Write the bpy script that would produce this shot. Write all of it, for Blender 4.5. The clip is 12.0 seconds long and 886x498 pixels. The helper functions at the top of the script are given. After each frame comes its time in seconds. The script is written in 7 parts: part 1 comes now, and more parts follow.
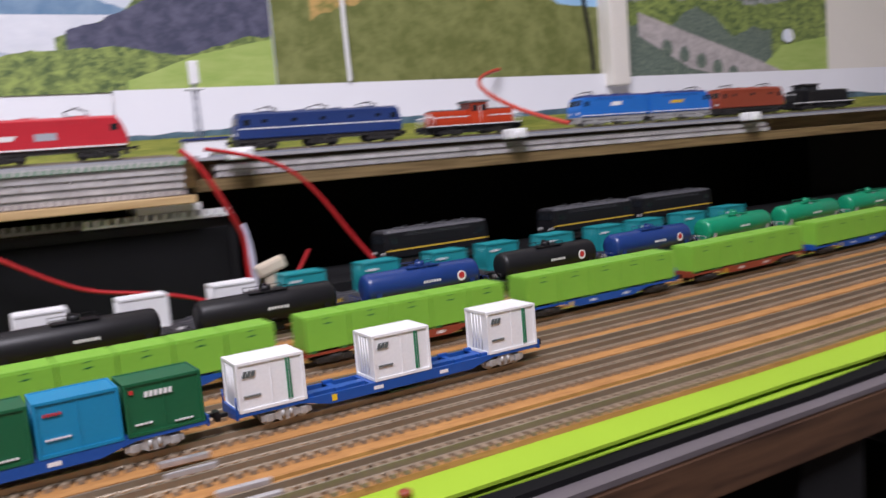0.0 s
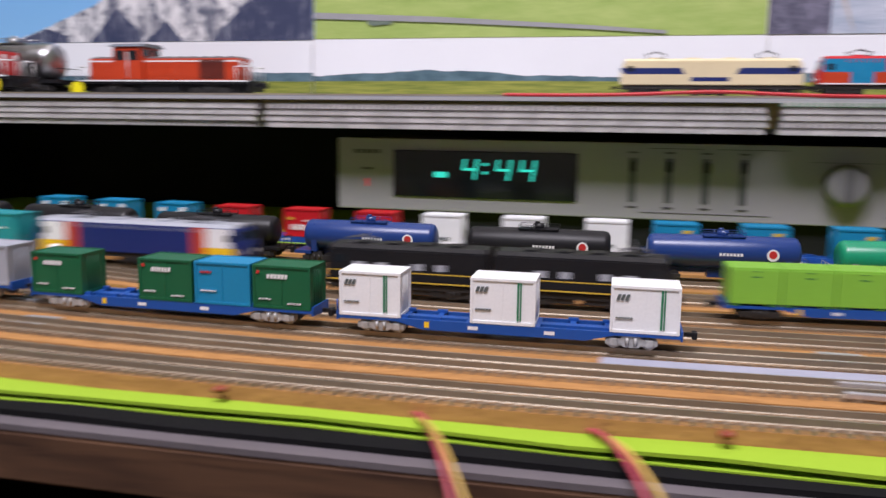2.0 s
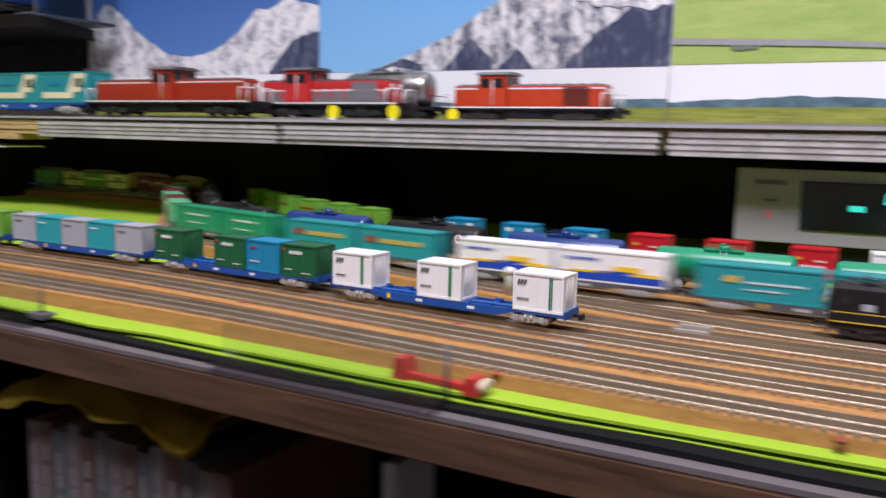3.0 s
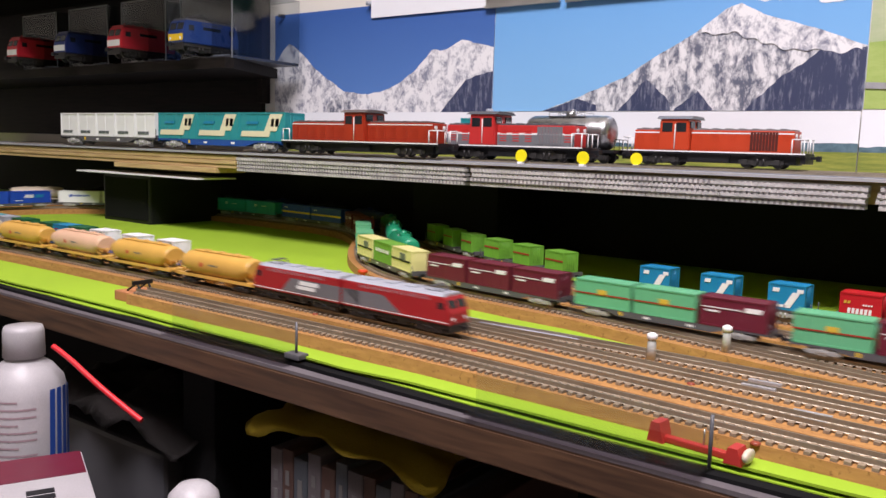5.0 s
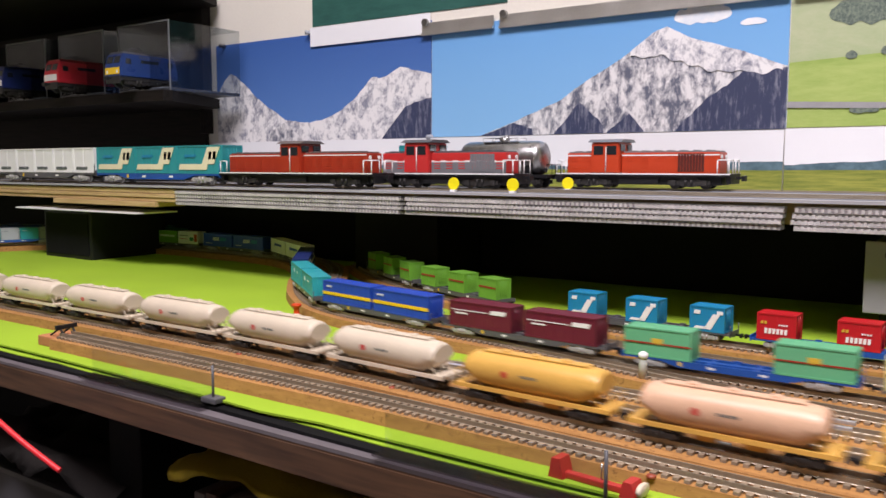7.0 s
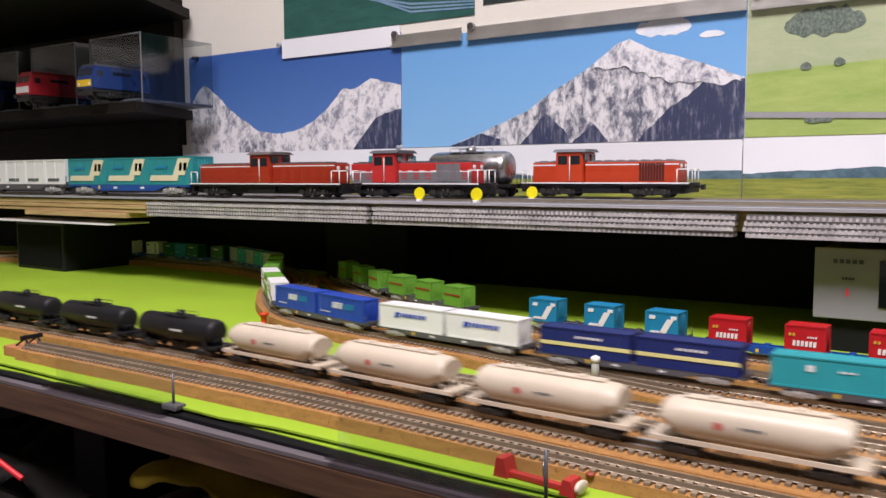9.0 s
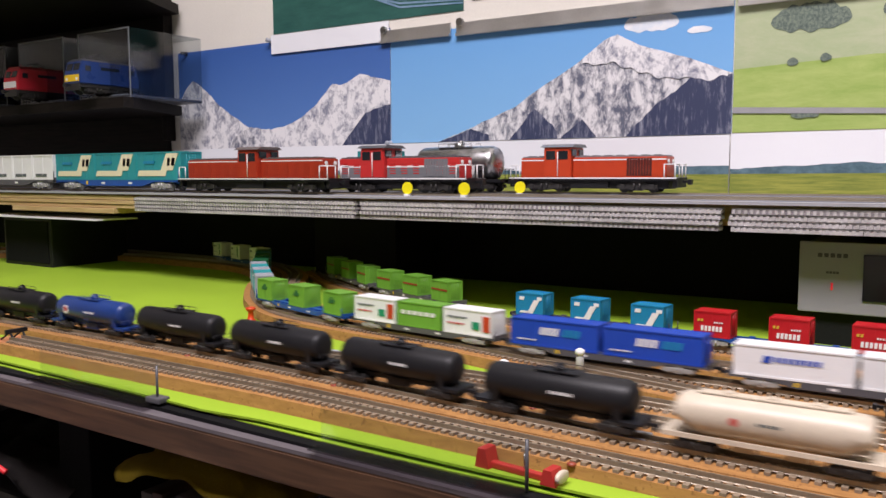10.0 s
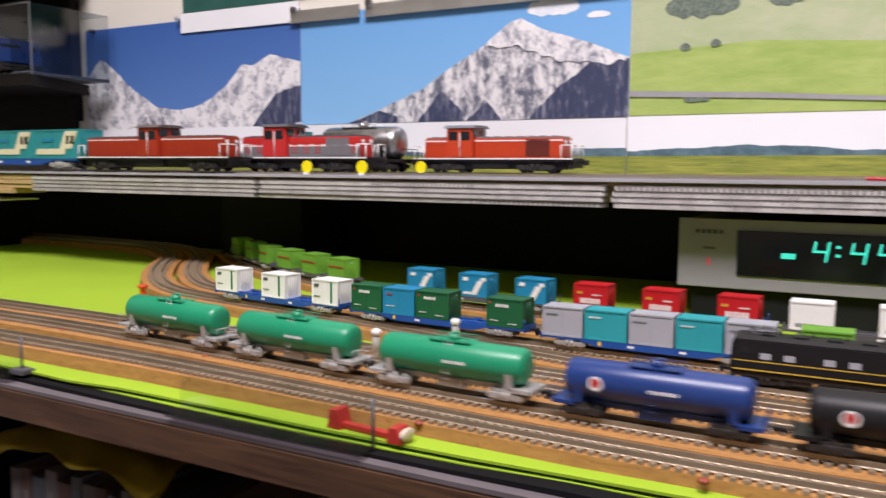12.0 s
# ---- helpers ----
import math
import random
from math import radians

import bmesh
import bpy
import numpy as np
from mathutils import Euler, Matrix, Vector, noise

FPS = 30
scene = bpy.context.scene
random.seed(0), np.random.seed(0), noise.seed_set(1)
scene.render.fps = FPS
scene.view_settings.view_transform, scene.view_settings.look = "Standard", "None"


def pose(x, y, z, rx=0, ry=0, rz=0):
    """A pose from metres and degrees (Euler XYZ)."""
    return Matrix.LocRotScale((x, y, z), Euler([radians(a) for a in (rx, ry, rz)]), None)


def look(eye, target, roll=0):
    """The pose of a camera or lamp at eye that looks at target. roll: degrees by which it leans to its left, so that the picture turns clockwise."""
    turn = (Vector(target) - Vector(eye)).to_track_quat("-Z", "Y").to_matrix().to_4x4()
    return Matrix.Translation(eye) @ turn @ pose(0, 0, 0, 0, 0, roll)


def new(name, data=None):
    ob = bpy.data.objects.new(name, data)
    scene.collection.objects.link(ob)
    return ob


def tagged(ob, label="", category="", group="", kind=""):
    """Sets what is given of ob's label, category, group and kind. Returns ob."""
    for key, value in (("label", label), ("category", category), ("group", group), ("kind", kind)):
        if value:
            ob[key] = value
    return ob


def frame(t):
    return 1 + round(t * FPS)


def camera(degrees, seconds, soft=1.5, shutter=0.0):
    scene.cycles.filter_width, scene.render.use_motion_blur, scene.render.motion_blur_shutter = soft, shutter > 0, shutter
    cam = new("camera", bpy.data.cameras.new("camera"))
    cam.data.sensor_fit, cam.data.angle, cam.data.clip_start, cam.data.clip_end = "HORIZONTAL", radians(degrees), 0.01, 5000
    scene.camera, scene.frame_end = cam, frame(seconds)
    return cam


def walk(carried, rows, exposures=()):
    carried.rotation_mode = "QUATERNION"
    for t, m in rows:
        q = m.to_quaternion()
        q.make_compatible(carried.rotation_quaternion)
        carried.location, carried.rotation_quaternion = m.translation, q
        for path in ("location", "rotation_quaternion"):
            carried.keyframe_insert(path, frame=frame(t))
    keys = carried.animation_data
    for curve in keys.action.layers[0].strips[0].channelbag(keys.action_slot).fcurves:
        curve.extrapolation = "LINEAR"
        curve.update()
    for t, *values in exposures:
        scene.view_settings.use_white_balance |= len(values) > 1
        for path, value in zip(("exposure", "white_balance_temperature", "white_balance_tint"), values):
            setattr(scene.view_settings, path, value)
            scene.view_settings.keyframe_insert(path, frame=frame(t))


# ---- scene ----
cam = camera(56.7, 12.0, shutter=0.5)
PATH = [
    (0, (0.511, -0.52, 0.092), (1.428, 1.243, -0.138), -4.7),
    (0.5, (0.468, -0.504, 0.085), (1.118, 1.367, -0.19), -3.8),
    (1, (0.391, -0.527, 0.089), (0.623, 1.433, -0.232), -3.0),
    (1.5, (0.301, -0.549, 0.089), (0.12, 1.418, -0.222), -1.5),
    (2, (0.215, -0.573, 0.089), (-0.238, 1.349, -0.228), 0.7),
    (2.5, (0.147, -0.599, 0.09), (-0.573, 1.243, -0.212), 0.6),
    (3, (0.094, -0.615, 0.093), (-0.844, 1.129, -0.186), 1.2),
    (3.5, (0.059, -0.657, 0.103), (-1.082, 0.966, -0.15), 0.6),
    (5.5, (0.056, -0.665, 0.119), (-1.136, 0.923, -0.124), 1.5),
    (6, (0.068, -0.658, 0.124), (-1.111, 0.941, -0.107), 0.2),
    (6.5, (0.075, -0.65, 0.125), (-1.076, 0.972, -0.085), 0.0),
    (7, (0.081, -0.648, 0.127), (-1.045, 0.992, -0.076), 0.0),
    (7.5, (0.092, -0.645, 0.128), (-1.016, 1.01, -0.061), -0.2),
    (9.5, (0.102, -0.65, 0.126), (-0.987, 1.019, -0.054), -0.2),
    (10, (0.105, -0.647, 0.124), (-0.974, 1.028, -0.06), -0.2),
    (10.5, (0.108, -0.648, 0.124), (-0.959, 1.034, -0.05), -0.1),
    (11, (0.107, -0.64, 0.121), (-0.957, 1.044, -0.06), 0.0),
    (11.5, (0.116, -0.644, 0.118), (-0.932, 1.048, -0.072), 0.1),
    (12, (0.141, -0.632, 0.112), (-0.813, 1.114, -0.091), 0.3),
]
walk(cam, [(t, look(eye, target, roll)) for t, eye, target, roll in PATH],
     exposures=[(0, 0.0, 6350, 10), (1, -0.07, 6350, 10), (1.5, -0.15, 6350, 10), (2, -0.12, 6450, 10), (3, 0.0, 6400, 10), (3.5, 0.05, 6450, 10), (5.5, 0.13, 6850, 10), (7, 0.03, 6850, 10), (9.5, -0.06, 6800, 10), (12, 0.05, 6900, 10)])

# ---- light ----
world = bpy.data.worlds.new("room_air")
scene.world = world
world.use_nodes = True
world.node_tree.nodes["Background"].inputs[0].default_value = (0.75, 0.85, 1.0, 1)
world.node_tree.nodes["Background"].inputs[1].default_value = 0.03


def area_lamp(name, eye, target, sx, sy, watts, colour):
    d = bpy.data.lights.new(name, "AREA")
    d.shape, d.size, d.size_y, d.energy, d.color = "RECTANGLE", sx, sy, watts, colour
    ob = new(name, d)
    ob.matrix_world = look(eye, target)
    return ob


area_lamp("ceiling_light", (0.1, -0.95, 1.52), (0.0, -0.1, 0.0), 1.2, 0.5, 50, (0.96, 0.90, 1.0))

# ---- materials ----
MATS = {}


def links(m):
    return m.node_tree.nodes, m.node_tree.links


def paint(name, rgb, rough=0.45, metal=0.0, vary=0.12, scale=60.0, bump=0.05, grain=900.0, emit=0.0, random=0.0, tint=None):
    """A surface with large stains and fine grain."""
    if name in MATS:
        return MATS[name]
    m = bpy.data.materials.new(name)
    m.use_nodes = True
    n, l = links(m)
    b = n["Principled BSDF"]
    tc = n.new("ShaderNodeTexCoord")
    a = n.new("ShaderNodeTexNoise")
    a.inputs["Scale"].default_value, a.inputs["Detail"].default_value = scale, 5
    g = n.new("ShaderNodeTexNoise")
    g.inputs["Scale"].default_value, g.inputs["Detail"].default_value = grain, 3
    l.new(tc.outputs["Object"], a.inputs["Vector"])
    l.new(tc.outputs["Object"], g.inputs["Vector"])
    mix = n.new("ShaderNodeMix")
    mix.data_type = "RGBA"
    lo = [c * (1 - vary) for c in rgb]
    hi = tint if tint else [min(1, c * (1 + vary)) for c in rgb]
    mix.inputs[6].default_value, mix.inputs[7].default_value = (*lo, 1), (*hi, 1)
    add = n.new("ShaderNodeMath")
    add.operation = "MULTIPLY_ADD"
    add.inputs[1].default_value, add.inputs[2].default_value = 0.4, 0.0
    l.new(g.outputs["Fac"], add.inputs[0])
    sm = n.new("ShaderNodeMath")
    sm.operation = "MULTIPLY_ADD"
    sm.inputs[1].default_value = 0.6
    l.new(a.outputs["Fac"], sm.inputs[0])
    l.new(add.outputs[0], sm.inputs[2])
    ramp = n.new("ShaderNodeMapRange")
    ramp.inputs[1].default_value, ramp.inputs[2].default_value = 0.3, 0.7
    l.new(sm.outputs[0], ramp.inputs[0])
    l.new(ramp.outputs[0], mix.inputs[0])
    out = mix.outputs[2]
    if random:
        oi = n.new("ShaderNodeObjectInfo")
        hs = n.new("ShaderNodeHueSaturation")
        mr = n.new("ShaderNodeMapRange")
        mr.inputs[3].default_value, mr.inputs[4].default_value = 1 - random, 1 + random
        l.new(oi.outputs["Random"], mr.inputs[0])
        l.new(mr.outputs[0], hs.inputs["Value"])
        l.new(out, hs.inputs["Color"])
        out = hs.outputs[0]
    l.new(out, b.inputs["Base Color"])
    rr = n.new("ShaderNodeMapRange")
    rr.inputs[3].default_value, rr.inputs[4].default_value = max(0.03, rough - 0.1), min(1, rough + 0.12)
    l.new(a.outputs["Fac"], rr.inputs[0])
    l.new(rr.outputs[0], b.inputs["Roughness"])
    b.inputs["Metallic"].default_value = metal
    if bump:
        bp = n.new("ShaderNodeBump")
        bp.inputs["Strength"].default_value, bp.inputs["Distance"].default_value = bump, 0.0006
        l.new(g.outputs["Fac"], bp.inputs["Height"])
        l.new(bp.outputs[0], b.inputs["Normal"])
    if emit:
        l.new(out, b.inputs["Emission Color"])
        b.inputs["Emission Strength"].default_value = emit
    MATS[name] = m
    return m


def streaked(name, dark, light, stretch=(3, 60, 60), rough=0.5, bump=0.15, specks=None):
    """Wood and cork: grain drawn out along x, with dark specks where given."""
    if name in MATS:
        return MATS[name]
    m = bpy.data.materials.new(name)
    m.use_nodes = True
    n, l = links(m)
    b = n["Principled BSDF"]
    tc, mp = n.new("ShaderNodeTexCoord"), n.new("ShaderNodeMapping")
    mp.inputs["Scale"].default_value = stretch
    l.new(tc.outputs["Object"], mp.inputs[0])
    a = n.new("ShaderNodeTexNoise")
    a.inputs["Scale"].default_value, a.inputs["Detail"].default_value, a.inputs["Distortion"].default_value = 6, 7, 0.4
    l.new(mp.outputs[0], a.inputs["Vector"])
    cr = n.new("ShaderNodeValToRGB")
    cr.color_ramp.elements[0].position, cr.color_ramp.elements[1].position = 0.32, 0.68
    cr.color_ramp.elements[0].color, cr.color_ramp.elements[1].color = (*dark, 1), (*light, 1)
    l.new(a.outputs["Fac"], cr.inputs[0])
    out = cr.outputs[0]
    if specks:
        sp = n.new("ShaderNodeTexNoise")
        sp.inputs["Scale"].default_value, sp.inputs["Detail"].default_value = 420, 2
        l.new(tc.outputs["Object"], sp.inputs["Vector"])
        mr = n.new("ShaderNodeMapRange")
        mr.inputs[1].default_value, mr.inputs[2].default_value = 0.6, 0.74
        l.new(sp.outputs["Fac"], mr.inputs[0])
        mx = n.new("ShaderNodeMix")
        mx.data_type = "RGBA"
        mx.inputs[7].default_value = (*specks, 1)
        l.new(mr.outputs[0], mx.inputs[0])
        l.new(out, mx.inputs[6])
        out = mx.outputs[2]
    l.new(out, b.inputs["Base Color"])
    b.inputs["Roughness"].default_value = rough
    bp = n.new("ShaderNodeBump")
    bp.inputs["Strength"].default_value, bp.inputs["Distance"].default_value = bump, 0.0008
    l.new(a.outputs["Fac"], bp.inputs["Height"])
    l.new(bp.outputs[0], b.inputs["Normal"])
    MATS[name] = m
    return m


def clear(name, rgb=(1, 1, 1), rough=0.02):
    if name in MATS:
        return MATS[name]
    m = bpy.data.materials.new(name)
    m.use_nodes = True
    n, l = links(m)
    n.remove(n["Principled BSDF"])
    t, g, mx = n.new("ShaderNodeBsdfTransparent"), n.new("ShaderNodeBsdfGlossy"), n.new("ShaderNodeMixShader")
    t.inputs[0].default_value = (*rgb, 1)
    g.inputs["Roughness"].default_value = rough
    mx.inputs[0].default_value = 0.06
    l.new(t.outputs[0], mx.inputs[1])
    l.new(g.outputs[0], mx.inputs[2])
    l.new(mx.outputs[0], n["Material Output"].inputs[0])
    MATS[name] = m
    return m


def plastic(name, rgb, rough=0.38, **k):
    return paint(name, rgb, rough, vary=k.pop("vary", 0.07), scale=k.pop("scale", 40), bump=0.03, **k)


WHITE = plastic("white plastic", (0.8, 0.81, 0.82))
BLUE = plastic("wagon blue", (0.012, 0.075, 0.33))
TEAL = plastic("teal plastic", (0.02, 0.27, 0.30))
SKY = plastic("sea blue plastic", (0.01, 0.22, 0.42))
DGREEN = plastic("dark green plastic", (0.008, 0.105, 0.042))
LIME = plastic("lime plastic", (0.145, 0.36, 0.045))
GREY = plastic("light grey plastic", (0.36, 0.38, 0.43))
DGREY = plastic("dark grey plastic", (0.09, 0.09, 0.1))
MAROON = plastic("maroon plastic", (0.13, 0.012, 0.03))
RED = plastic("red plastic", (0.48, 0.012, 0.02))
ORANGE = plastic("orange red plastic", (0.5, 0.05, 0.015))
BLACK = plastic("black plastic", (0.012, 0.012, 0.014), 0.42)
NAVY = plastic("navy plastic", (0.012, 0.025, 0.14))
COBALT = plastic("cobalt plastic", (0.012, 0.06, 0.42))
TANKBLUE = plastic("tank blue plastic", (0.014, 0.042, 0.18), 0.3)
JADE = plastic("jade plastic", (0.01, 0.26, 0.13), 0.32)
MINT = plastic("mint plastic", (0.12, 0.42, 0.22))
CREAM = plastic("cream plastic", (0.72, 0.62, 0.40))
YELLOW = plastic("yellow plastic", (0.8, 0.52, 0.02))
SUN = plastic("pale yellow plastic", (0.72, 0.68, 0.30))
OCHRE = plastic("ochre plastic", (0.62, 0.36, 0.08), vary=0.16)
PINK = plastic("faded pink plastic", (0.66, 0.42, 0.28), vary=0.16)
BEIGE = plastic("beige plastic", (0.6, 0.52, 0.41), vary=0.13)
BRICK = plastic("brick red plastic", (0.26, 0.05, 0.025))
CYAN = plastic("cyan plastic", (0.02, 0.33, 0.38))
STEEL = paint("steel", (0.45, 0.45, 0.46), 0.3, 1.0, 0.2, 200, 0.02)
SILVER = paint("bogie grey", (0.42, 0.42, 0.41), 0.45, 0.3, 0.25, 300, 0.08)
DARKBOGIE = paint("dark bogie", (0.03, 0.028, 0.027), 0.5, 0.2, 0.25, 300, 0.08)
GLASS = plastic("dark window", (0.015, 0.018, 0.022), 0.12)
RAIL = paint("nickel rail", (0.36, 0.31, 0.24), 0.5, 0.8, 0.18, 30, 0.0)
SLEEPER = paint("sleeper", (0.24, 0.18, 0.12), 0.8, 0.0, 0.3, 120, 0.2)
GRASS = paint("lime green felt", (0.29, 0.46, 0.022), 0.95, 0.0, 0.1, 8, 0.35, 2600)
FELT = paint("black felt", (0.008, 0.008, 0.009), 0.95, 0.0, 0.3, 20, 0.3, 2000)
CORK = streaked("cork roadbed", (0.33, 0.155, 0.045), (0.45, 0.225, 0.070), (14, 60, 60), 0.85, 0.25, (0.22, 0.10, 0.03))
PLANK = streaked("brown plank", (0.04, 0.019, 0.011), (0.105, 0.053, 0.028), (3, 40, 40), 0.55, 0.12)
PINE = streaked("pine board", (0.42, 0.27, 0.12), (0.62, 0.45, 0.23), (3, 50, 50), 0.6, 0.1)
OLIVEWOOD = streaked("dull plywood edge", (0.13, 0.085, 0.035), (0.26, 0.18, 0.08), (4, 60, 90), 0.6, 0.1)
PLASTER = paint("cream wall", (0.72, 0.69, 0.62), 0.85, 0.0, 0.05, 6, 0.1, 500)
# near-black whose colour carries the shade below the shelf and the board
VOID = paint("shade black", (0.012, 0.012, 0.013), 0.7, 0.0, 0.4, 12, 0.05)
PAPER = paint("white paper", (0.78, 0.79, 0.82), 0.7, 0.0, 0.03, 8, 0.02)
BLACK.node_tree.nodes["Principled BSDF"].inputs["Specular IOR Level"].default_value = 0.28
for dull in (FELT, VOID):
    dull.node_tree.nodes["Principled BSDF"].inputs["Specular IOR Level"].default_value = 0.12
WIRE = plastic("red wire", (0.45, 0.015, 0.02), 0.4)

# ---- building helpers ----


def part(name, bm, material, parent=None, label=""):
    """One mesh object of a bmesh, under a thing or a part."""
    me = bpy.data.meshes.new(name)
    bm.normal_update()
    bm.to_mesh(me)
    bm.free()
    return shared(name, me, material, parent, label)


def shared(name, me, material, parent=None, label="", m=None):
    if not len(me.materials):
        me.materials.append(material)
    ob = new(name, me)
    if me.materials[0] is not material:
        ob.material_slots[0].link = "OBJECT"
        ob.material_slots[0].material = material
    if parent:
        ob.parent = parent
    if m:
        ob.matrix_basis = m
    if label:
        ob["label"] = label
    return ob


def empty(name, m=None):
    ob = new(name)
    ob.empty_display_size = 0.01
    if m:
        ob.matrix_basis = m
    return ob


def box(bm, x0, x1, y0, y1, z0, z1, bevel=0.0, mat=0, m=None):
    """A box, its edges bevelled where asked for."""
    r = bmesh.ops.create_cube(bm, size=1.0)
    vs = r["verts"]
    for v in vs:
        v.co = Vector(((x0 + x1) / 2 + v.co.x * (x1 - x0), (y0 + y1) / 2 + v.co.y * (y1 - y0), (z0 + z1) / 2 + v.co.z * (z1 - z0)))
    faces = {f for v in vs for f in v.link_faces}
    if bevel:
        r = bmesh.ops.bevel(bm, geom=list({e for v in vs for e in v.link_edges}), offset=bevel, segments=2, affect="EDGES", profile=0.6)
        faces = set(r["faces"]) | {f for f in faces if f.is_valid}
        vs = list({v for f in faces for v in f.verts})
    for f in faces:
        f.material_index = mat
    if m:
        bmesh.ops.transform(bm, matrix=m, verts=vs)
    return vs


def rod(bm, a, b, r0, r1=None, seg=12, mat=0, caps=True):
    """A cylinder or cone from a to b."""
    a, b = Vector(a), Vector(b)
    d = b - a
    r = bmesh.ops.create_cone(bm, cap_ends=caps, segments=seg, radius1=r0, radius2=r0 if r1 is None else r1, depth=d.length)
    bmesh.ops.transform(bm, matrix=Matrix.Translation((a + b) / 2) @ d.to_track_quat("Z", "Y").to_matrix().to_4x4(), verts=r["verts"])
    for f in {f for v in r["verts"] for f in v.link_faces}:
        f.material_index = mat
        f.smooth = len(f.verts) == 4
    return r["verts"]


def prism(bm, outline, y0, y1, mat=0, axis="y"):
    """A side outline (x, z) drawn out from y0 to y1, or (y, z) along x."""
    def at(p, d):
        return (p[0], d, p[1]) if axis == "y" else (d, p[0], p[1]) if axis == "x" else (p[0], p[1], d)
    a = [bm.verts.new(at(p, y0)) for p in outline]
    b = [bm.verts.new(at(p, y1)) for p in outline]
    fs = [bm.faces.new(a), bm.faces.new(b[::-1])]
    for i in range(len(a)):
        j = (i + 1) % len(a)
        fs.append(bm.faces.new((a[j], a[i], b[i], b[j])))
    for f in fs:
        f.material_index = mat
    bmesh.ops.recalc_face_normals(bm, faces=fs)
    return a + b


def lathe(bm, prof, seg=20, axis="x", mat=0):
    """A turned body: (place along the axis, radius)."""
    rings = []
    for p, r in prof:
        ring = []
        for i in range(seg):
            c, s = r * math.cos(math.tau * i / seg), r * math.sin(math.tau * i / seg)
            ring.append(bm.verts.new((p, c, s) if axis == "x" else (c, s, p)))
        rings.append(ring)
    fs = []
    for u, w in zip(rings, rings[1:]):
        for i in range(seg):
            fs.append(bm.faces.new((u[i], u[(i + 1) % seg], w[(i + 1) % seg], w[i])))
    for ring in (rings[0], rings[-1]):
        fs.append(bm.faces.new(ring))
    for f in fs:
        f.smooth, f.material_index = True, mat
    bmesh.ops.recalc_face_normals(bm, faces=fs)
    return [v for r in rings for v in r]


def cable(name, pts, r, material, label="", category="cable"):
    """A loose wire through the given places."""
    cu = bpy.data.curves.new(name, "CURVE")
    cu.dimensions, cu.bevel_depth, cu.bevel_resolution, cu.resolution_u = "3D", r, 2, 10
    sp = cu.splines.new("NURBS")
    sp.points.add(len(pts) - 1)
    for p, c in zip(sp.points, pts):
        p.co = (*c, 1)
    sp.use_endpoint_u, sp.order_u = True, 4
    ob = new(name, cu)
    cu.materials.append(material)
    return tagged(ob, label, category)


def words(name, text, size, material, m, parent, label=""):
    """Letters of the built-in font, as a flat mesh."""
    cu = bpy.data.curves.new(name, "FONT")
    cu.body, cu.size, cu.extrude = text, size, size * 0.01
    ob = bpy.data.objects.new(name, cu)
    scene.collection.objects.link(ob)
    me = bpy.data.meshes.new_from_object(ob.evaluated_get(bpy.context.evaluated_depsgraph_get()))
    bpy.data.objects.remove(ob)
    return shared(name, me, material, parent, label, m)

# ---- the room ----
WALL = 0.203


def eased(x, knots):
    """A smoothed line through (place, value) knots."""
    return float(sum(np.interp(x + d, [k[0] for k in knots], [k[1] for k in knots]) for d in (-0.05, -0.025, 0, 0.025, 0.05)) / 5)


def bend(x):
    """How far the layout's tracks swing towards the wall: they bulge to the front near the middle."""
    return eased(x, ((-3, 0.026), (-0.45, 0.027), (-0.3, 0.0255), (-0.2, 0.0185), (-0.12, 0.0115), (-0.04, 0.005), (0.05, 0.0005), (0.14, 0), (0.26, 0.003), (0.36, 0.010),
                     (0.46, 0.0175), (0.56, 0.024), (0.68, 0.0295), (0.8, 0.0355), (0.9, 0.044), (1.2, 0.072), (2.5, 0.19)))


def lift(x):
    """How much the cork and the tracks rise towards the left-hand end."""
    return eased(x, ((-3, 0.0025), (-0.15, 0.0025), (0.05, 0), (0.25, 0), (0.65, -0.003), (3, -0.003)))


def edge(x):
    """How far the board's front edge swings back towards the right-hand end."""
    return eased(x, ((-3, 0.002), (-0.4, 0.002), (-0.1, -0.002), (0.05, -0.002), (0.24, 0.0015), (0.36, 0.0070), (0.46, 0.0145), (0.56, 0.0230), (0.66, 0.03), (0.8, 0.036), (1.2, 0.066), (2.5, 0.165)))


def slab(name, x0, x1, y0, y1, z0, z1, material, label="", bevel=0.0, category="", kind="structure"):
    bm = bmesh.new()
    box(bm, x0, x1, y0, y1, z0, z1, bevel)
    return tagged(part(name, bm, material), label, category, "", kind)


slab("wall_north", -2.6, 3.0, WALL, WALL + 0.1, -0.8, 1.7, PLASTER)
slab("wall_south", -2.6, 3.0, -2.7, -2.6, -0.8, 1.7, PLASTER)
slab("wall_west", -2.7, -2.6, -2.7, WALL + 0.1, -0.8, 1.7, PLASTER)
slab("wall_east", 3.0, 3.1, -2.7, WALL + 0.1, -0.8, 1.7, PLASTER)
slab("floor", -2.6, 3.0, -2.6, WALL, -0.9, -0.8, PLANK)
slab("ceiling", -2.7, 3.1, -2.7, WALL + 0.1, 1.7, 1.8, PLASTER)

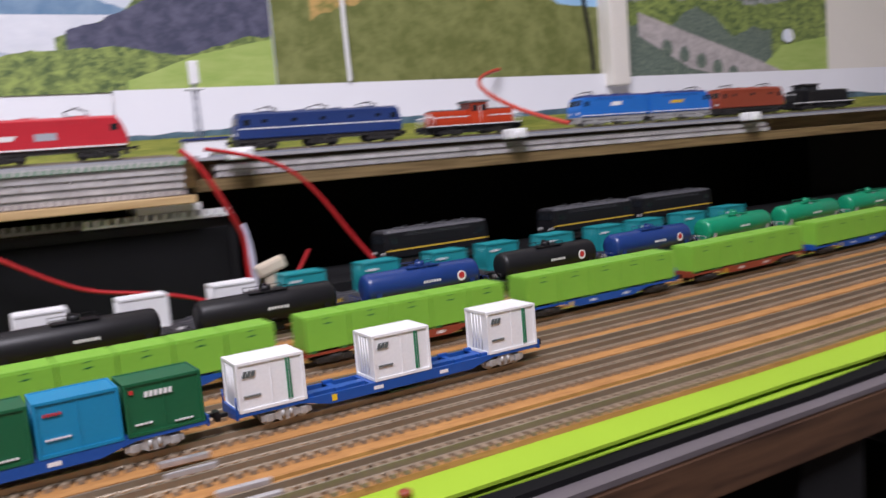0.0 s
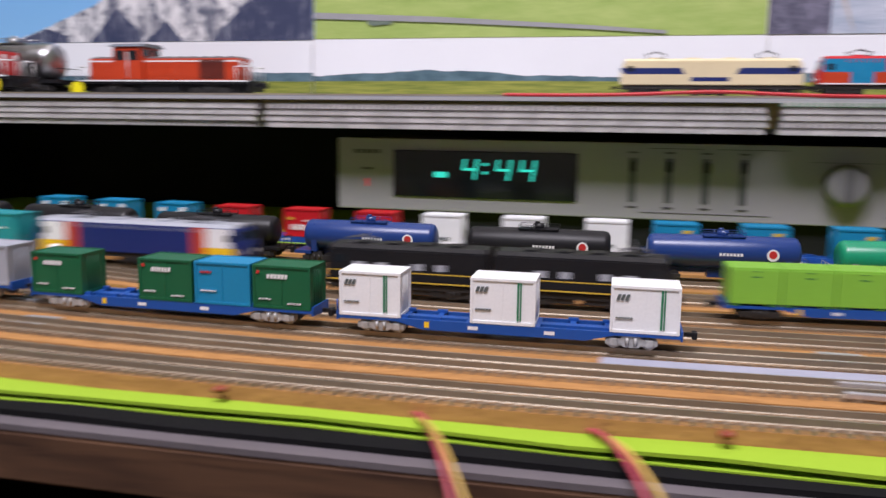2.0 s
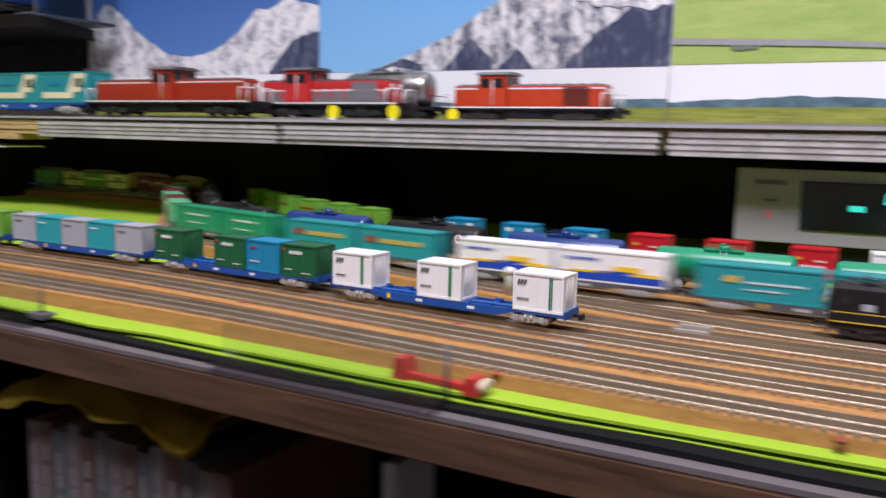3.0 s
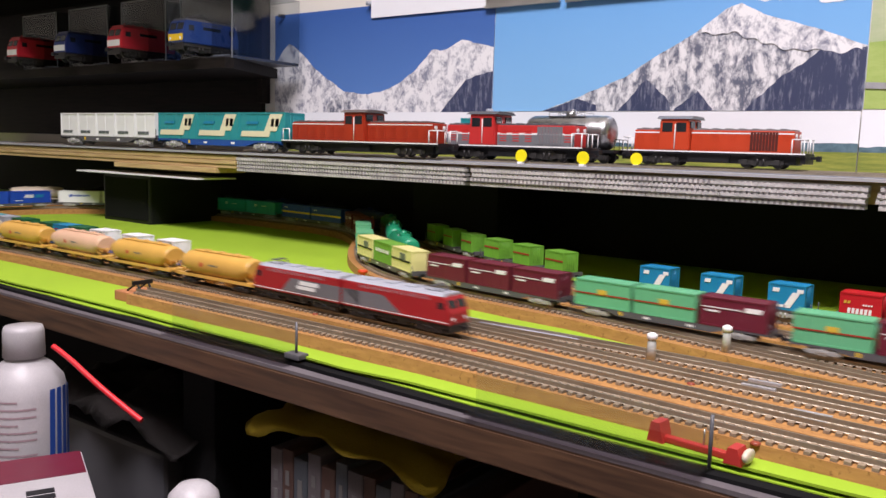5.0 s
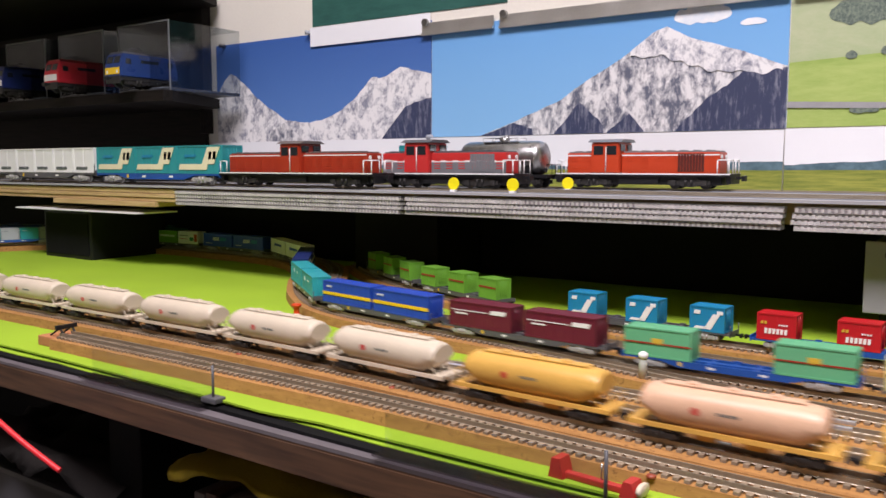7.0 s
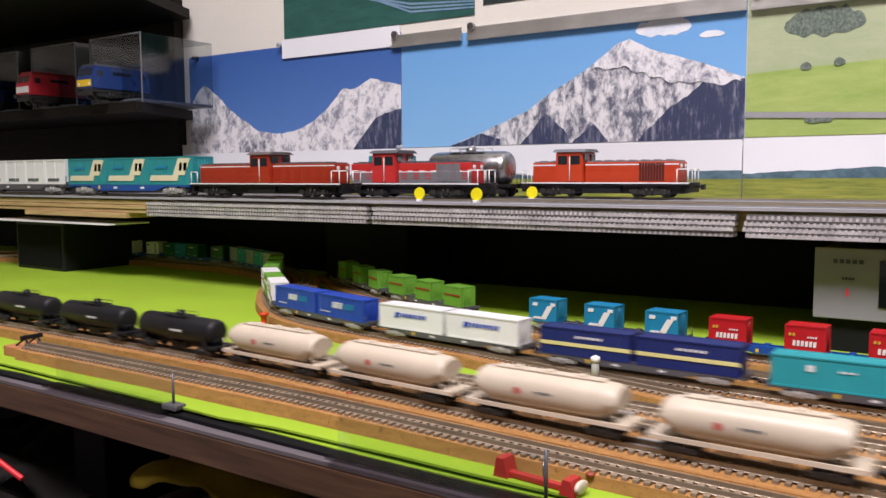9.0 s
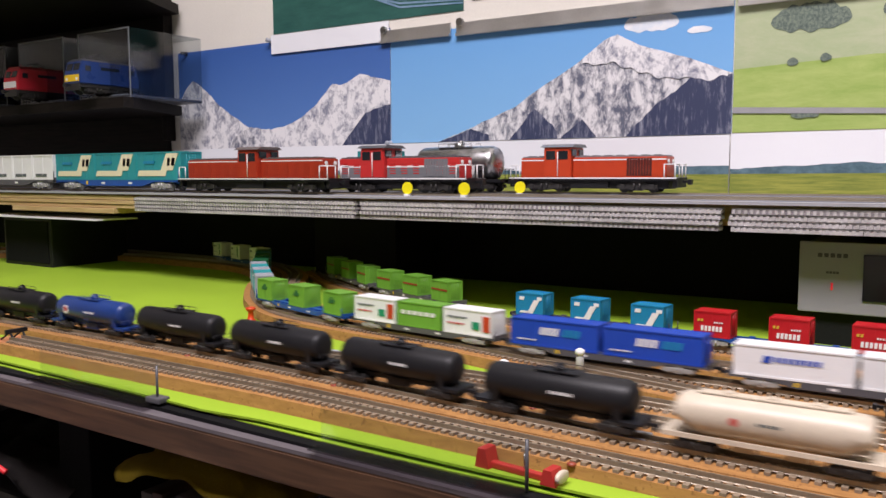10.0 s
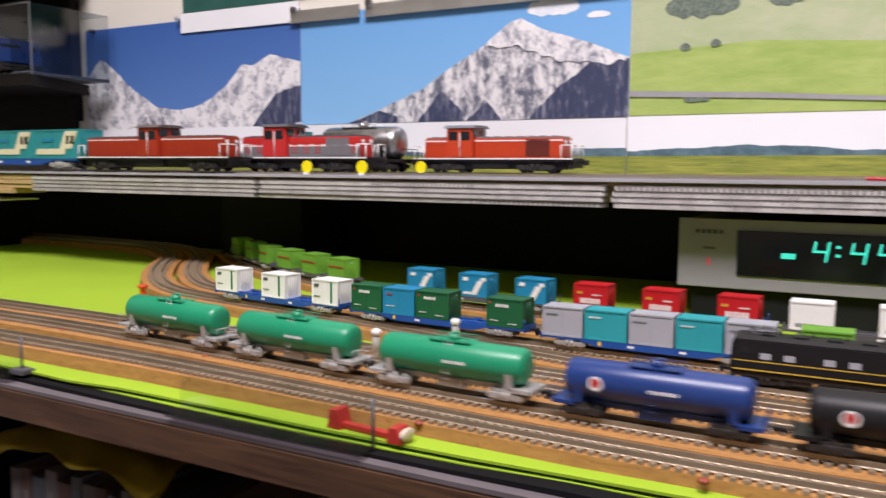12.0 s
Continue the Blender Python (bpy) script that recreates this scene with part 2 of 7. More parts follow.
# the layout's board, its felt and a near-black panel for the shade under the shelf
BOARD = empty("layout_board")
tagged(BOARD, "brown plank board that carries the railway layout", "layout board", "", "structure")
bm = bmesh.new()
FRONT = [-2.0, -0.4, -0.2, 0.0, 0.1, 0.2, 0.3, 0.4, 0.5, 0.6, 0.7, 0.8, 1.0, 1.2, 1.6, 2.4]
vs = prism(bm, [(x, -0.3555 + edge(x)) for x in FRONT] + [(2.4, WALL - 0.012), (-2.0, WALL - 0.012)], -0.022, -0.0085, axis="z")
part("plank", bm, PLANK, BOARD)
bm = bmesh.new()
vs = prism(bm, [(x, -0.3640 + edge(x)) for x in FRONT] + [(x, -0.3558 + edge(x)) for x in FRONT[::-1]], -0.0265, -0.0098, axis="z")
bmesh.ops.bevel(bm, geom=list({e for v in vs for e in v.link_edges}), offset=0.001, segments=2, affect="EDGES")
part("edge_strip", bm, PLANK, BOARD, "brown wooden edge strip")
bm = bmesh.new()
prism(bm, [(x, -0.3632 + edge(x)) for x in FRONT] + [(x, -0.3520 + edge(x)) for x in FRONT[::-1]], -0.0098, -0.0078, axis="z")
part("edge_tape", bm, paint("lilac grey tape", (0.12, 0.105, 0.115), 0.55, 0.0, 0.2, 25, 0.08), BOARD, "lilac grey tape along the board's edge")
slab("back_panel", -2.0, 2.4, WALL - 0.011, WALL - 0.001, -0.009, 0.078, VOID, "black panel standing in for the shade below the shelf")


def wavy_sheet(name, x0, x1, yb, yf, z, thick, amp, seed, material, label, category):
    """A cloth strip whose front edge wanders a little."""
    bm = bmesh.new()
    n = 110
    rows = []
    for i in range(n + 1):
        x = x0 + (x1 - x0) * i / n
        w = amp * (noise.noise(Vector((x * 5, seed, 0))) + 0.4 * noise.noise(Vector((x * 19, seed, 4))))
        zz = z + 0.0006 * noise.noise(Vector((x * 14, seed, 9)))
        y = yf + w + edge(x)
        rows.append([bm.verts.new(p) for p in ((x, yb, zz), (x, y, zz), (x, y, zz - thick), (x, yb, zz - thick))])
    for a, b in zip(rows, rows[1:]):
        for j in range(4):
            k = (j + 1) % 4
            bm.faces.new((a[j], b[j], b[k], a[k]))
    bm.faces.new(rows[0])
    bm.faces.new(rows[-1][::-1])
    bmesh.ops.recalc_face_normals(bm, faces=bm.faces[:])
    return tagged(part(name, bm, material), label, category, "", "structure")


wavy_sheet("black_underlay", -2.0, 2.4, WALL - 0.012, -0.3572, -0.0058, 0.0027, 0.002, 3, FELT, "black felt underlay peeping out below the green sheet", "felt")
wavy_sheet("grass_underlap", -2.0, 2.4, -0.30, -0.3505, -0.0052, 0.0006, 0.0062, 5, GRASS, "second lime green felt edge showing below the first", "felt sheet")
wavy_sheet("grass_sheet", -2.0, 2.4, WALL - 0.012, -0.3498, -0.0024, 0.0012, 0.0055, 1, GRASS, "bright lime green felt sheet on the layout board", "felt sheet")

# ---- tracks ----


class Way:
    """A smooth line through places of the plan, measured along its length."""

    def __init__(self, pts, step=0.004, level=False):
        p = [np.array(q, float) for q in pts]
        p = [2 * p[0] - p[1]] + p + [2 * p[-1] - p[-2]]
        out = []
        for i in range(1, len(p) - 2):
            n = max(2, int(np.linalg.norm(p[i + 1] - p[i]) / step))
            t0, t1, t2, t3 = np.cumsum([0] + [max(1e-6, np.linalg.norm(p[i + k] - p[i + k - 1])) ** 0.5 for k in range(0, 3)])
            for k in range(n):
                t = t1 + (t2 - t1) * k / n
                a1 = (t1 - t) / (t1 - t0) * p[i - 1] + (t - t0) / (t1 - t0) * p[i]
                a2 = (t2 - t) / (t2 - t1) * p[i] + (t - t1) / (t2 - t1) * p[i + 1]
                a3 = (t3 - t) / (t3 - t2) * p[i + 1] + (t - t2) / (t3 - t2) * p[i + 2]
                b1 = (t2 - t) / (t2 - t0) * a1 + (t - t0) / (t2 - t0) * a2
                b2 = (t3 - t) / (t3 - t1) * a2 + (t - t1) / (t3 - t1) * a3
                out.append((t2 - t) / (t2 - t1) * b1 + (t - t1) / (t2 - t1) * b2)
        out.append(p[-2])
        self.p = np.array(out)
        self.p[:, 1] += [bend(x) for x in self.p[:, 0]]
        self.lift = (lambda x: 0.0) if level else lift
        self.p[:, 1] -= [self.lift(x) * ((y + 0.53) / 0.083 if x > 0.2 else (y + 0.65) / 0.115) for x, y in self.p]
        self.s = np.concatenate([[0], np.cumsum(np.linalg.norm(np.diff(self.p, axis=0), axis=1))])
        self.length = self.s[-1]

    def at(self, s):
        q = np.array([np.interp(s, self.s, self.p[:, k]) for k in (0, 1)])
        return q

    def heading(self, s, d=0.003):
        v = self.at(s + d) - self.at(s - d)
        return v / np.linalg.norm(v)

    def stand(self, s, wheelbase, z):
        """The pose of a vehicle whose middle is at s, its x axis pointing ahead."""
        a, b = self.at(s + wheelbase / 2), self.at(s - wheelbase / 2)
        m, d = (a + b) / 2, a - b
        return Matrix.Translation((m[0], m[1], z + self.lift(m[0]))) @ Matrix.Rotation(math.atan2(d[1], d[0]), 4, "Z")


TRACK_Y = {1: -0.332, 2: -0.300, 3: -0.270, 4: -0.241, 5: -0.209, 6: -0.171, 7: -0.130, 8: -0.089}
RAILTOP = 0.0058


def loop(y_front, y_back, o, xl):
    """From far right along the front, round the left end and back along the rear; o widens it."""
    c = o * 0.7
    return Way([(2.3, y_front), (1.4, y_front), (0.5, y_front), (-0.3, y_front), (-0.62, y_front), (-xl + 0.16, y_front + 0.005), (-xl + 0.05, y_front + 0.05),
                (-xl - 0.005, -0.126), (-xl + 0.02, 0.004), (-xl + 0.13, 0.089 + o), (-0.79 + c, 0.107 + o), (-0.675 + c, 0.092 + o), (-0.59 + c, 0.036 + o),
                (-0.53 + c, -0.035 + o), (-0.462 + c, -0.103 + o), (-0.39 + c, -0.150 + o), (-0.29 + c, y_back), (0.5, y_back), (1.4, y_back), (2.3, y_back)])


WAY_A = loop(TRACK_Y[3], TRACK_Y[6], 0.0, 1.184)
WAY_B = loop(TRACK_Y[2], TRACK_Y[7], 0.028, 1.270)
WAY_8 = Way([(2.3, TRACK_Y[8]), (1.2, TRACK_Y[8]), (0.2, TRACK_Y[8]), (-0.16, TRACK_Y[8]), (-0.22, -0.086), (-0.29, -0.066), (-0.36, -0.040), (-0.44, 0.000), (-0.51, 0.044), (-0.58, 0.099)], level=True)
WAY_1 = Way([(2.3, TRACK_Y[1]), (0.5, TRACK_Y[1]), (0.0, TRACK_Y[1]), (-0.10, -0.3325), (-0.2, -0.335), (-0.30, -0.3405), (-0.47, -0.343)])
WAY_4 = Way([(2.3, TRACK_Y[4]), (0.5, TRACK_Y[4]), (-0.06, TRACK_Y[4]), (-0.2, -0.252), (-0.32, -0.268)])
WAY_5 = Way([(2.3, TRACK_Y[5]), (0.5, TRACK_Y[5]), (0.05, TRACK_Y[5]), (-0.1, -0.190), (-0.22, -0.172)])


def strip(bm, way, s0, s1, prof, step=0.02, mat=0, widen=None):
    """A bar of the cross section (offset, z) along a way."""
    n = max(2, int((s1 - s0) / step))
    rings = []
    for i in range(n + 1):
        s = s0 + (s1 - s0) * i / n
        p, h = way.at(s), way.heading(s)
        up, more = way.lift(p[0]), widen(p[0]) if widen else 0.0
        rings.append([bm.verts.new((p[0] - h[1] * q, p[1] + h[0] * q, z + up)) for q, z in ((o + more if o > 0 else o, z) for o, z in prof)])
    fs = []
    for a, b in zip(rings, rings[1:]):
        for j in range(len(prof)):
            k = (j + 1) % len(prof)
            fs.append(bm.faces.new((a[j], a[k], b[k], b[j])))
    fs += [bm.faces.new(rings[0][::-1]), bm.faces.new(rings[-1])]
    for f in fs:
        f.material_index = mat
    bmesh.ops.recalc_face_normals(bm, faces=fs)


def front_cork(x):
    """The extra width of the front track's cork towards the left-hand end."""
    return eased(x, ((-3, 0.0035), (-0.25, 0.0035), (-0.1, 0.0015), (0.05, 0), (3, 0)))


def track(way, dz=0.003, cork=0.0148, near=0.0148, widen=None):
    """Cork roadbed, sleepers and two rails."""
    root = tagged(empty("railway_track"), "narrow model railway track on orange cork roadbed", "railway track", "tracks of the layout", "structure")
    s0, s1 = 0.0, way.length
    bm = bmesh.new()
    strip(bm, way, s0, s1, [(-cork - 0.0008, -0.0068), (-cork, -0.0007 + dz), (near, -0.0007 + dz), (near + 0.0008, -0.0068)], widen=widen)
    part("roadbed", bm, CORK, root, "orange brown cork roadbed")
    for o in (-0.0045, 0.0045):
        bm = bmesh.new()
        strip(bm, way, s0, s1, [(o - 0.0007, 0.0004 + dz), (o - 0.0004, 0.0008 + dz), (o - 0.0004, 0.0028 + dz), (o + 0.0004, 0.0028 + dz), (o + 0.0004, 0.0008 + dz), (o + 0.0007, 0.0004 + dz)])
        part("rail", bm, RAIL, root, "shiny nickel silver rail")
    verts, faces = [], []
    s = 0.002
    while s < s1:
        p, h = way.at(s), way.heading(s)
        if -1.15 < p[0] < 1.9:
            k = len(verts)
            for dx, dy, z in ((-1, -1, 0), (1, -1, 0), (1, 1, 0), (-1, 1, 0), (-1, -1, 1), (1, -1, 1), (1, 1, 1), (-1, 1, 1)):
                a, b = dx * 0.00125, dy * 0.0085
                verts.append((p[0] + h[0] * a - h[1] * b, p[1] + h[1] * a + h[0] * b, -0.0006 + dz + way.lift(p[0]) + z * 0.0013))
            faces += [(k + 4, k + 5, k + 6, k + 7), (k, k + 1, k + 5, k + 4), (k + 1, k + 2, k + 6, k + 5), (k + 2, k + 3, k + 7, k + 6), (k + 3, k, k + 4, k + 7)]
        s += 0.0047
    me = bpy.data.meshes.new("sleeper_row")
    me.from_pydata(verts, [], faces)
    tagged(shared("sleeper_row", me, SLEEPER, root, "dark brown sleepers in a row"), kind="stuff")
    return root


for w, dz in ((WAY_A, 0.003), (WAY_B, 0.0029), (WAY_8, 0.004), (WAY_1, 0.003), (WAY_4, 0.0028), (WAY_5, 0.0027)):
    track(w, dz, near=0.0087 if w is WAY_1 else 0.0148, widen=front_cork if w is WAY_1 else None)

# ---- rolling stock ----
MESH = {}


def cached(key, build):
    if key not in MESH:
        bm = bmesh.new()
        build(bm)
        bm.normal_update()
        MESH[key] = bpy.data.meshes.new(key)
        bm.to_mesh(MESH[key])
        bm.free()
    return MESH[key]


def bogie_mesh(k, wb=1.9, wheel=0.43, axles=2):
    """Two or three axles in a side frame, at the scale k, its origin on the rail."""
    def build(bm):
        xs = [wb * (i / (axles - 1) - 0.5) * k for i in range(axles)]
        for x in xs:
            for y in (-0.0042, 0.0042):
                y *= k * 150
                rod(bm, (x, y - 0.0009 * k * 150, wheel * k), (x, y + 0.0009 * k * 150, wheel * k), wheel * k, seg=14)
            rod(bm, (x, -0.9 * k, wheel * k), (x, 0.9 * k, wheel * k), 0.09 * k, seg=6)
        h = wb / 2 * k
        for s in (-1, 1):
            y0, y1 = sorted((s * 0.93 * k, s * 1.12 * k))
            prism(bm, [(-h - 0.45 * k, 0.32 * k), (-h + 0.4 * k, 0.3 * k), (-0.35 * k, 0.16 * k), (0.35 * k, 0.16 * k), (h - 0.4 * k, 0.3 * k), (h + 0.45 * k, 0.32 * k),
                       (h + 0.45 * k, 0.62 * k), (h - 0.35 * k, 0.66 * k), (0.35 * k, 0.9 * k), (-0.35 * k, 0.9 * k), (-h + 0.35 * k, 0.66 * k), (-h - 0.45 * k, 0.62 * k)], y0, y1)
            for x in xs:
                y2, y3 = sorted((s * 1.12 * k, s * 1.22 * k))
                box(bm, x - 0.2 * k, x + 0.2 * k, y2, y3, 0.26 * k, 0.66 * k, 0.03 * k)
            for x in (-0.22 * k, 0.22 * k):
                rod(bm, (x, s * 1.17 * k, 0.3 * k), (x, s * 1.17 * k, 0.72 * k), 0.1 * k, seg=8)
        box(bm, -0.3 * k, 0.3 * k, -0.95 * k, 0.95 * k, 0.5 * k, 0.95 * k)
    return cached("bogie %s %s %s %s" % (k, wb, wheel, axles), build)


def bogies(root, k, half, material, wb=1.9, wheel=0.43, axles=2):
    for x in (-half, half):
        shared("bogie", bogie_mesh(k, wb, wheel, axles), material, root, "", Matrix.Translation((x * k, 0, 0)))


def couplers(root, k, half):
    def build(bm):
        box(bm, 0, 0.5 * k, -0.12 * k, 0.12 * k, 0.75 * k, 0.95 * k)
        box(bm, 0.42 * k, 0.7 * k, -0.3 * k, 0.3 * k, 0.62 * k, 1.02 * k, 0.05 * k)
    me = cached("coupler %s" % k, build)
    for s in (1, -1):
        shared("coupler", me, BLACK, root, "", Matrix.Translation((s * (half - 0.28) * k, 0, 0)) @ Matrix.Rotation(0 if s > 0 else math.pi, 4, "Z"))


N = 1 / 150
HO = 1 / 80


def bin_mesh(length, k=N, h=2.45, w=2.45):
    """A smooth bulk bin with a rim, a lid seam and short feet."""
    def build(bm):
        L, W, H = length * k, w * k, h * k
        box(bm, -L / 2, L / 2, -W / 2, W / 2, 0.12 * k, H - 0.12 * k, 0.05 * k)
        box(bm, -L / 2 + 0.03 * k, L / 2 - 0.03 * k, -W / 2 + 0.03 * k, W / 2 - 0.03 * k, H - 0.15 * k, H, 0.05 * k)
        for x in (-1, 1):
            box(bm, x * L * 0.36 - 0.3 * k, x * L * 0.36 + 0.3 * k, -W / 2 + 0.05 * k, W / 2 - 0.05 * k, 0, 0.14 * k)
    return cached("bin %s %s" % (length, k), build)


def container_mesh(length, k=N, h=2.6, w=2.45):
    """A steel box with corner posts, side ribs and door bars; origin at the middle of its floor."""
    def build(bm):
        L, W, H = length * k, w * k, h * k
        box(bm, -L / 2 + 0.05 * k, L / 2 - 0.05 * k, -W / 2 + 0.06 * k, W / 2 - 0.06 * k, 0.05 * k, H - 0.04 * k, 0.03 * k)
        for x in (-1, 1):
            for y in (-1, 1):
                box(bm, x * (L / 2 - 0.08 * k) - 0.08 * k, x * (L / 2 - 0.08 * k) + 0.08 * k, y * (W / 2 - 0.08 * k) - 0.08 * k, y * (W / 2 - 0.08 * k) + 0.08 * k, 0, H, 0.02 * k)
        for y in (-1, 1):
            for z0, z1 in ((0, 0.16), (h - 0.14, h)):
                box(bm, -L / 2 + 0.1 * k, L / 2 - 0.1 * k, min(y * W / 2, y * (W / 2 - 0.1 * k)), max(y * W / 2, y * (W / 2 - 0.1 * k)), z0 * k, z1 * k)
            n = int(length / 1.1) if length > 3.8 else 2
            for i in range(1, n):
                x = -L / 2 + L * i / n
                box(bm, x - 0.03 * k, x + 0.03 * k, min(y * (W / 2 - 0.07 * k), y * (W / 2 - 0.025 * k)), max(y * (W / 2 - 0.07 * k), y * (W / 2 - 0.025 * k)), 0.16 * k, H - 0.14 * k)
        for x in (-1, 1):
            for z0, z1 in ((0, 0.16), (h - 0.14, h)):
                box(bm, min(x * L / 2, x * (L / 2 - 0.1 * k)), max(x * L / 2, x * (L / 2 - 0.1 * k)), -W / 2 + 0.1 * k, W / 2 - 0.1 * k, z0 * k, z1 * k)
            for y in (-0.5, -0.15, 0.15, 0.5):
                rod(bm, (x * (L / 2 - 0.03 * k), y * k, 0.2 * k), (x * (L / 2 - 0.03 * k), y * k, H - 0.2 * k), 0.03 * k, seg=5)
    return cached("container %s %s %s" % (length, k, h), build)


def marks(parent, k, length, h, w, spec):
    """Flat printed areas on both long sides: (name, material, x0, x1, z0, z1, slant) as shares of the side."""
    for name, material, x0, x1, z0, z1, slant in spec:
        L, H, y = length * k, h * k, (w / 2 + 0.012) * k
        for s in (-1, 1):
            bm = bmesh.new()
            pts = [(x0, z0), (x1, z0), (x1 + slant, z1), (x0 + slant, z1)]
            vs = [bm.verts.new((-s * (px - 0.5) * L, s * y, pz * H)) for px, pz in pts]
            vs2 = [bm.verts.new((v.co.x, s * (w / 2 - 0.05) * k, v.co.z)) for v in vs]
            fs = [bm.faces.new(vs), bm.faces.new(vs2[::-1])] + [bm.faces.new((vs[i], vs[(i + 1) % 4], vs2[(i + 1) % 4], vs2[i])) for i in range(4)]
            bmesh.ops.recalc_face_normals(bm, faces=fs)
            part(name, bm, material, parent)


def bars(material, x0, x1, z0, z1, n, slant=0.01):
    """A word that cannot be read, as a row of upright bars."""
    return [("lettering", material, x0 + (x1 - x0) * i / n, x0 + (x1 - x0) * (i + 0.68) / n, z0, z1, slant) for i in range(n)]


GREENINK = plastic("green ink", (0.03, 0.2, 0.1))
GREYINK = plastic("grey ink", (0.1, 0.12, 0.12))
WHITEINK = plastic("white ink", (0.78, 0.78, 0.78))
REDINK = plastic("red ink", (0.5, 0.03, 0.03))
GOLDINK = plastic("gold ink", (0.62, 0.42, 0.05))
DARKSTRIPE = plastic("deep red stripe", (0.30, 0.03, 0.02))

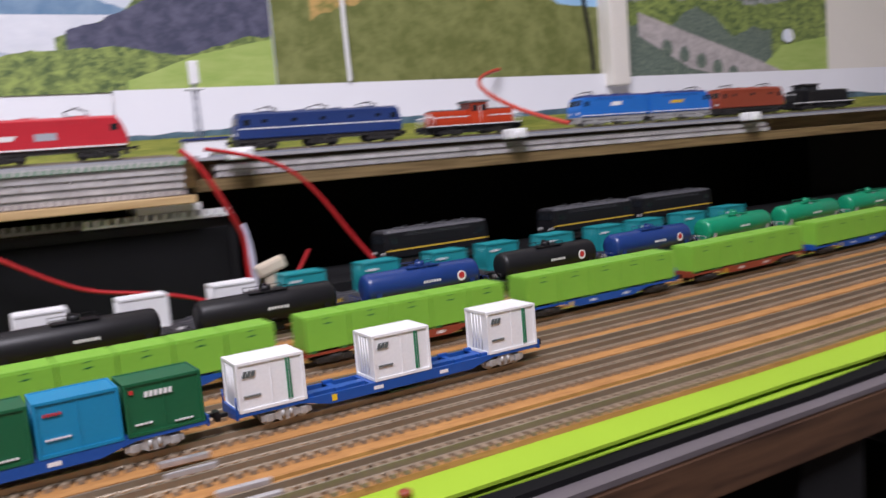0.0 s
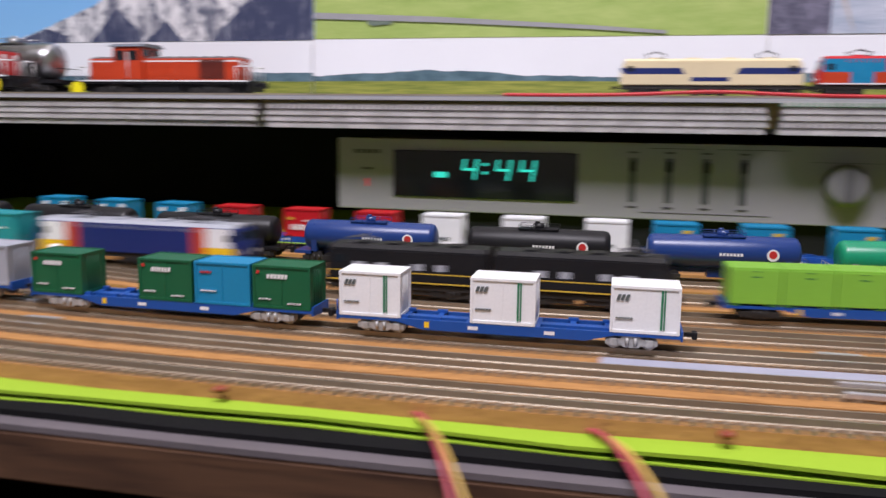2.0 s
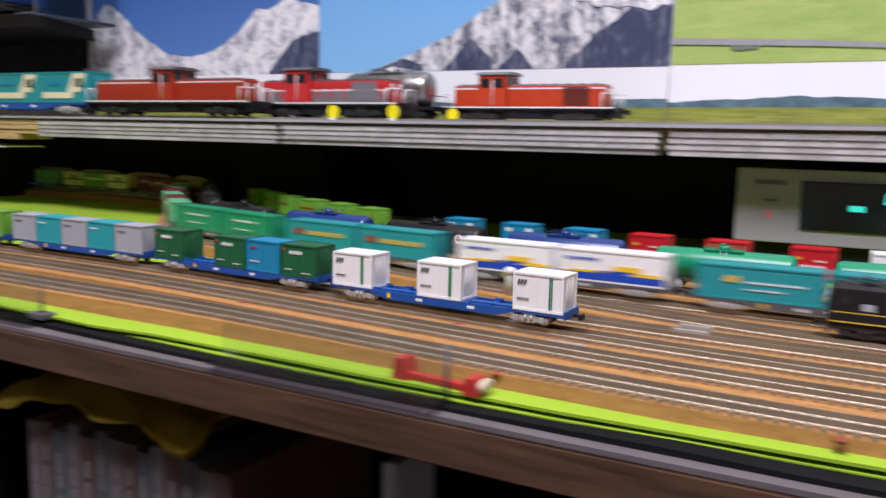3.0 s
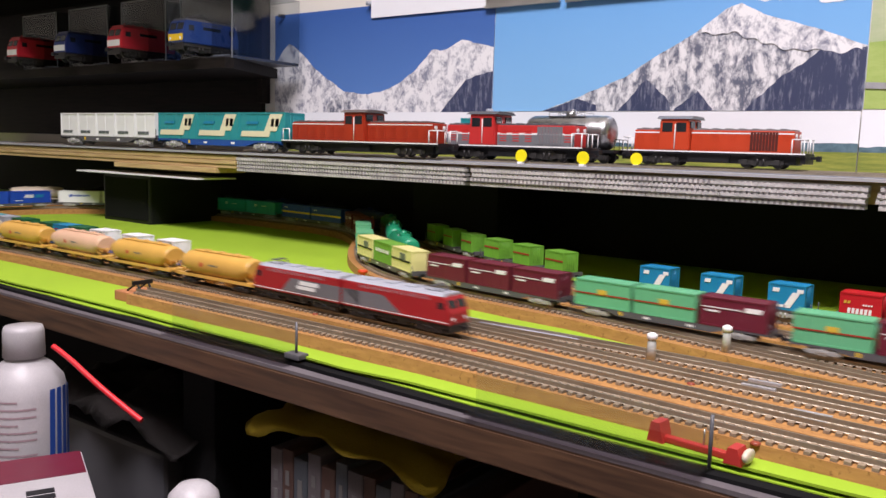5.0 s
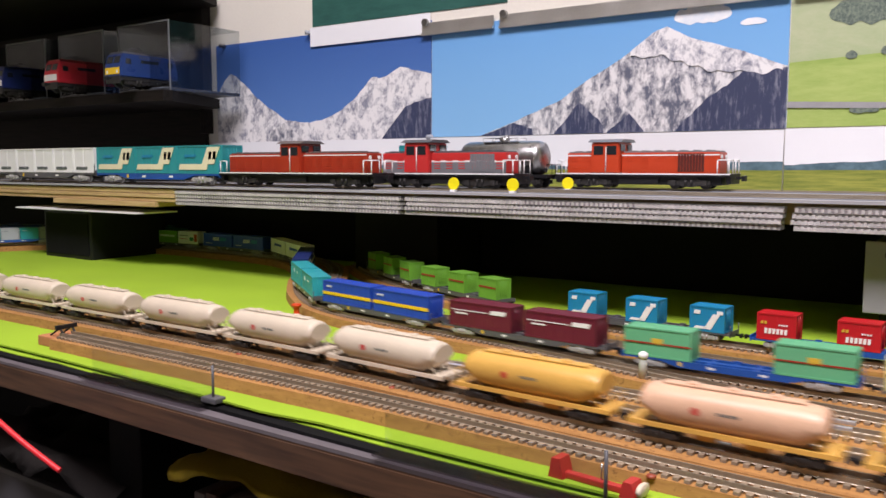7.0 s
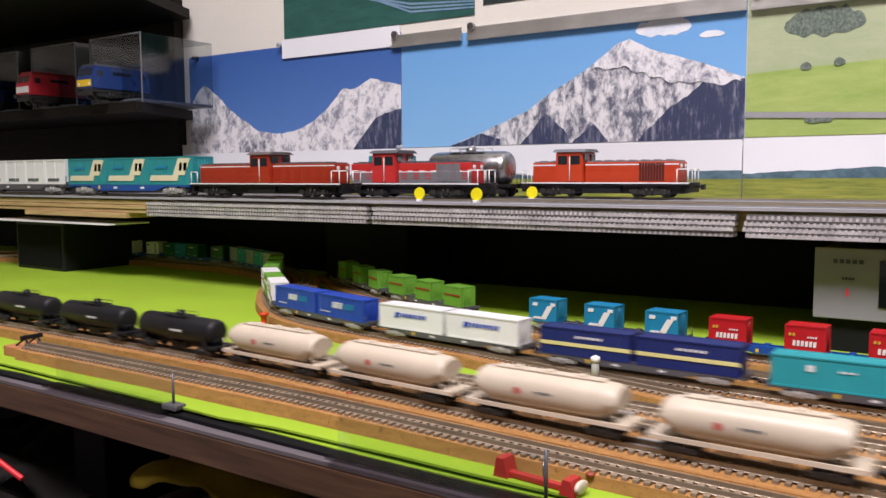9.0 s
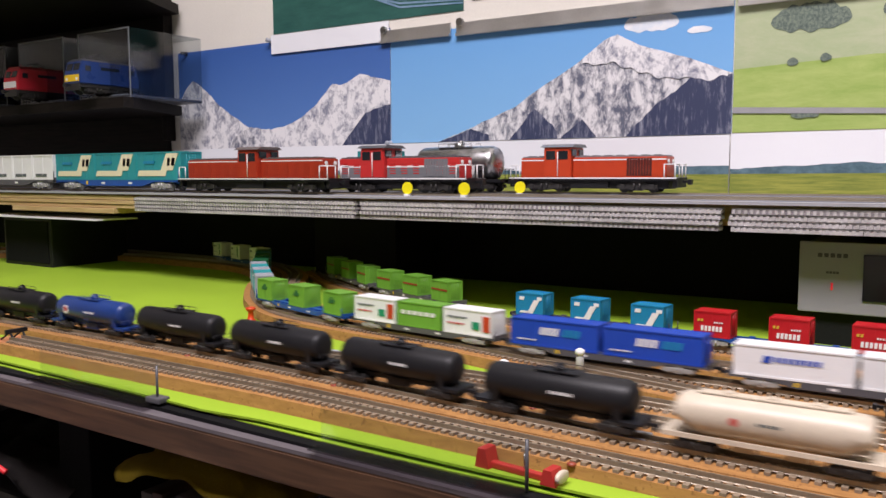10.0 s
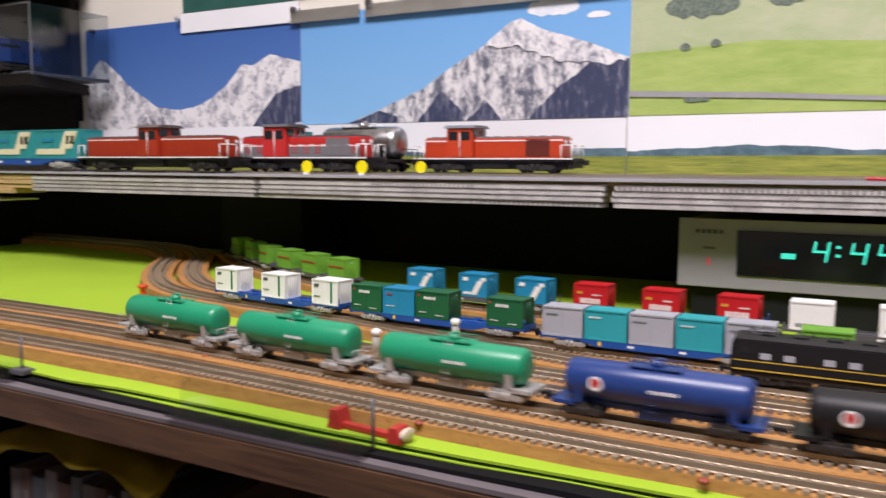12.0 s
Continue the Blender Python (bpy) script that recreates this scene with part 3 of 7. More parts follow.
KINDS = {
    "jot": (3.7, WHITE, "white insulated container with a green stripe", bars(GREYINK, 0.08, 0.27, 0.7, 0.82, 3, 0.03) + bars(GREYINK, 0.08, 0.33, 0.3, 0.335, 6) + [("stripe", GREENINK, 0.72, 0.75, 0.1, 0.93, 0), ("stripe", GREENINK, 0.765, 0.785, 0.1, 0.93, 0)]),
    "zen": (3.7, DGREEN, "dark green container with white lettering", bars(WHITEINK, 0.25, 0.62, 0.7, 0.8, 6) + bars(WHITEINK, 0.1, 0.33, 0.2, 0.23, 4) + bars(WHITEINK, 0.6, 0.85, 0.12, 0.15, 5) + [("mark", REDINK, 0.07, 0.12, 0.8, 0.87, 0)]),
    "sea": (3.7, SKY, "sea blue container with small lettering", bars(REDINK, 0.1, 0.32, 0.73, 0.78, 5) + bars(WHITEINK, 0.1, 0.4, 0.3, 0.33, 6)),
    "cyn": (3.7, CYAN, "cyan container", bars(WHITEINK, 0.1, 0.4, 0.72, 0.77, 5)),
    "gry": (3.7, GREY, "light grey container", bars(GREYINK, 0.1, 0.4, 0.72, 0.76, 5)),
    "lime3": (3.7, LIME, "lime green container with a dark emblem", [("emblem", DGREEN, 0.3, 0.62, 0.5, 0.66, 0.06), ("emblem", DGREEN, 0.42, 0.55, 0.66, 0.78, 0.02)]),
    "limered": (3.7, LIME, "lime green container with a dark red stripe", [("stripe", DARKSTRIPE, 0.02, 0.98, 0.52, 0.6, 0)]),
    "jnr": (3.7, SKY, "sky blue container with a white slanting flash", [("flash", WHITEINK, 0.42, 0.62, 0.1, 0.72, 0.25), ("flash", WHITEINK, 0.78, 0.95, 0.72, 0.86, 0.0), ("emblem", WHITEINK, 0.12, 0.3, 0.68, 0.83, 0.02), ("flash", WHITEINK, 0.12, 0.48, 0.1, 0.2, 0.06)]),
    "nis": (3.7, RED, "red container with white lettering", bars(WHITEINK, 0.2, 0.8, 0.24, 0.44, 6) + bars(WHITEINK, 0.55, 0.8, 0.56, 0.62, 4) + bars(GOLDINK, 0.1, 0.28, 0.6, 0.7, 2)),
    "wht": (3.7, WHITE, "plain white container", bars(GREYINK, 0.15, 0.7, 0.12, 0.24, 6)),
    "blk": (3.7, SKY, "blue container with a yellow diagonal band", [("flash", GOLDINK, 0.35, 0.55, 0.08, 0.8, 0.3)]),
    "mar": (3.7, MAROON, "maroon container with a white mark", [("flash", WHITEINK, 0.5, 0.86, 0.6, 0.76, 0.05), ("stripe", WHITEINK, 0.04, 0.52, 0.53, 0.57, 0)]),
    "mar6": (6.1, MAROON, "maroon container with white marks", [("flash", WHITEINK, 0.66, 0.9, 0.62, 0.78, 0.03), ("flash", WHITEINK, 0.1, 0.3, 0.5, 0.56, 0.0), ("stripe", WHITEINK, 0.04, 0.62, 0.64, 0.67, 0)]),
    "mar8": (7.9, MAROON, "long maroon container with white marks", [("flash", WHITEINK, 0.66, 0.9, 0.62, 0.78, 0.03), ("flash", WHITEINK, 0.1, 0.3, 0.5, 0.56, 0.0), ("stripe", WHITEINK, 0.04, 0.62, 0.64, 0.67, 0)]),
    "tl": (3.7, TEAL, "teal container", bars(WHITEINK, 0.1, 0.4, 0.7, 0.78, 4)),
    "teal": (9.1, TEAL, "long teal container", bars(WHITEINK, 0.4, 0.86, 0.5, 0.56, 9) + bars(WHITEINK, 0.4, 0.7, 0.3, 0.34, 7) + [("emblem", GOLDINK, 0.22, 0.32, 0.5, 0.7, 0.03)]),
    "tealy": (9.1, TEAL, "long teal container with gold lettering", bars(GOLDINK, 0.3, 0.85, 0.46, 0.62, 8) + [("emblem", BRICK, 0.1, 0.24, 0.46, 0.7, 0.03)]),
    "mint": (9.1, JADE, "long jade green container", bars(WHITEINK, 0.3, 0.75, 0.62, 0.7, 8) + bars(WHITEINK, 0.3, 0.65, 0.28, 0.32, 8)),
    "wave": (9.1, WHITE, "long white container with a blue and yellow wave", [("wave", COBALT, 0.01, 0.99, 0.06, 0.28, 0), ("wave", COBALT, 0.3, 0.6, 0.28, 0.38, 0.12), ("wave", YELLOW, 0.02, 0.4, 0.29, 0.37, 0.16), ("wave", YELLOW, 0.52, 0.78, 0.4, 0.56, 0.02), ("wave", YELLOW, 0.72, 0.97, 0.28, 0.38, 0)] + bars(COBALT, 0.08, 0.4, 0.68, 0.76, 7)),
    "grs": (6.1, MINT, "mint green container with a red stripe", [("stripe", DARKSTRIPE, 0.0, 1.0, 0.45, 0.5, 0), ("emblem", GOLDINK, 0.42, 0.58, 0.46, 0.66, 0)]),
    "yel": (6.1, SUN, "pale yellow container with a black band", [("band", BLACK, 0.02, 0.98, 0.42, 0.5, 0), ("panel", GREYINK, 0.45, 0.7, 0.5, 0.8, 0)]),
    "lim6": (6.1, LIME, "lime container with white lettering", bars(WHITEINK, 0.1, 0.9, 0.5, 0.66, 6)),
    "bly": (9.1, COBALT, "long cobalt blue container with a yellow stripe", [("stripe", YELLOW, 0.0, 1.0, 0.36, 0.5, 0)] + bars(WHITEINK, 0.08, 0.2, 0.72, 0.8, 3)),
    "nvy": (9.1, NAVY, "long navy container with a pale yellow stripe", [("stripe", SUN, 0.0, 1.0, 0.35, 0.48, 0)] + bars(WHITEINK, 0.4, 0.7, 0.66, 0.74, 6)),
    "cyl": (9.1, CYAN, "long cyan container", [("emblem", WHITEINK, 0.3, 0.36, 0.55, 0.75, 0)] + bars(WHITEINK, 0.55, 0.7, 0.6, 0.66, 3)),
    "whl": (9.1, WHITE, "long white container with blue lettering", bars(COBALT, 0.35, 0.75, 0.52, 0.68, 8) + [("emblem", COBALT, 0.25, 0.32, 0.48, 0.7, 0.02)]),
    "blu": (9.1, COBALT, "long cobalt blue container with white lettering", bars(WHITEINK, 0.34, 0.56, 0.45, 0.72, 4, 0.02) + bars(SKY, 0.6, 0.8, 0.45, 0.72, 4, 0.02) + bars(WHITEINK, 0.08, 0.3, 0.2, 0.25, 5)),
    "wgr": (6.1, WHITE, "white container with green and red marks", [("mark", JADE, 0.6, 0.76, 0.25, 0.55, 0), ("mark", ORANGE, 0.82, 0.96, 0.2, 0.8, 0)] + bars(GREYINK, 0.08, 0.5, 0.62, 0.7, 6) + bars(REDINK, 0.08, 0.45, 0.38, 0.44, 5)),
    "lmb": (3.16, plastic("grass green plastic", (0.21, 0.47, 0.05)), "grass green ribbed bulk container", [("slot", DGREEN, 0.44, 0.58, 0.70, 0.735, 0), ("slot", DGREEN, 0.45, 0.56, 0.84, 0.86, 0), ("slot", DGREEN, 0.1, 0.2, 0.0, 0.06, 0), ("slot", DGREEN, 0.8, 0.9, 0.0, 0.06, 0)]),
}
DECK = 1.0


def container_wagon(frame_material, loads, label, bogie_material=SILVER, k=N, length=19.6):
    """A fish-bellied flat wagon with its containers: (kind, place along the deck in metres of the real thing)."""
    root = tagged(empty("container_wagon"), label, "freight wagon", "container wagons")
    h = length / 2

    def build(bm):
        out = [(-h, 0.82), (-h + 3.6, 0.82), (-h + 5.2, 0.42), (h - 5.2, 0.42), (h - 3.6, 0.82), (h, 0.82), (h, 1.0), (-h, 1.0)]
        for y in (-1.2, 1.05):
            prism(bm, [(x * k, z * k) for x, z in out], y * k, (y + 0.15) * k)
        box(bm, -h * k, h * k, -0.3 * k, 0.3 * k, 0.62 * k, 0.98 * k)
        for i in range(11):
            x = (-h + 0.15 + (length - 0.3) * i / 10) * k
            box(bm, x - 0.16 * k, x + 0.16 * k, -1.06 * k, 1.06 * k, 0.82 * k, 0.99 * k)
        for i in (2, 3, 5, 7, 8):
            x = (-h + 0.15 + (length - 0.3) * i / 10) * k
            for y in (-0.9, 0.9):
                box(bm, x - 0.3 * k, x + 0.3 * k, (y - 0.12) * k, (y + 0.12) * k, 0.98 * k, 1.16 * k)
        for x in (-h, h - 0.12):
            box(bm, x * k, (x + 0.12) * k, -1.2 * k, 1.2 * k, 0.7 * k, 1.25 * k)
        for y in (-1.15, 1.15):
            rod(bm, ((h - 0.06) * k, y * k, 1.2 * k), ((h - 0.06) * k, y * k, 1.9 * k), 0.05 * k, seg=5)
    shared("wagon_frame", cached("flat frame %s %s" % (k, length), build), frame_material, root)
    bogies(root, k, 7.1 * length / 19.6, bogie_material)
    couplers(root, k, h + 0.4)
    marks(root, k, length, 1.0, 2.4, [("lettering", WHITEINK, 0.4, 0.43, 0.6, 0.8, 0), ("lettering", WHITEINK, 0.62, 0.65, 0.6, 0.8, 0), ("brake_wheel", YELLOW, 0.27, 0.285, 0.55, 0.9, 0)])
    for kind, x in loads:
        L, material, lab, spec = KINDS[kind]
        c = shared("container", bin_mesh(L, k) if kind == "lmb" else container_mesh(L, k), material, root, lab, Matrix.Translation((x * k, 0, DECK * k + 0.0001)))
        marks(c, k, L, 2.6, 2.45, spec)
    return root


def tank_wagon(material, frame_material, bogie_material, label, disc=None, text=None, k=N, length=13.0, r=1.28, band=None):
    """A tank on a frame, with dome, walkway, ladders and saddles."""
    root = tagged(empty("tank_wagon"), label, "tank wagon", "tank wagons")
    h = length / 2
    T = (h - 0.75)

    def tank(bm):
        zc = 2.35 * k
        vs = lathe(bm, [((-T) * k, 0.3 * k), ((-T + 0.02) * k, 0.7 * r * k), ((-T + 0.2) * k, 0.92 * r * k), ((-T + 0.5) * k, r * k), ((-0.4) * k, r * 1.03 * k), ((0.4) * k, r * 1.03 * k), ((T - 0.5) * k, r * k), ((T - 0.2) * k, 0.92 * r * k), ((T - 0.02) * k, 0.7 * r * k), (T * k, 0.3 * k)], 24)
        bmesh.ops.translate(bm, verts=vs, vec=(0, 0, zc))
    shared("tank", cached("tank %s %s %s" % (k, length, r), tank), material, root)

    def fitting(bm):
        rod(bm, (0, 0, 3.5 * k), (0, 0, 4.05 * k), 0.42 * k, seg=14)
        rod(bm, (0.15 * k, 0, 4.05 * k), (0.15 * k, 0, 4.2 * k), 0.2 * k, seg=10)
        box(bm, -1.6 * k, 1.6 * k, -0.75 * k, 0.75 * k, 3.58 * k, 3.66 * k)
        for y in (-0.75, 0.75):
            for z in (3.95,):
                rod(bm, (-1.6 * k, y * k, z * k), (1.6 * k, y * k, z * k), 0.03 * k, seg=5)
            for x in (-1.6, -0.55, 0.55, 1.6):
                rod(bm, (x * k, y * k, 3.6 * k), (x * k, y * k, 3.95 * k), 0.03 * k, seg=5)
    shared("hatch_walkway", cached("hatch %s" % k, fitting), material, root)

    def ladder(bm):
        for x in (-0.25, 0.25):
            rod(bm, (x * k, -1.36 * k, 0.9 * k), (x * k, -0.75 * k, 3.62 * k), 0.035 * k, seg=5)
        for i in range(7):
            u = (i + 0.5) / 7
            rod(bm, (-0.25 * k, (-1.36 + 0.61 * u) * k, (0.9 + 2.7 * u) * k), (0.25 * k, (-1.36 + 0.61 * u) * k, (0.9 + 2.7 * u) * k), 0.03 * k, seg=4)
    me = cached("ladder %s" % k, ladder)
    shared("ladder", me, frame_material, root)
    shared("ladder", me, frame_material, root, "", Matrix.Rotation(math.pi, 4, "Z"))

    def frm(bm):
        box(bm, -h * k, h * k, -0.35 * k, 0.35 * k, 0.7 * k, 1.05 * k)
        for x in (-h, h - 1.5):
            box(bm, x * k, (x + 1.5) * k, -1.25 * k, 1.25 * k, 0.8 * k, 1.05 * k)
        for x in (-h, h - 0.08):
            for y in (-1.2, -0.3, 0.3, 1.2):
                rod(bm, ((x + 0.04) * k, y * k, 1.0 * k), ((x + 0.04) * k, y * k, 1.85 * k), 0.03 * k, seg=4)
            rod(bm, ((x + 0.04) * k, -1.2 * k, 1.85 * k), ((x + 0.04) * k, 1.2 * k, 1.85 * k), 0.03 * k, seg=4)
        for x in (-T + 1.0, T - 1.0):
            prism(bm, [(-1.15 * k, 1.0 * k), (1.15 * k, 1.0 * k), (1.25 * k, 2.2 * k), (0.8 * k, 1.35 * k), (-0.8 * k, 1.35 * k), (-1.25 * k, 2.2 * k)], (x - 0.25) * k, (x + 0.25) * k, axis="x")
        box(bm, -1.1 * k, 1.1 * k, -0.5 * k, 0.5 * k, 0.35 * k, 0.95 * k)
    shared("underframe", cached("tank frame %s %s" % (k, length), frm), frame_material, root)
    bogies(root, k, h - 2.0, bogie_material, 1.75)
    couplers(root, k, h + 0.4)
    y = r * k
    for s in (-1, 1):
        if disc:
            bm = bmesh.new()
            rod(bm, (-0.62 * T * k, s * (y - 0.1 * k), 2.35 * k), (-0.62 * T * k, s * (y + 0.02 * k), 2.35 * k), 0.46 * k, seg=20)
            part("emblem", bm, WHITEINK, root, "white round emblem")
            bm = bmesh.new()
            rod(bm, (-0.62 * T * k, s * y, 2.4 * k), (-0.62 * T * k, s * (y + 0.035 * k), 2.4 * k), 0.3 * k, seg=16)
            part("emblem", bm, disc, root, "red inner emblem")
        if text:
            for i in range(7):
                bm = bmesh.new()
                x = (-0.2 + 0.26 * i) * k * -s
                box(bm, min(x, x + 0.18 * k), max(x, x + 0.18 * k), min(s * (y - 0.06 * k), s * (y + 0.04 * k)), max(s * (y - 0.06 * k), s * (y + 0.04 * k)), 2.2 * k, 2.42 * k)
                part("lettering", bm, text, root)
    return root


def hopper_wagon(material, frame_material, label, k=N, length=13.2):
    """A round-backed hopper with sloping ends on an open frame."""
    root = tagged(empty("hopper_wagon"), label, "hopper wagon", "hopper wagons")
    h = length / 2

    def body(bm):
        prof = []
        for i in range(13):
            a = math.pi * i / 12
            prof.append((1.36 * math.cos(a), 2.55 + 1.22 * math.sin(a)))
        prof = [(1.36, 1.7)] + prof + [(-1.36, 1.7), (-0.7, 1.15), (0.7, 1.15)]
        rings = []
        for x, sc, lift in ((-h + 0.9, 0.72, 0.62), (-h + 1.3, 0.93, 0.42), (-h + 2.4, 1.0, 0.0), (h - 2.4, 1.0, 0.0), (h - 1.3, 0.93, 0.42), (h - 0.9, 0.72, 0.62)):
            ring = []
            for y, z in prof:
                zz = z if z > 2.0 else z + lift * 1.3
                ring.append(bm.verts.new((x * k, y * (0.92 + 0.08 * sc) * k, (2.6 + (zz - 2.6) * sc) * k)))
            rings.append(ring)
        n = len(prof)
        for a, b in zip(rings, rings[1:]):
            for j in range(n):
                f = bm.faces.new((a[j], a[(j + 1) % n], b[(j + 1) % n], b[j]))
                f.smooth = True
        bm.faces.new(rings[0])
        bm.faces.new(rings[-1])
        bmesh.ops.recalc_face_normals(bm, faces=bm.faces[:])
        box(bm, (-h + 2.2) * k, (h - 2.2) * k, -0.45 * k, 0.45 * k, 3.74 * k, 3.86 * k, 0.03 * k)
        for x in (-2.6, 0, 2.6):
            rod(bm, (x * k, 0, 3.8 * k), (x * k, 0, 4.0 * k), 0.32 * k, seg=12)
    shared("hopper_body", cached("hopper %s" % length, body), material, root)

    def frm(bm):
        for y in (-1.32, 1.17):
            box(bm, -h * k, h * k, y * k, (y + 0.15) * k, 0.95 * k, 1.25 * k)
        for x in (-h, h - 1.2):
            box(bm, x * k, (x + 1.2) * k, -1.3 * k, 1.3 * k, 1.05 * k, 1.25 * k)
        box(bm, -h * k, h * k, -0.3 * k, 0.3 * k, 0.75 * k, 1.1 * k)
        for x in (-h + 0.1, h - 0.1):
            for y in (-1.2, -0.4, 0.4, 1.2):
                rod(bm, (x * k, y * k, 1.2 * k), (x * k, y * k, 2.2 * k), 0.035 * k, seg=5)
            rod(bm, (x * k, -1.2 * k, 2.2 * k), (x * k, 1.2 * k, 2.2 * k), 0.035 * k, seg=5)
        for s in (-1, 1):
            for y in (-1.0, 1.0):
                rod(bm, (s * (h - 0.8) * k, y * k, 1.2 * k), (s * (h - 2.2) * k, y * k, 2.5 * k), 0.07 * k, seg=6)
            for x in (1.6,):
                prism(bm, [(-0.8 * k, 1.25 * k), (0.8 * k, 1.25 * k), (0.4 * k, 0.3 * k), (-0.4 * k, 0.3 * k)], (s * x - 0.7) * k, (s * x + 0.7) * k, axis="x")
    shared("underframe", cached("hopper frame %s" % length, frm), frame_material, root)
    bogies(root, k, h - 2.1, DARKBOGIE, 1.75)
    couplers(root, k, h + 0.4)
    for s in (-1, 1):
        bm = bmesh.new()
        rod(bm, (-s * -2.0 * k, s * 1.3 * k, 2.45 * k), (-s * -2.0 * k, s * 1.385 * k, 2.45 * k), 0.26 * k, seg=14)
        part("emblem", bm, REDINK, root)
        bm = bmesh.new()
        for i in range(5):
            x = -s * (-0.6 + 0.28 * i) * k
            box(bm, min(x, x + 0.2 * k), max(x, x + 0.2 * k), min(s * 1.3 * k, s * 1.375 * k), max(s * 1.3 * k, s * 1.375 * k), 2.4 * k, 2.6 * k)
        part("lettering", bm, GREYINK, root)
    return root


def pantograph(root, k, x, up=0.0):
    bm = bmesh.new()
    z = 3.75
    for y in (-0.5, 0.5):
        rod(bm, ((x - 0.9) * k, y * k, z * k), ((x + 0.9) * k, y * k, z * k), 0.04 * k, seg=5)
        for s in (-1, 1):
            rod(bm, ((x + s * 0.7) * k, y * k, z * k), ((x + s * (1.1 - 0.5 * up)) * k, y * 0.7 * k, (z + 0.25 + 0.5 * up) * k), 0.035 * k, seg=5)
            rod(bm, ((x + s * (1.1 - 0.5 * up)) * k, y * 0.7 * k, (z + 0.25 + 0.5 * up) * k), (x * k, y * 0.6 * k, (z + 0.4 + 1.0 * up) * k), 0.035 * k, seg=5)
    for s in (-0.15, 0.15):
        rod(bm, ((x + s) * k, -0.85 * k, (z + 0.42 + 1.0 * up) * k), ((x + s) * k, 0.85 * k, (z + 0.42 + 1.0 * up) * k), 0.05 * k, seg=6)
    for y in (-0.45, 0.45):
        for s in (-0.8, 0.8):
            rod(bm, ((x + s) * k, y * k, (z - 0.25) * k), ((x + s) * k, y * k, z * k), 0.09 * k, seg=7)
    part("pantograph", bm, DGREY, root, "folded grey pantograph")


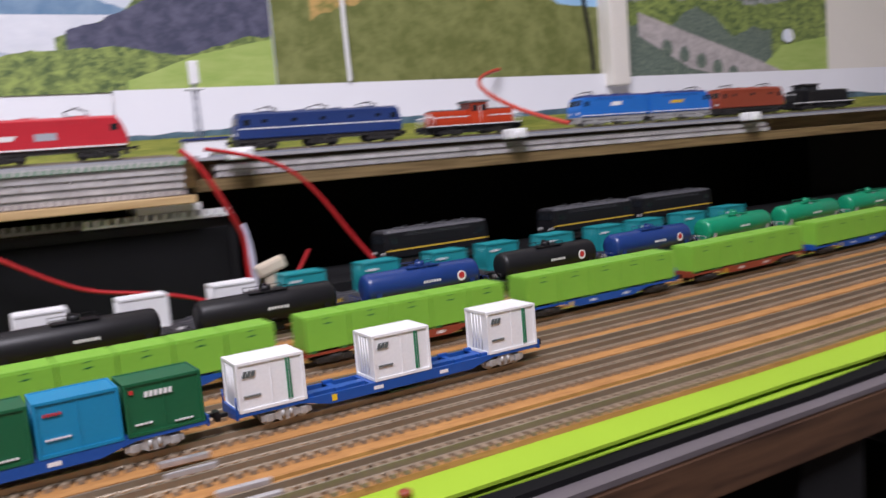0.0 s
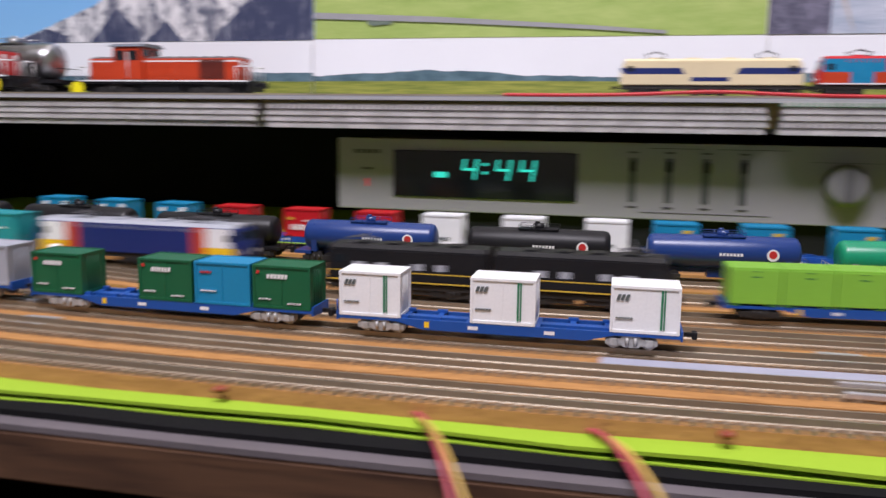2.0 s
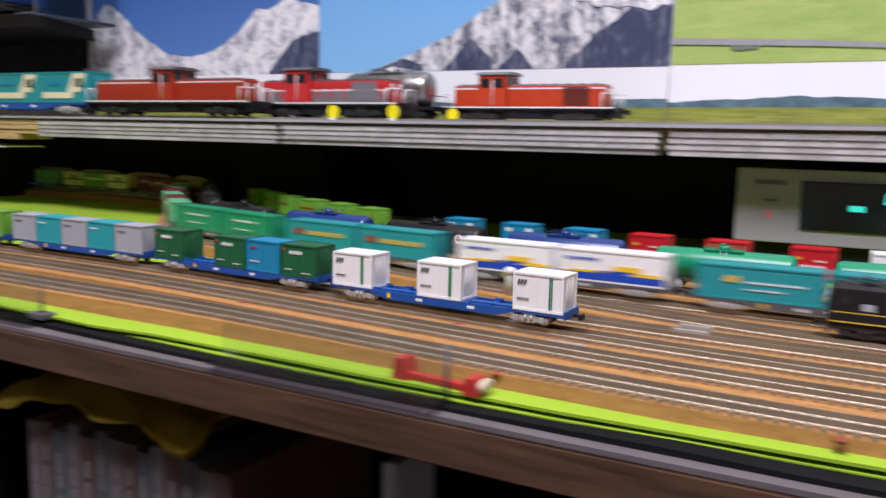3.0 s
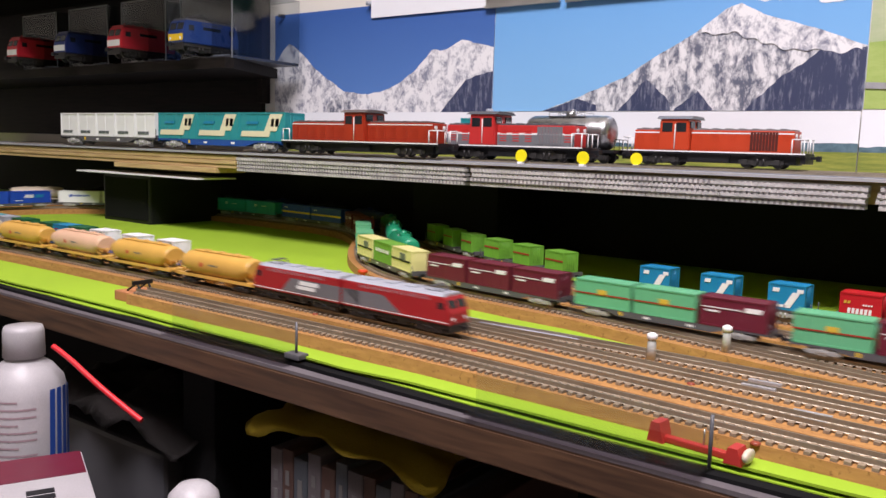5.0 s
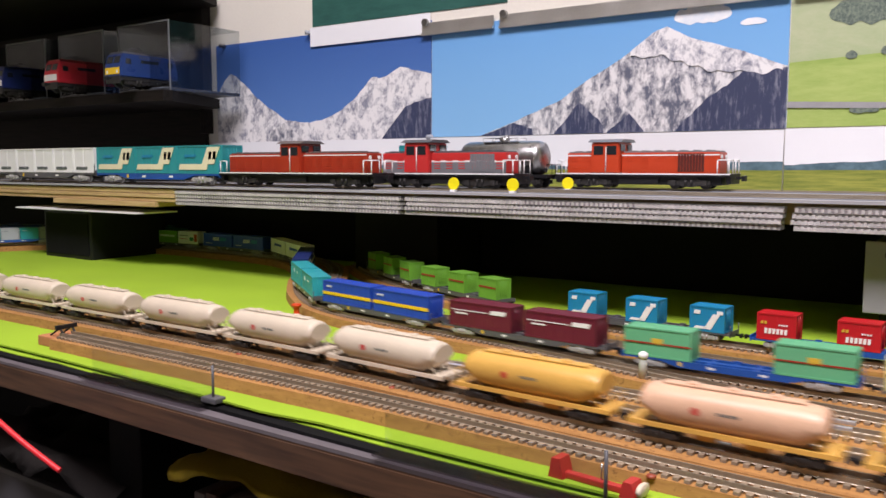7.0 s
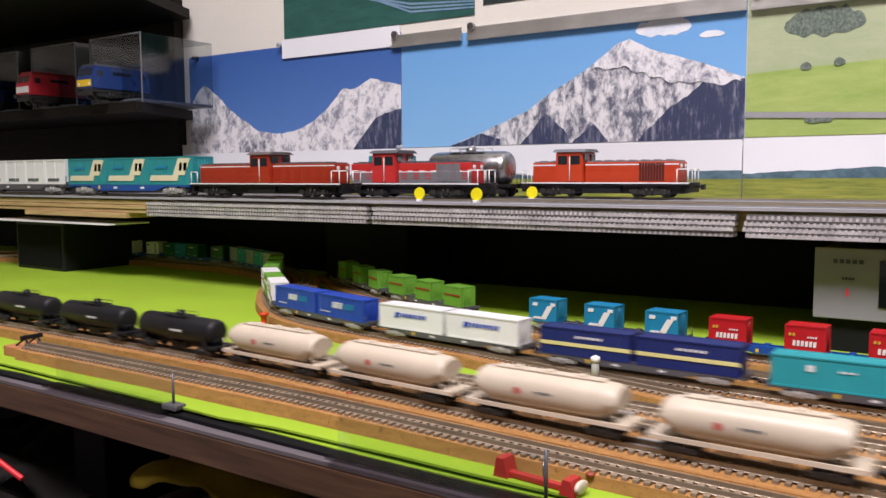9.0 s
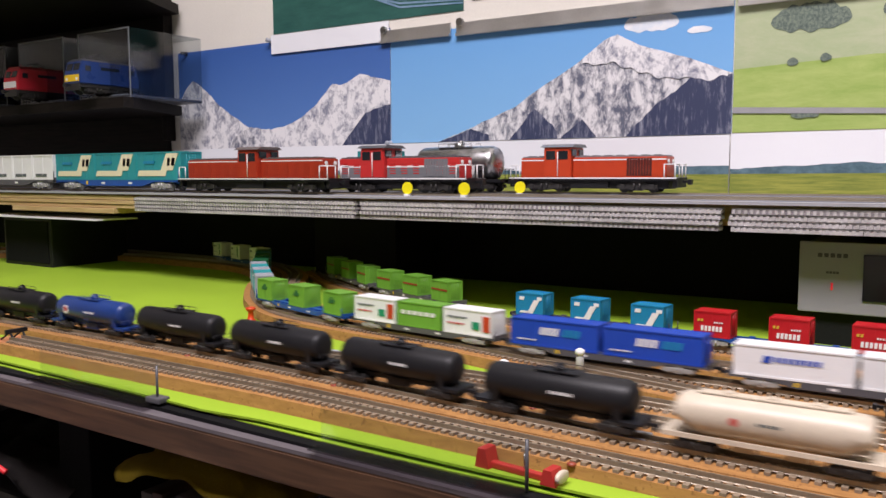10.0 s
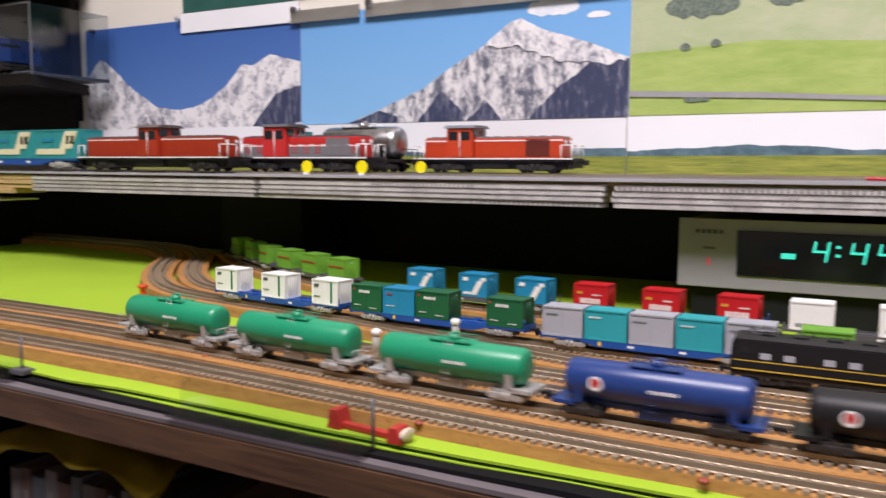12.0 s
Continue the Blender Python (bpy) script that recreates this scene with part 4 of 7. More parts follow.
def electric_loco(label, body, roof, band, length, k=N, slope=0.55, sections=1, bog=3, zones=(), stripe=None, bogie_material=DARKBOGIE, pans=(0.28, -0.28), up=0.0, wedge=None, face=None, windows=5):
    """A box-cab electric locomotive: one or two bodies with windows, grilles, roof gear, bogies and skirts."""
    root = tagged(empty("electric_locomotive"), label, "locomotive")
    seclen = length / sections
    for sct in range(sections):
        c = (sct + 0.5) * seclen - length / 2
        h = seclen / 2 - 0.15
        front, back = (slope if sct == sections - 1 else 0.05), (slope if sct == 0 else 0.05)
        bm = bmesh.new()
        out = [(-h, 1.05), (h, 1.05), (h + 0.0, 2.1), (h - front, 3.45), (-h + back, 3.45), (-h, 2.1)]
        vs = prism(bm, [((c + x) * k, z * k) for x, z in out], -1.4 * k, 1.4 * k)
        bmesh.ops.bevel(bm, geom=list({e for v in vs for e in v.link_edges}), offset=0.09 * k, segments=2, affect="EDGES")
        part("body", bm, body, root)
        bm = bmesh.new()
        vs = prism(bm, [(-1.3 * k, 3.44 * k), (1.3 * k, 3.44 * k), (0.95 * k, 3.68 * k), (-0.95 * k, 3.68 * k)], (c - h + back + 0.1) * k, (c + h - front - 0.1) * k, axis="x")
        for i in range(4):
            x = c + (-0.5 + (i + 0.5) / 4) * (seclen - 3)
            box(bm, (x - 0.5) * k, (x + 0.5) * k, -0.6 * k, 0.6 * k, 3.66 * k, 3.8 * k, 0.03 * k)
            rod(bm, ((x + 0.75) * k, 0.4 * k, 3.66 * k), ((x + 0.75) * k, 0.4 * k, 3.95 * k), 0.07 * k, seg=6)
        part("roof", bm, roof, root)
        bm = bmesh.new()
        box(bm, (c - h + 0.1) * k, (c + h - 0.1) * k, -1.25 * k, 1.25 * k, 0.72 * k, 1.06 * k)
        for x in (-0.9, 0.9):
            box(bm, (c + x - 0.7) * k, (c + x + 0.7) * k, -1.15 * k, 1.15 * k, 0.35 * k, 0.9 * k, 0.04 * k)
        part("underframe", bm, bogie_material, root)
        if band:
            for s in (-1, 1):
                bm = bmesh.new()
                box(bm, (c - h + 0.15) * k, (c + h - 0.15) * k, min(s * 1.38 * k, s * 1.415 * k), max(s * 1.38 * k, s * 1.415 * k), band[1] * k, band[2] * k)
                part("stripe", bm, band[0], root)
        for s in (-1, 1):
            for i in range(windows):
                bm = bmesh.new()
                x = c - h + 2.8 + (2 * h - 5.6) * i / max(1, windows - 1)
                box(bm, (x - 0.28) * k, (x + 0.28) * k, min(s * 1.36 * k, s * 1.415 * k), max(s * 1.36 * k, s * 1.415 * k), 2.6 * k, 2.92 * k)
                part("side_window", bm, GLASS, root)
            for e, sl in ((1, front), (-1, back)):
                if sl > 0.06:
                    bm = bmesh.new()
                    x = c + e * (h - 1.0)
                    box(bm, (x - 0.32) * k, (x + 0.32) * k, min(s * 1.36 * k, s * 1.425 * k), max(s * 1.36 * k, s * 1.425 * k), 2.4 * k, 2.95 * k)
                    part("cab_window", bm, GLASS, root)
            bm = bmesh.new()
            for i in range(int(seclen * 1.6)):
                x = c - h + 2.4 + i * (2 * h - 4.8) / max(1, int(seclen * 1.6) - 1)
                box(bm, (x - 0.04) * k, (x + 0.04) * k, min(s * 1.36 * k, s * 1.425 * k), max(s * 1.36 * k, s * 1.425 * k), 3.05 * k, 3.32 * k)
            part("grille", bm, roof, root)
        for e, sl in ((1, front), (-1, back)):
            if sl < 0.06:
                continue
            M = Matrix.Translation(((c + e * (h - sl * 0.5)) * k, 0, 2.77 * k)) @ Matrix.Rotation(-e * math.atan2(sl, 1.35), 4, "Y")
            for y in (-0.62, 0.62):
                bm = bmesh.new()
                box(bm, -0.05 * k, 0.05 * k, (y - 0.5) * k, (y + 0.5) * k, -0.32 * k, 0.42 * k, 0.02 * k, m=M)
                part("windscreen", bm, GLASS, root)
                bm = bmesh.new()
                rod(bm, ((c + e * (h - 0.06)) * k, y * 1.4 * k, 1.55 * k), ((c + e * (h + 0.06)) * k, y * 1.4 * k, 1.55 * k), 0.17 * k, seg=12)
                part("headlight", bm, WHITEINK, root)
            bm = bmesh.new()
            box(bm, min((c + e * (h - 0.2)) * k, (c + e * (h + 0.02)) * k), max((c + e * (h - 0.2)) * k, (c + e * (h + 0.02)) * k), -1.2 * k, 1.2 * k, 0.35 * k, 1.1 * k, 0.04 * k)
            part("skirt", bm, bogie_material, root)
            if face:
                bm = bmesh.new()
                x0, x1 = sorted(((c + e * (h - 0.05)) * k, (c + e * (h + 0.02)) * k))
                box(bm, x0, x1, -1.3 * k, 1.3 * k, 1.25 * k, 1.42 * k)
                part("face_band", bm, face, root)
        nb = 2 if sections == 2 else bog
        for i in range(nb):
            x = c + (h - 2.4) * (2 * i / (nb - 1) - 1)
            shared("bogie", bogie_mesh(k, 2.5, 0.52), bogie_material, root, "", Matrix.Translation((x * k, 0, 0)))
        for p in (pans if sections == 1 else ((0.3,) if sct else (-0.3,))):
            pantograph(root, k, c + p * seclen, up)
    for material, x0, x1, z0, z1, sl in zones:
        bm = bmesh.new()
        for s in (-1, 1):
            y0, y1 = sorted((s * 1.37 * k, s * 1.412 * k))
            prism(bm, [(x0 * k, z0 * k), (x1 * k, z0 * k), ((x1 + sl) * k, z1 * k), ((x0 + sl) * k, z1 * k)], y0, y1)
        part("livery_panel", bm, material, root)
    couplers(root, k, length / 2 + 0.35)
    return root


def hood_diesel(label, body, band, roof, length, cab_at, k=HO, lower=None, handrail=WHITEINK, grille=None, band_z=(2.02, 2.16), grille_paint=None):
    """A diesel with two hoods and a cab between them."""
    root = tagged(empty("diesel_locomotive"), label, "locomotive")
    h = length / 2
    c0, c1 = cab_at - 1.25, cab_at + 1.25
    for a, b in ((-h + 0.9, c0), (c1, h - 0.9)):
        bm = bmesh.new()
        box(bm, a * k, b * k, -0.95 * k, 0.95 * k, 1.15 * k, 2.75 * k, 0.07 * k)
        part("hood", bm, body, root)
        bm = bmesh.new()
        box(bm, (a + 0.1) * k, (b - 0.1) * k, -0.8 * k, 0.8 * k, 2.74 * k, 2.86 * k, 0.03 * k)
        for i in range(int(b - a)):
            box(bm, (a + 0.4 + i) * k, (a + 0.8 + i) * k, -0.5 * k, 0.5 * k, 2.85 * k, 2.93 * k, 0.02 * k)
        part("hood_top", bm, roof, root)
        for s in (-1, 1):
            bm = bmesh.new()
            n = max(2, int((b - a) / 1.1))
            for i in range(n):
                x = a + (b - a) * (i + 0.5) / n
                for j in range(5):
                    box(bm, (x - 0.3) * k, (x + 0.3) * k, min(s * 0.94 * k, s * 0.975 * k), max(s * 0.94 * k, s * 0.975 * k), (1.5 + 0.2 * j) * k, (1.58 + 0.2 * j) * k)
            part("louvre", bm, body, root)
            if lower:
                bm = bmesh.new()
                box(bm, (a + 0.02) * k, (b - 0.02) * k, min(s * 0.93 * k, s * 0.965 * k), max(s * 0.93 * k, s * 0.965 * k), 1.17 * k, 2.02 * k)
                part("lower_panel", bm, lower, root)
            if band:
                bm = bmesh.new()
                box(bm, (a + 0.02) * k, (b - 0.02) * k, min(s * 0.93 * k, s * 0.97 * k), max(s * 0.93 * k, s * 0.985 * k), band_z[0] * k, band_z[1] * k)
                part("stripe", bm, band, root)
    bm = bmesh.new()
    vs = prism(bm, [(c0 * k, 1.15 * k), (c1 * k, 1.15 * k), ((c1 - 0.12) * k, 3.6 * k), ((c0 + 0.12) * k, 3.6 * k)], -1.35 * k, 1.35 * k)
    bmesh.ops.bevel(bm, geom=list({e for v in vs for e in v.link_edges}), offset=0.07 * k, segments=2, affect="EDGES")
    part("cab", bm, body, root)
    bm = bmesh.new()
    vs = prism(bm, [(-1.5 * k, 3.58 * k), (1.5 * k, 3.58 * k), (1.0 * k, 3.82 * k), (-1.0 * k, 3.82 * k)], (c0 - 0.15) * k, (c1 + 0.15) * k, axis="x")
    part("cab_roof", bm, roof, root)
    for s in (-1, 1):
        for x in (cab_at - 0.55, cab_at + 0.55):
            bm = bmesh.new()
            box(bm, (x - 0.4) * k, (x + 0.4) * k, min(s * 1.33 * k, s * 1.37 * k), max(s * 1.33 * k, s * 1.37 * k), 2.6 * k, 3.3 * k)
            part("cab_window", bm, GLASS, root)
        for x, e in ((c0 + 0.07, -1), (c1 - 0.07, 1)):
            bm = bmesh.new()
            box(bm, (x - 0.06) * k, (x + 0.06) * k, min(s * 0.3 * k, s * 1.1 * k), max(s * 0.3 * k, s * 1.1 * k), 2.9 * k, 3.4 * k)
            part("cab_window", bm, GLASS, root)
        bm = bmesh.new()
        for x in (-h + 0.12, h - 0.12, -h + 0.95, h - 0.95):
            rod(bm, (x * k, s * 1.32 * k, 1.1 * k), (x * k, s * 1.32 * k, 2.15 * k), 0.05 * k, seg=5)
        for x in (-h + 0.12, h - 0.95):
            rod(bm, (x * k, s * 1.32 * k, 2.15 * k), ((x + 0.83) * k, s * 1.32 * k, 2.15 * k), 0.05 * k, seg=5)
        rod(bm, ((cab_at + 0.1) * k, s * 1.42 * k, 1.3 * k), ((cab_at + 0.1) * k, s * 1.42 * k, 3.2 * k), 0.045 * k, seg=5)
        for e in (-1, 1):
            rod(bm, (e * (h - 0.1) * k, s * 0.35 * k, 1.1 * k), (e * (h - 0.1) * k, s * 0.35 * k, 2.15 * k), 0.05 * k, seg=5)
            rod(bm, (e * (h - 0.1) * k, s * 0.35 * k, 2.15 * k), (e * (h - 0.1) * k, s * 1.32 * k, 2.15 * k), 0.05 * k, seg=5)
        part("handrail", bm, handrail, root, "white handrails")
    if grille:
        for s in (-1, 1):
            bm = bmesh.new()
            for i in range(9):
                x = grille[0] + (grille[1] - grille[0]) * i / 9
                box(bm, x * k, (x + (grille[1] - grille[0]) / 9 - 0.03) * k, min(s * 0.95 * k, s * 0.99 * k), max(s * 0.95 * k, s * 0.99 * k), 1.3 * k, 2.66 * k)
            part("radiator_grille", bm, grille_paint or plastic("dark brown red plastic", (0.09, 0.018, 0.014)), root, "upright-slatted radiator grille")
    bm = bmesh.new()
    box(bm, -h * k, h * k, -1.4 * k, 1.4 * k, 0.92 * k, 1.16 * k, 0.02 * k)
    part("running_board", bm, BLACK, root)
    bm = bmesh.new()
    for s in (-1, 1):
        box(bm, -h * k, h * k, min(s * 1.4 * k, s * 1.415 * k), max(s * 1.4 * k, s * 1.415 * k), 1.07 * k, 1.17 * k)
    part("stripe", bm, WHITEINK, root)
    bm = bmesh.new()
    box(bm, (-h + 0.7) * k, (h - 0.7) * k, -1.0 * k, 1.0 * k, 0.3 * k, 0.93 * k, 0.04 * k)
    part("side_skirt", bm, BLACK, root)
    bm = bmesh.new()
    box(bm, -1.6 * k, 1.6 * k, -1.2 * k, 1.2 * k, 0.35 * k, 0.94 * k, 0.04 * k)
    part("fuel_tank", bm, BLACK, root)
    for e in (-1, 1):
        bm = bmesh.new()
        box(bm, min(e * (h - 0.35) * k, e * h * k), max(e * (h - 0.35) * k, e * h * k), -1.2 * k, 1.2 * k, 0.4 * k, 0.94 * k, 0.03 * k)
        part("end_beam", bm, BLACK, root)
    for e in (-1, 1):
        for y in (-0.55, 0.55):
            bm = bmesh.new()
            rod(bm, (e * (h - 0.95) * k, y * k, 2.4 * k), (e * (h - 0.82) * k, y * k, 2.4 * k), 0.16 * k, seg=12)
            part("headlight", bm, WHITEINK, root)
    for x in (-h + 3.1, h - 3.1):
        shared("bogie", bogie_mesh(k, 2.3, 0.45), DARKBOGIE, root, "", Matrix.Translation((x * k, 0, 0)))
    couplers(root, k, h + 0.35)
    return root


# ---- the running container train ----
def wagon_of(kinds, frame_material=None, label=None, pitch=None, bog=SILVER, length=19.6):
    n = len(kinds)
    L = KINDS[next(q for q in kinds if q)][0]
    step = pitch or (19.4 / n if n > 2 else 9.55)
    xs = [step * (i - (n - 1) / 2) for i in range(n)]
    return container_wagon(frame_material or DGREY, [(q, x) for q, x in zip(kinds, xs) if q], label, bog, N, length)


A_CARS = [
    (["teal", "teal"], DGREY, "grey flat wagon with two long teal containers"),
    (["wave", "wave"], DGREY, "grey flat wagon with two white wave-striped containers"),
    (["tealy", "tealy"], DGREY, "grey flat wagon with two teal gold-lettered containers"),
    (["mint", "mint"], DGREY, "grey flat wagon with two long jade green containers"),
    (["grs", "mar6", "grs"], DGREY, "grey flat wagon with green and maroon containers"),
    (["mar6", "grs", "grs"], DGREY, "grey flat wagon with maroon and green striped containers"),
    (["mar6", "mar6", "mar6"], DGREY, "grey flat wagon with three maroon containers"),
    (["yel", "lim6", "yel"], DGREY, "grey flat wagon with yellow and lime containers"),
    (["grs", None, "grs"], BLUE, "blue flat wagon with two mint green containers"),
    (["mar8", "mar8"], DGREY, "grey flat wagon with two spaced maroon containers"),
    (["bly", "bly"], DGREY, "grey flat wagon with two blue yellow-striped containers"),
    (["cyl", "cyl"], DGREY, "grey flat wagon with two long cyan containers"),
    (["nvy", "nvy"], DGREY, "grey flat wagon with two navy striped containers"),
    (["whl", "whl"], DGREY, "grey flat wagon with two long white containers"),
    (["blu", "blu"], DGREY, "grey flat wagon with two long cobalt containers"),
    (["wgr", "lim6", "wgr"], DGREY, "grey flat wagon with white and lime containers"),
    (["lime3", None, "lime3", None, "lime3"], BLUE, "blue flat wagon with three lime green containers"),
    (["gry", "cyn", "gry", "cyn", "gry"], BLUE, "blue flat wagon with grey and cyan containers"),
    (["zen", "sea", "zen", None, "zen"], BLUE, "blue flat wagon with green and sea blue containers"),
    (["jot", None, "jot", None, "jot"], BLUE, "blue flat wagon with three white containers, last of its train"),
]
PITCH = 0.1400
TRAIN_A, TRAIN_B = [], []
loco = electric_loco("navy electric locomotive with red, white and yellow ends", NAVY, GREY, None, 19.4, slope=0.5, windows=0,
                     zones=[(ORANGE, 5.2, 6.4, 1.06, 3.44, 0), (WHITE, 6.4, 8.6, 1.9, 3.4, 0), (YELLOW, 6.4, 8.9, 1.06, 1.9, 0), (ORANGE, -6.4, -5.2, 1.06, 3.44, 0), (WHITE, -8.6, -6.4, 1.9, 3.4, 0), (YELLOW, -8.9, -6.4, 1.06, 1.9, 0)])
TRAIN_A.append((loco, -(20 - 0.5) * PITCH - 0.068 - 0.0, 0.08))
for i, (kinds, fr, lab) in enumerate(A_CARS):
    TRAIN_A.append((wagon_of(kinds[::-1] if kinds[0] in ("mar6", "mar8") else kinds, fr, lab), -(19 - i) * PITCH, 0.095))

# ---- the running hopper and tank train ----
B_PITCH = 0.0955
LEAD = plastic("lead grey plastic", (0.15, 0.145, 0.16))
loco = electric_loco("dark red and grey double electric locomotive", plastic("deep red plastic", (0.33, 0.015, 0.02)), GREY, (WHITEINK, 1.25, 1.32), 26.6, sections=2, slope=0.7, windows=0, bogie_material=DARKBOGIE, pans=(0.3,),
                     zones=[(LEAD, 2.4, 7.6, 1.36, 2.72, -2.2), (LEAD, 0.2, 2.42, 1.36, 2.72, 0), (LEAD, -8.6, -4.0, 1.36, 2.72, 1.4), (LEAD, -4.02, -0.2, 1.36, 2.72, 0)])
for y in (-1.43, 1.43):
    for z0, z1, x0, x1 in ((2.2, 2.6, -5.9, -3.1), (1.75, 2.1, -6.3, -3.6)):
        bm = bmesh.new()
        box(bm, x0 * N, x1 * N, (y - 0.008) * N, (y + 0.008) * N, z0 * N, z1 * N)
        part("lettering", bm, WHITEINK, loco)
B_CARS = [(OCHRE, 1), (OCHRE, 1), (PINK, 1), (OCHRE, 1)] + [(BEIGE, 2)] * 8
B_TANKS = [(BLACK, None), (BLACK, None), (BLACK, None), (BLACK, None), (TANKBLUE, REDINK), (BLACK, REDINK), (TANKBLUE, REDINK), (JADE, None), (JADE, None), (JADE, None)]
NB = len(B_CARS) + len(B_TANKS)
TRAIN_B.append((loco, -(NB - 0.5) * B_PITCH - 0.085, 0.13))
for i, (m, kind) in enumerate(B_CARS):
    lab = {OCHRE: "ochre yellow hopper wagon with sloping ends", PINK: "faded pink hopper wagon on an ochre frame", BEIGE: "beige hopper wagon with a small red emblem"}[m]
    TRAIN_B.append((hopper_wagon(m, OCHRE if kind == 1 else BEIGE, lab), -(NB - 1 - i) * B_PITCH, 0.062))
for i, (m, disc) in enumerate(B_TANKS):
    j = len(B_CARS) + i
    lab = {BLACK: "plain black tank wagon with white lettering", TANKBLUE: "dark blue tank wagon with a round emblem", JADE: "jade green tank wagon on silver bogies"}[m]
    TRAIN_B.append((tank_wagon(m, SILVER if m is JADE else (TANKBLUE if m is TANKBLUE else BLACK), SILVER if m is JADE else DARKBOGIE, lab, disc, WHITEINK), -(NB - 1 - j) * B_PITCH, 0.06))


def curve(ts, vs):
    """A smooth speed-keeping curve through the given moments."""
    ts, vs = np.array(ts, float), np.array(vs, float)
    g = np.gradient(vs, ts)

    def f(t):
        i = int(np.clip(np.searchsorted(ts, t) - 1, 0, len(ts) - 2))
        h = ts[i + 1] - ts[i]
        u = (t - ts[i]) / h
        return (vs[i] * (2 * u ** 3 - 3 * u ** 2 + 1) + g[i] * h * (u ** 3 - 2 * u ** 2 + u) + vs[i + 1] * (3 * u ** 2 - 2 * u ** 3) + g[i + 1] * h * (u ** 3 - u ** 2))
    return f


def where_back(way, x):
    """The length along a loop at which its rear straight passes x."""
    return way.length - (2.3 - x) - 0.0095


# the last container wagon's leading end, along the loop from the rear straight's x = 0
A_AT = curve([0, 0.5, 1, 1.5, 2, 2.5, 3, 3.5, 5.5, 7, 7.5, 9.5, 10.5, 12], [-3.245, -3.138, -3.027, -2.905, -2.777, -2.643, -2.518, -2.393, -1.899, -1.513, -1.380, -0.847, -0.577, -0.184])
# the tank train's tail, along its way from the front straight's x = 0
B_AT = curve([0, 0.5, 1, 1.5, 2, 2.5, 5.5, 7, 7.5, 9.5, 10.5, 12], [-4.140, -3.985, -3.826, -3.650, -3.485, -3.315, -2.325, -1.870, -1.721, -1.108, -0.807, -0.272])


def motions():
    """All the trains that run."""
    zero_a = where_back(WAY_A, 0.0)
    times = [0.25 * i for i in range(49)]
    for ob, off, base in TRAIN_A:
        walk(ob, [(t, WAY_A.stand(zero_a + A_AT(t) - 0.068 - off, base, RAILTOP)) for t in times])
    # the tank train runs the other way: from the rear straight round to the front
    zero_b = 2.3086
    for ob, off, base in TRAIN_B:
        rows = []
        for t in times:
            s = zero_b - (B_AT(t) + 0.046 - off)
            rows.append((t, WAY_B.stand(s, -base, RAILTOP)))
        walk(ob, rows)

# ---- the upper shelf ----
TOP = 0.1025
slab("shelf_board", -1.7, 0.612, -0.012, WALL - 0.001, 0.084, 0.1, PINE, "pine shelf board above the layout")
slab("shelf_board_east", 0.612, 1.75, -0.002, WALL - 0.001, 0.0805, 0.0885, OLIVEWOOD, "dull plywood shelf board", 0.0006)
for z0, z1, y in ((0.083, 0.0874, -0.0225), (0.0879, 0.0926, -0.024), (0.0931, 0.0985, -0.0232)):
    slab("shelf_edge_west", -1.7, -0.735, y, -0.0125, z0, z1, PINE, "bare pine edge of the shelf", 0.0006)
GREYBASE = paint("grey track base", (0.36, 0.36, 0.38), 0.7, 0.0, 0.12, 40, 0.2, 1500)
SLATE = paint("slate grey card", (0.22, 0.23, 0.26), 0.75, 0.0, 0.1, 30, 0.1)
slab("shelf_roadway", -1.7, 0.6125, -0.026, WALL - 0.002, 0.1002, TOP, GREYBASE, "grey card roadway on the shelf")
slab("shelf_roadway_east", 0.6125, 1.75, -0.004, WALL - 0.002, 0.0996, TOP - 0.001, GREYBASE, "grey card roadway on the shelf")
slab("packing_east", 0.6125, 1.75, 0.012, WALL - 0.002, 0.0886, 0.0995, OLIVEWOOD, "plywood packing below the roadway")
BUNDLE = [paint("stacked track grey", (0.52, 0.50, 0.50), 0.5, 0.1, 0.3, 90, 0.2, 1200), paint("stacked track dark", (0.26, 0.24, 0.25), 0.6, 0.0, 0.3, 90, 0.2), paint("stacked track green base", (0.12, 0.26, 0.16), 0.6, 0.0, 0.2, 60, 0.2)]


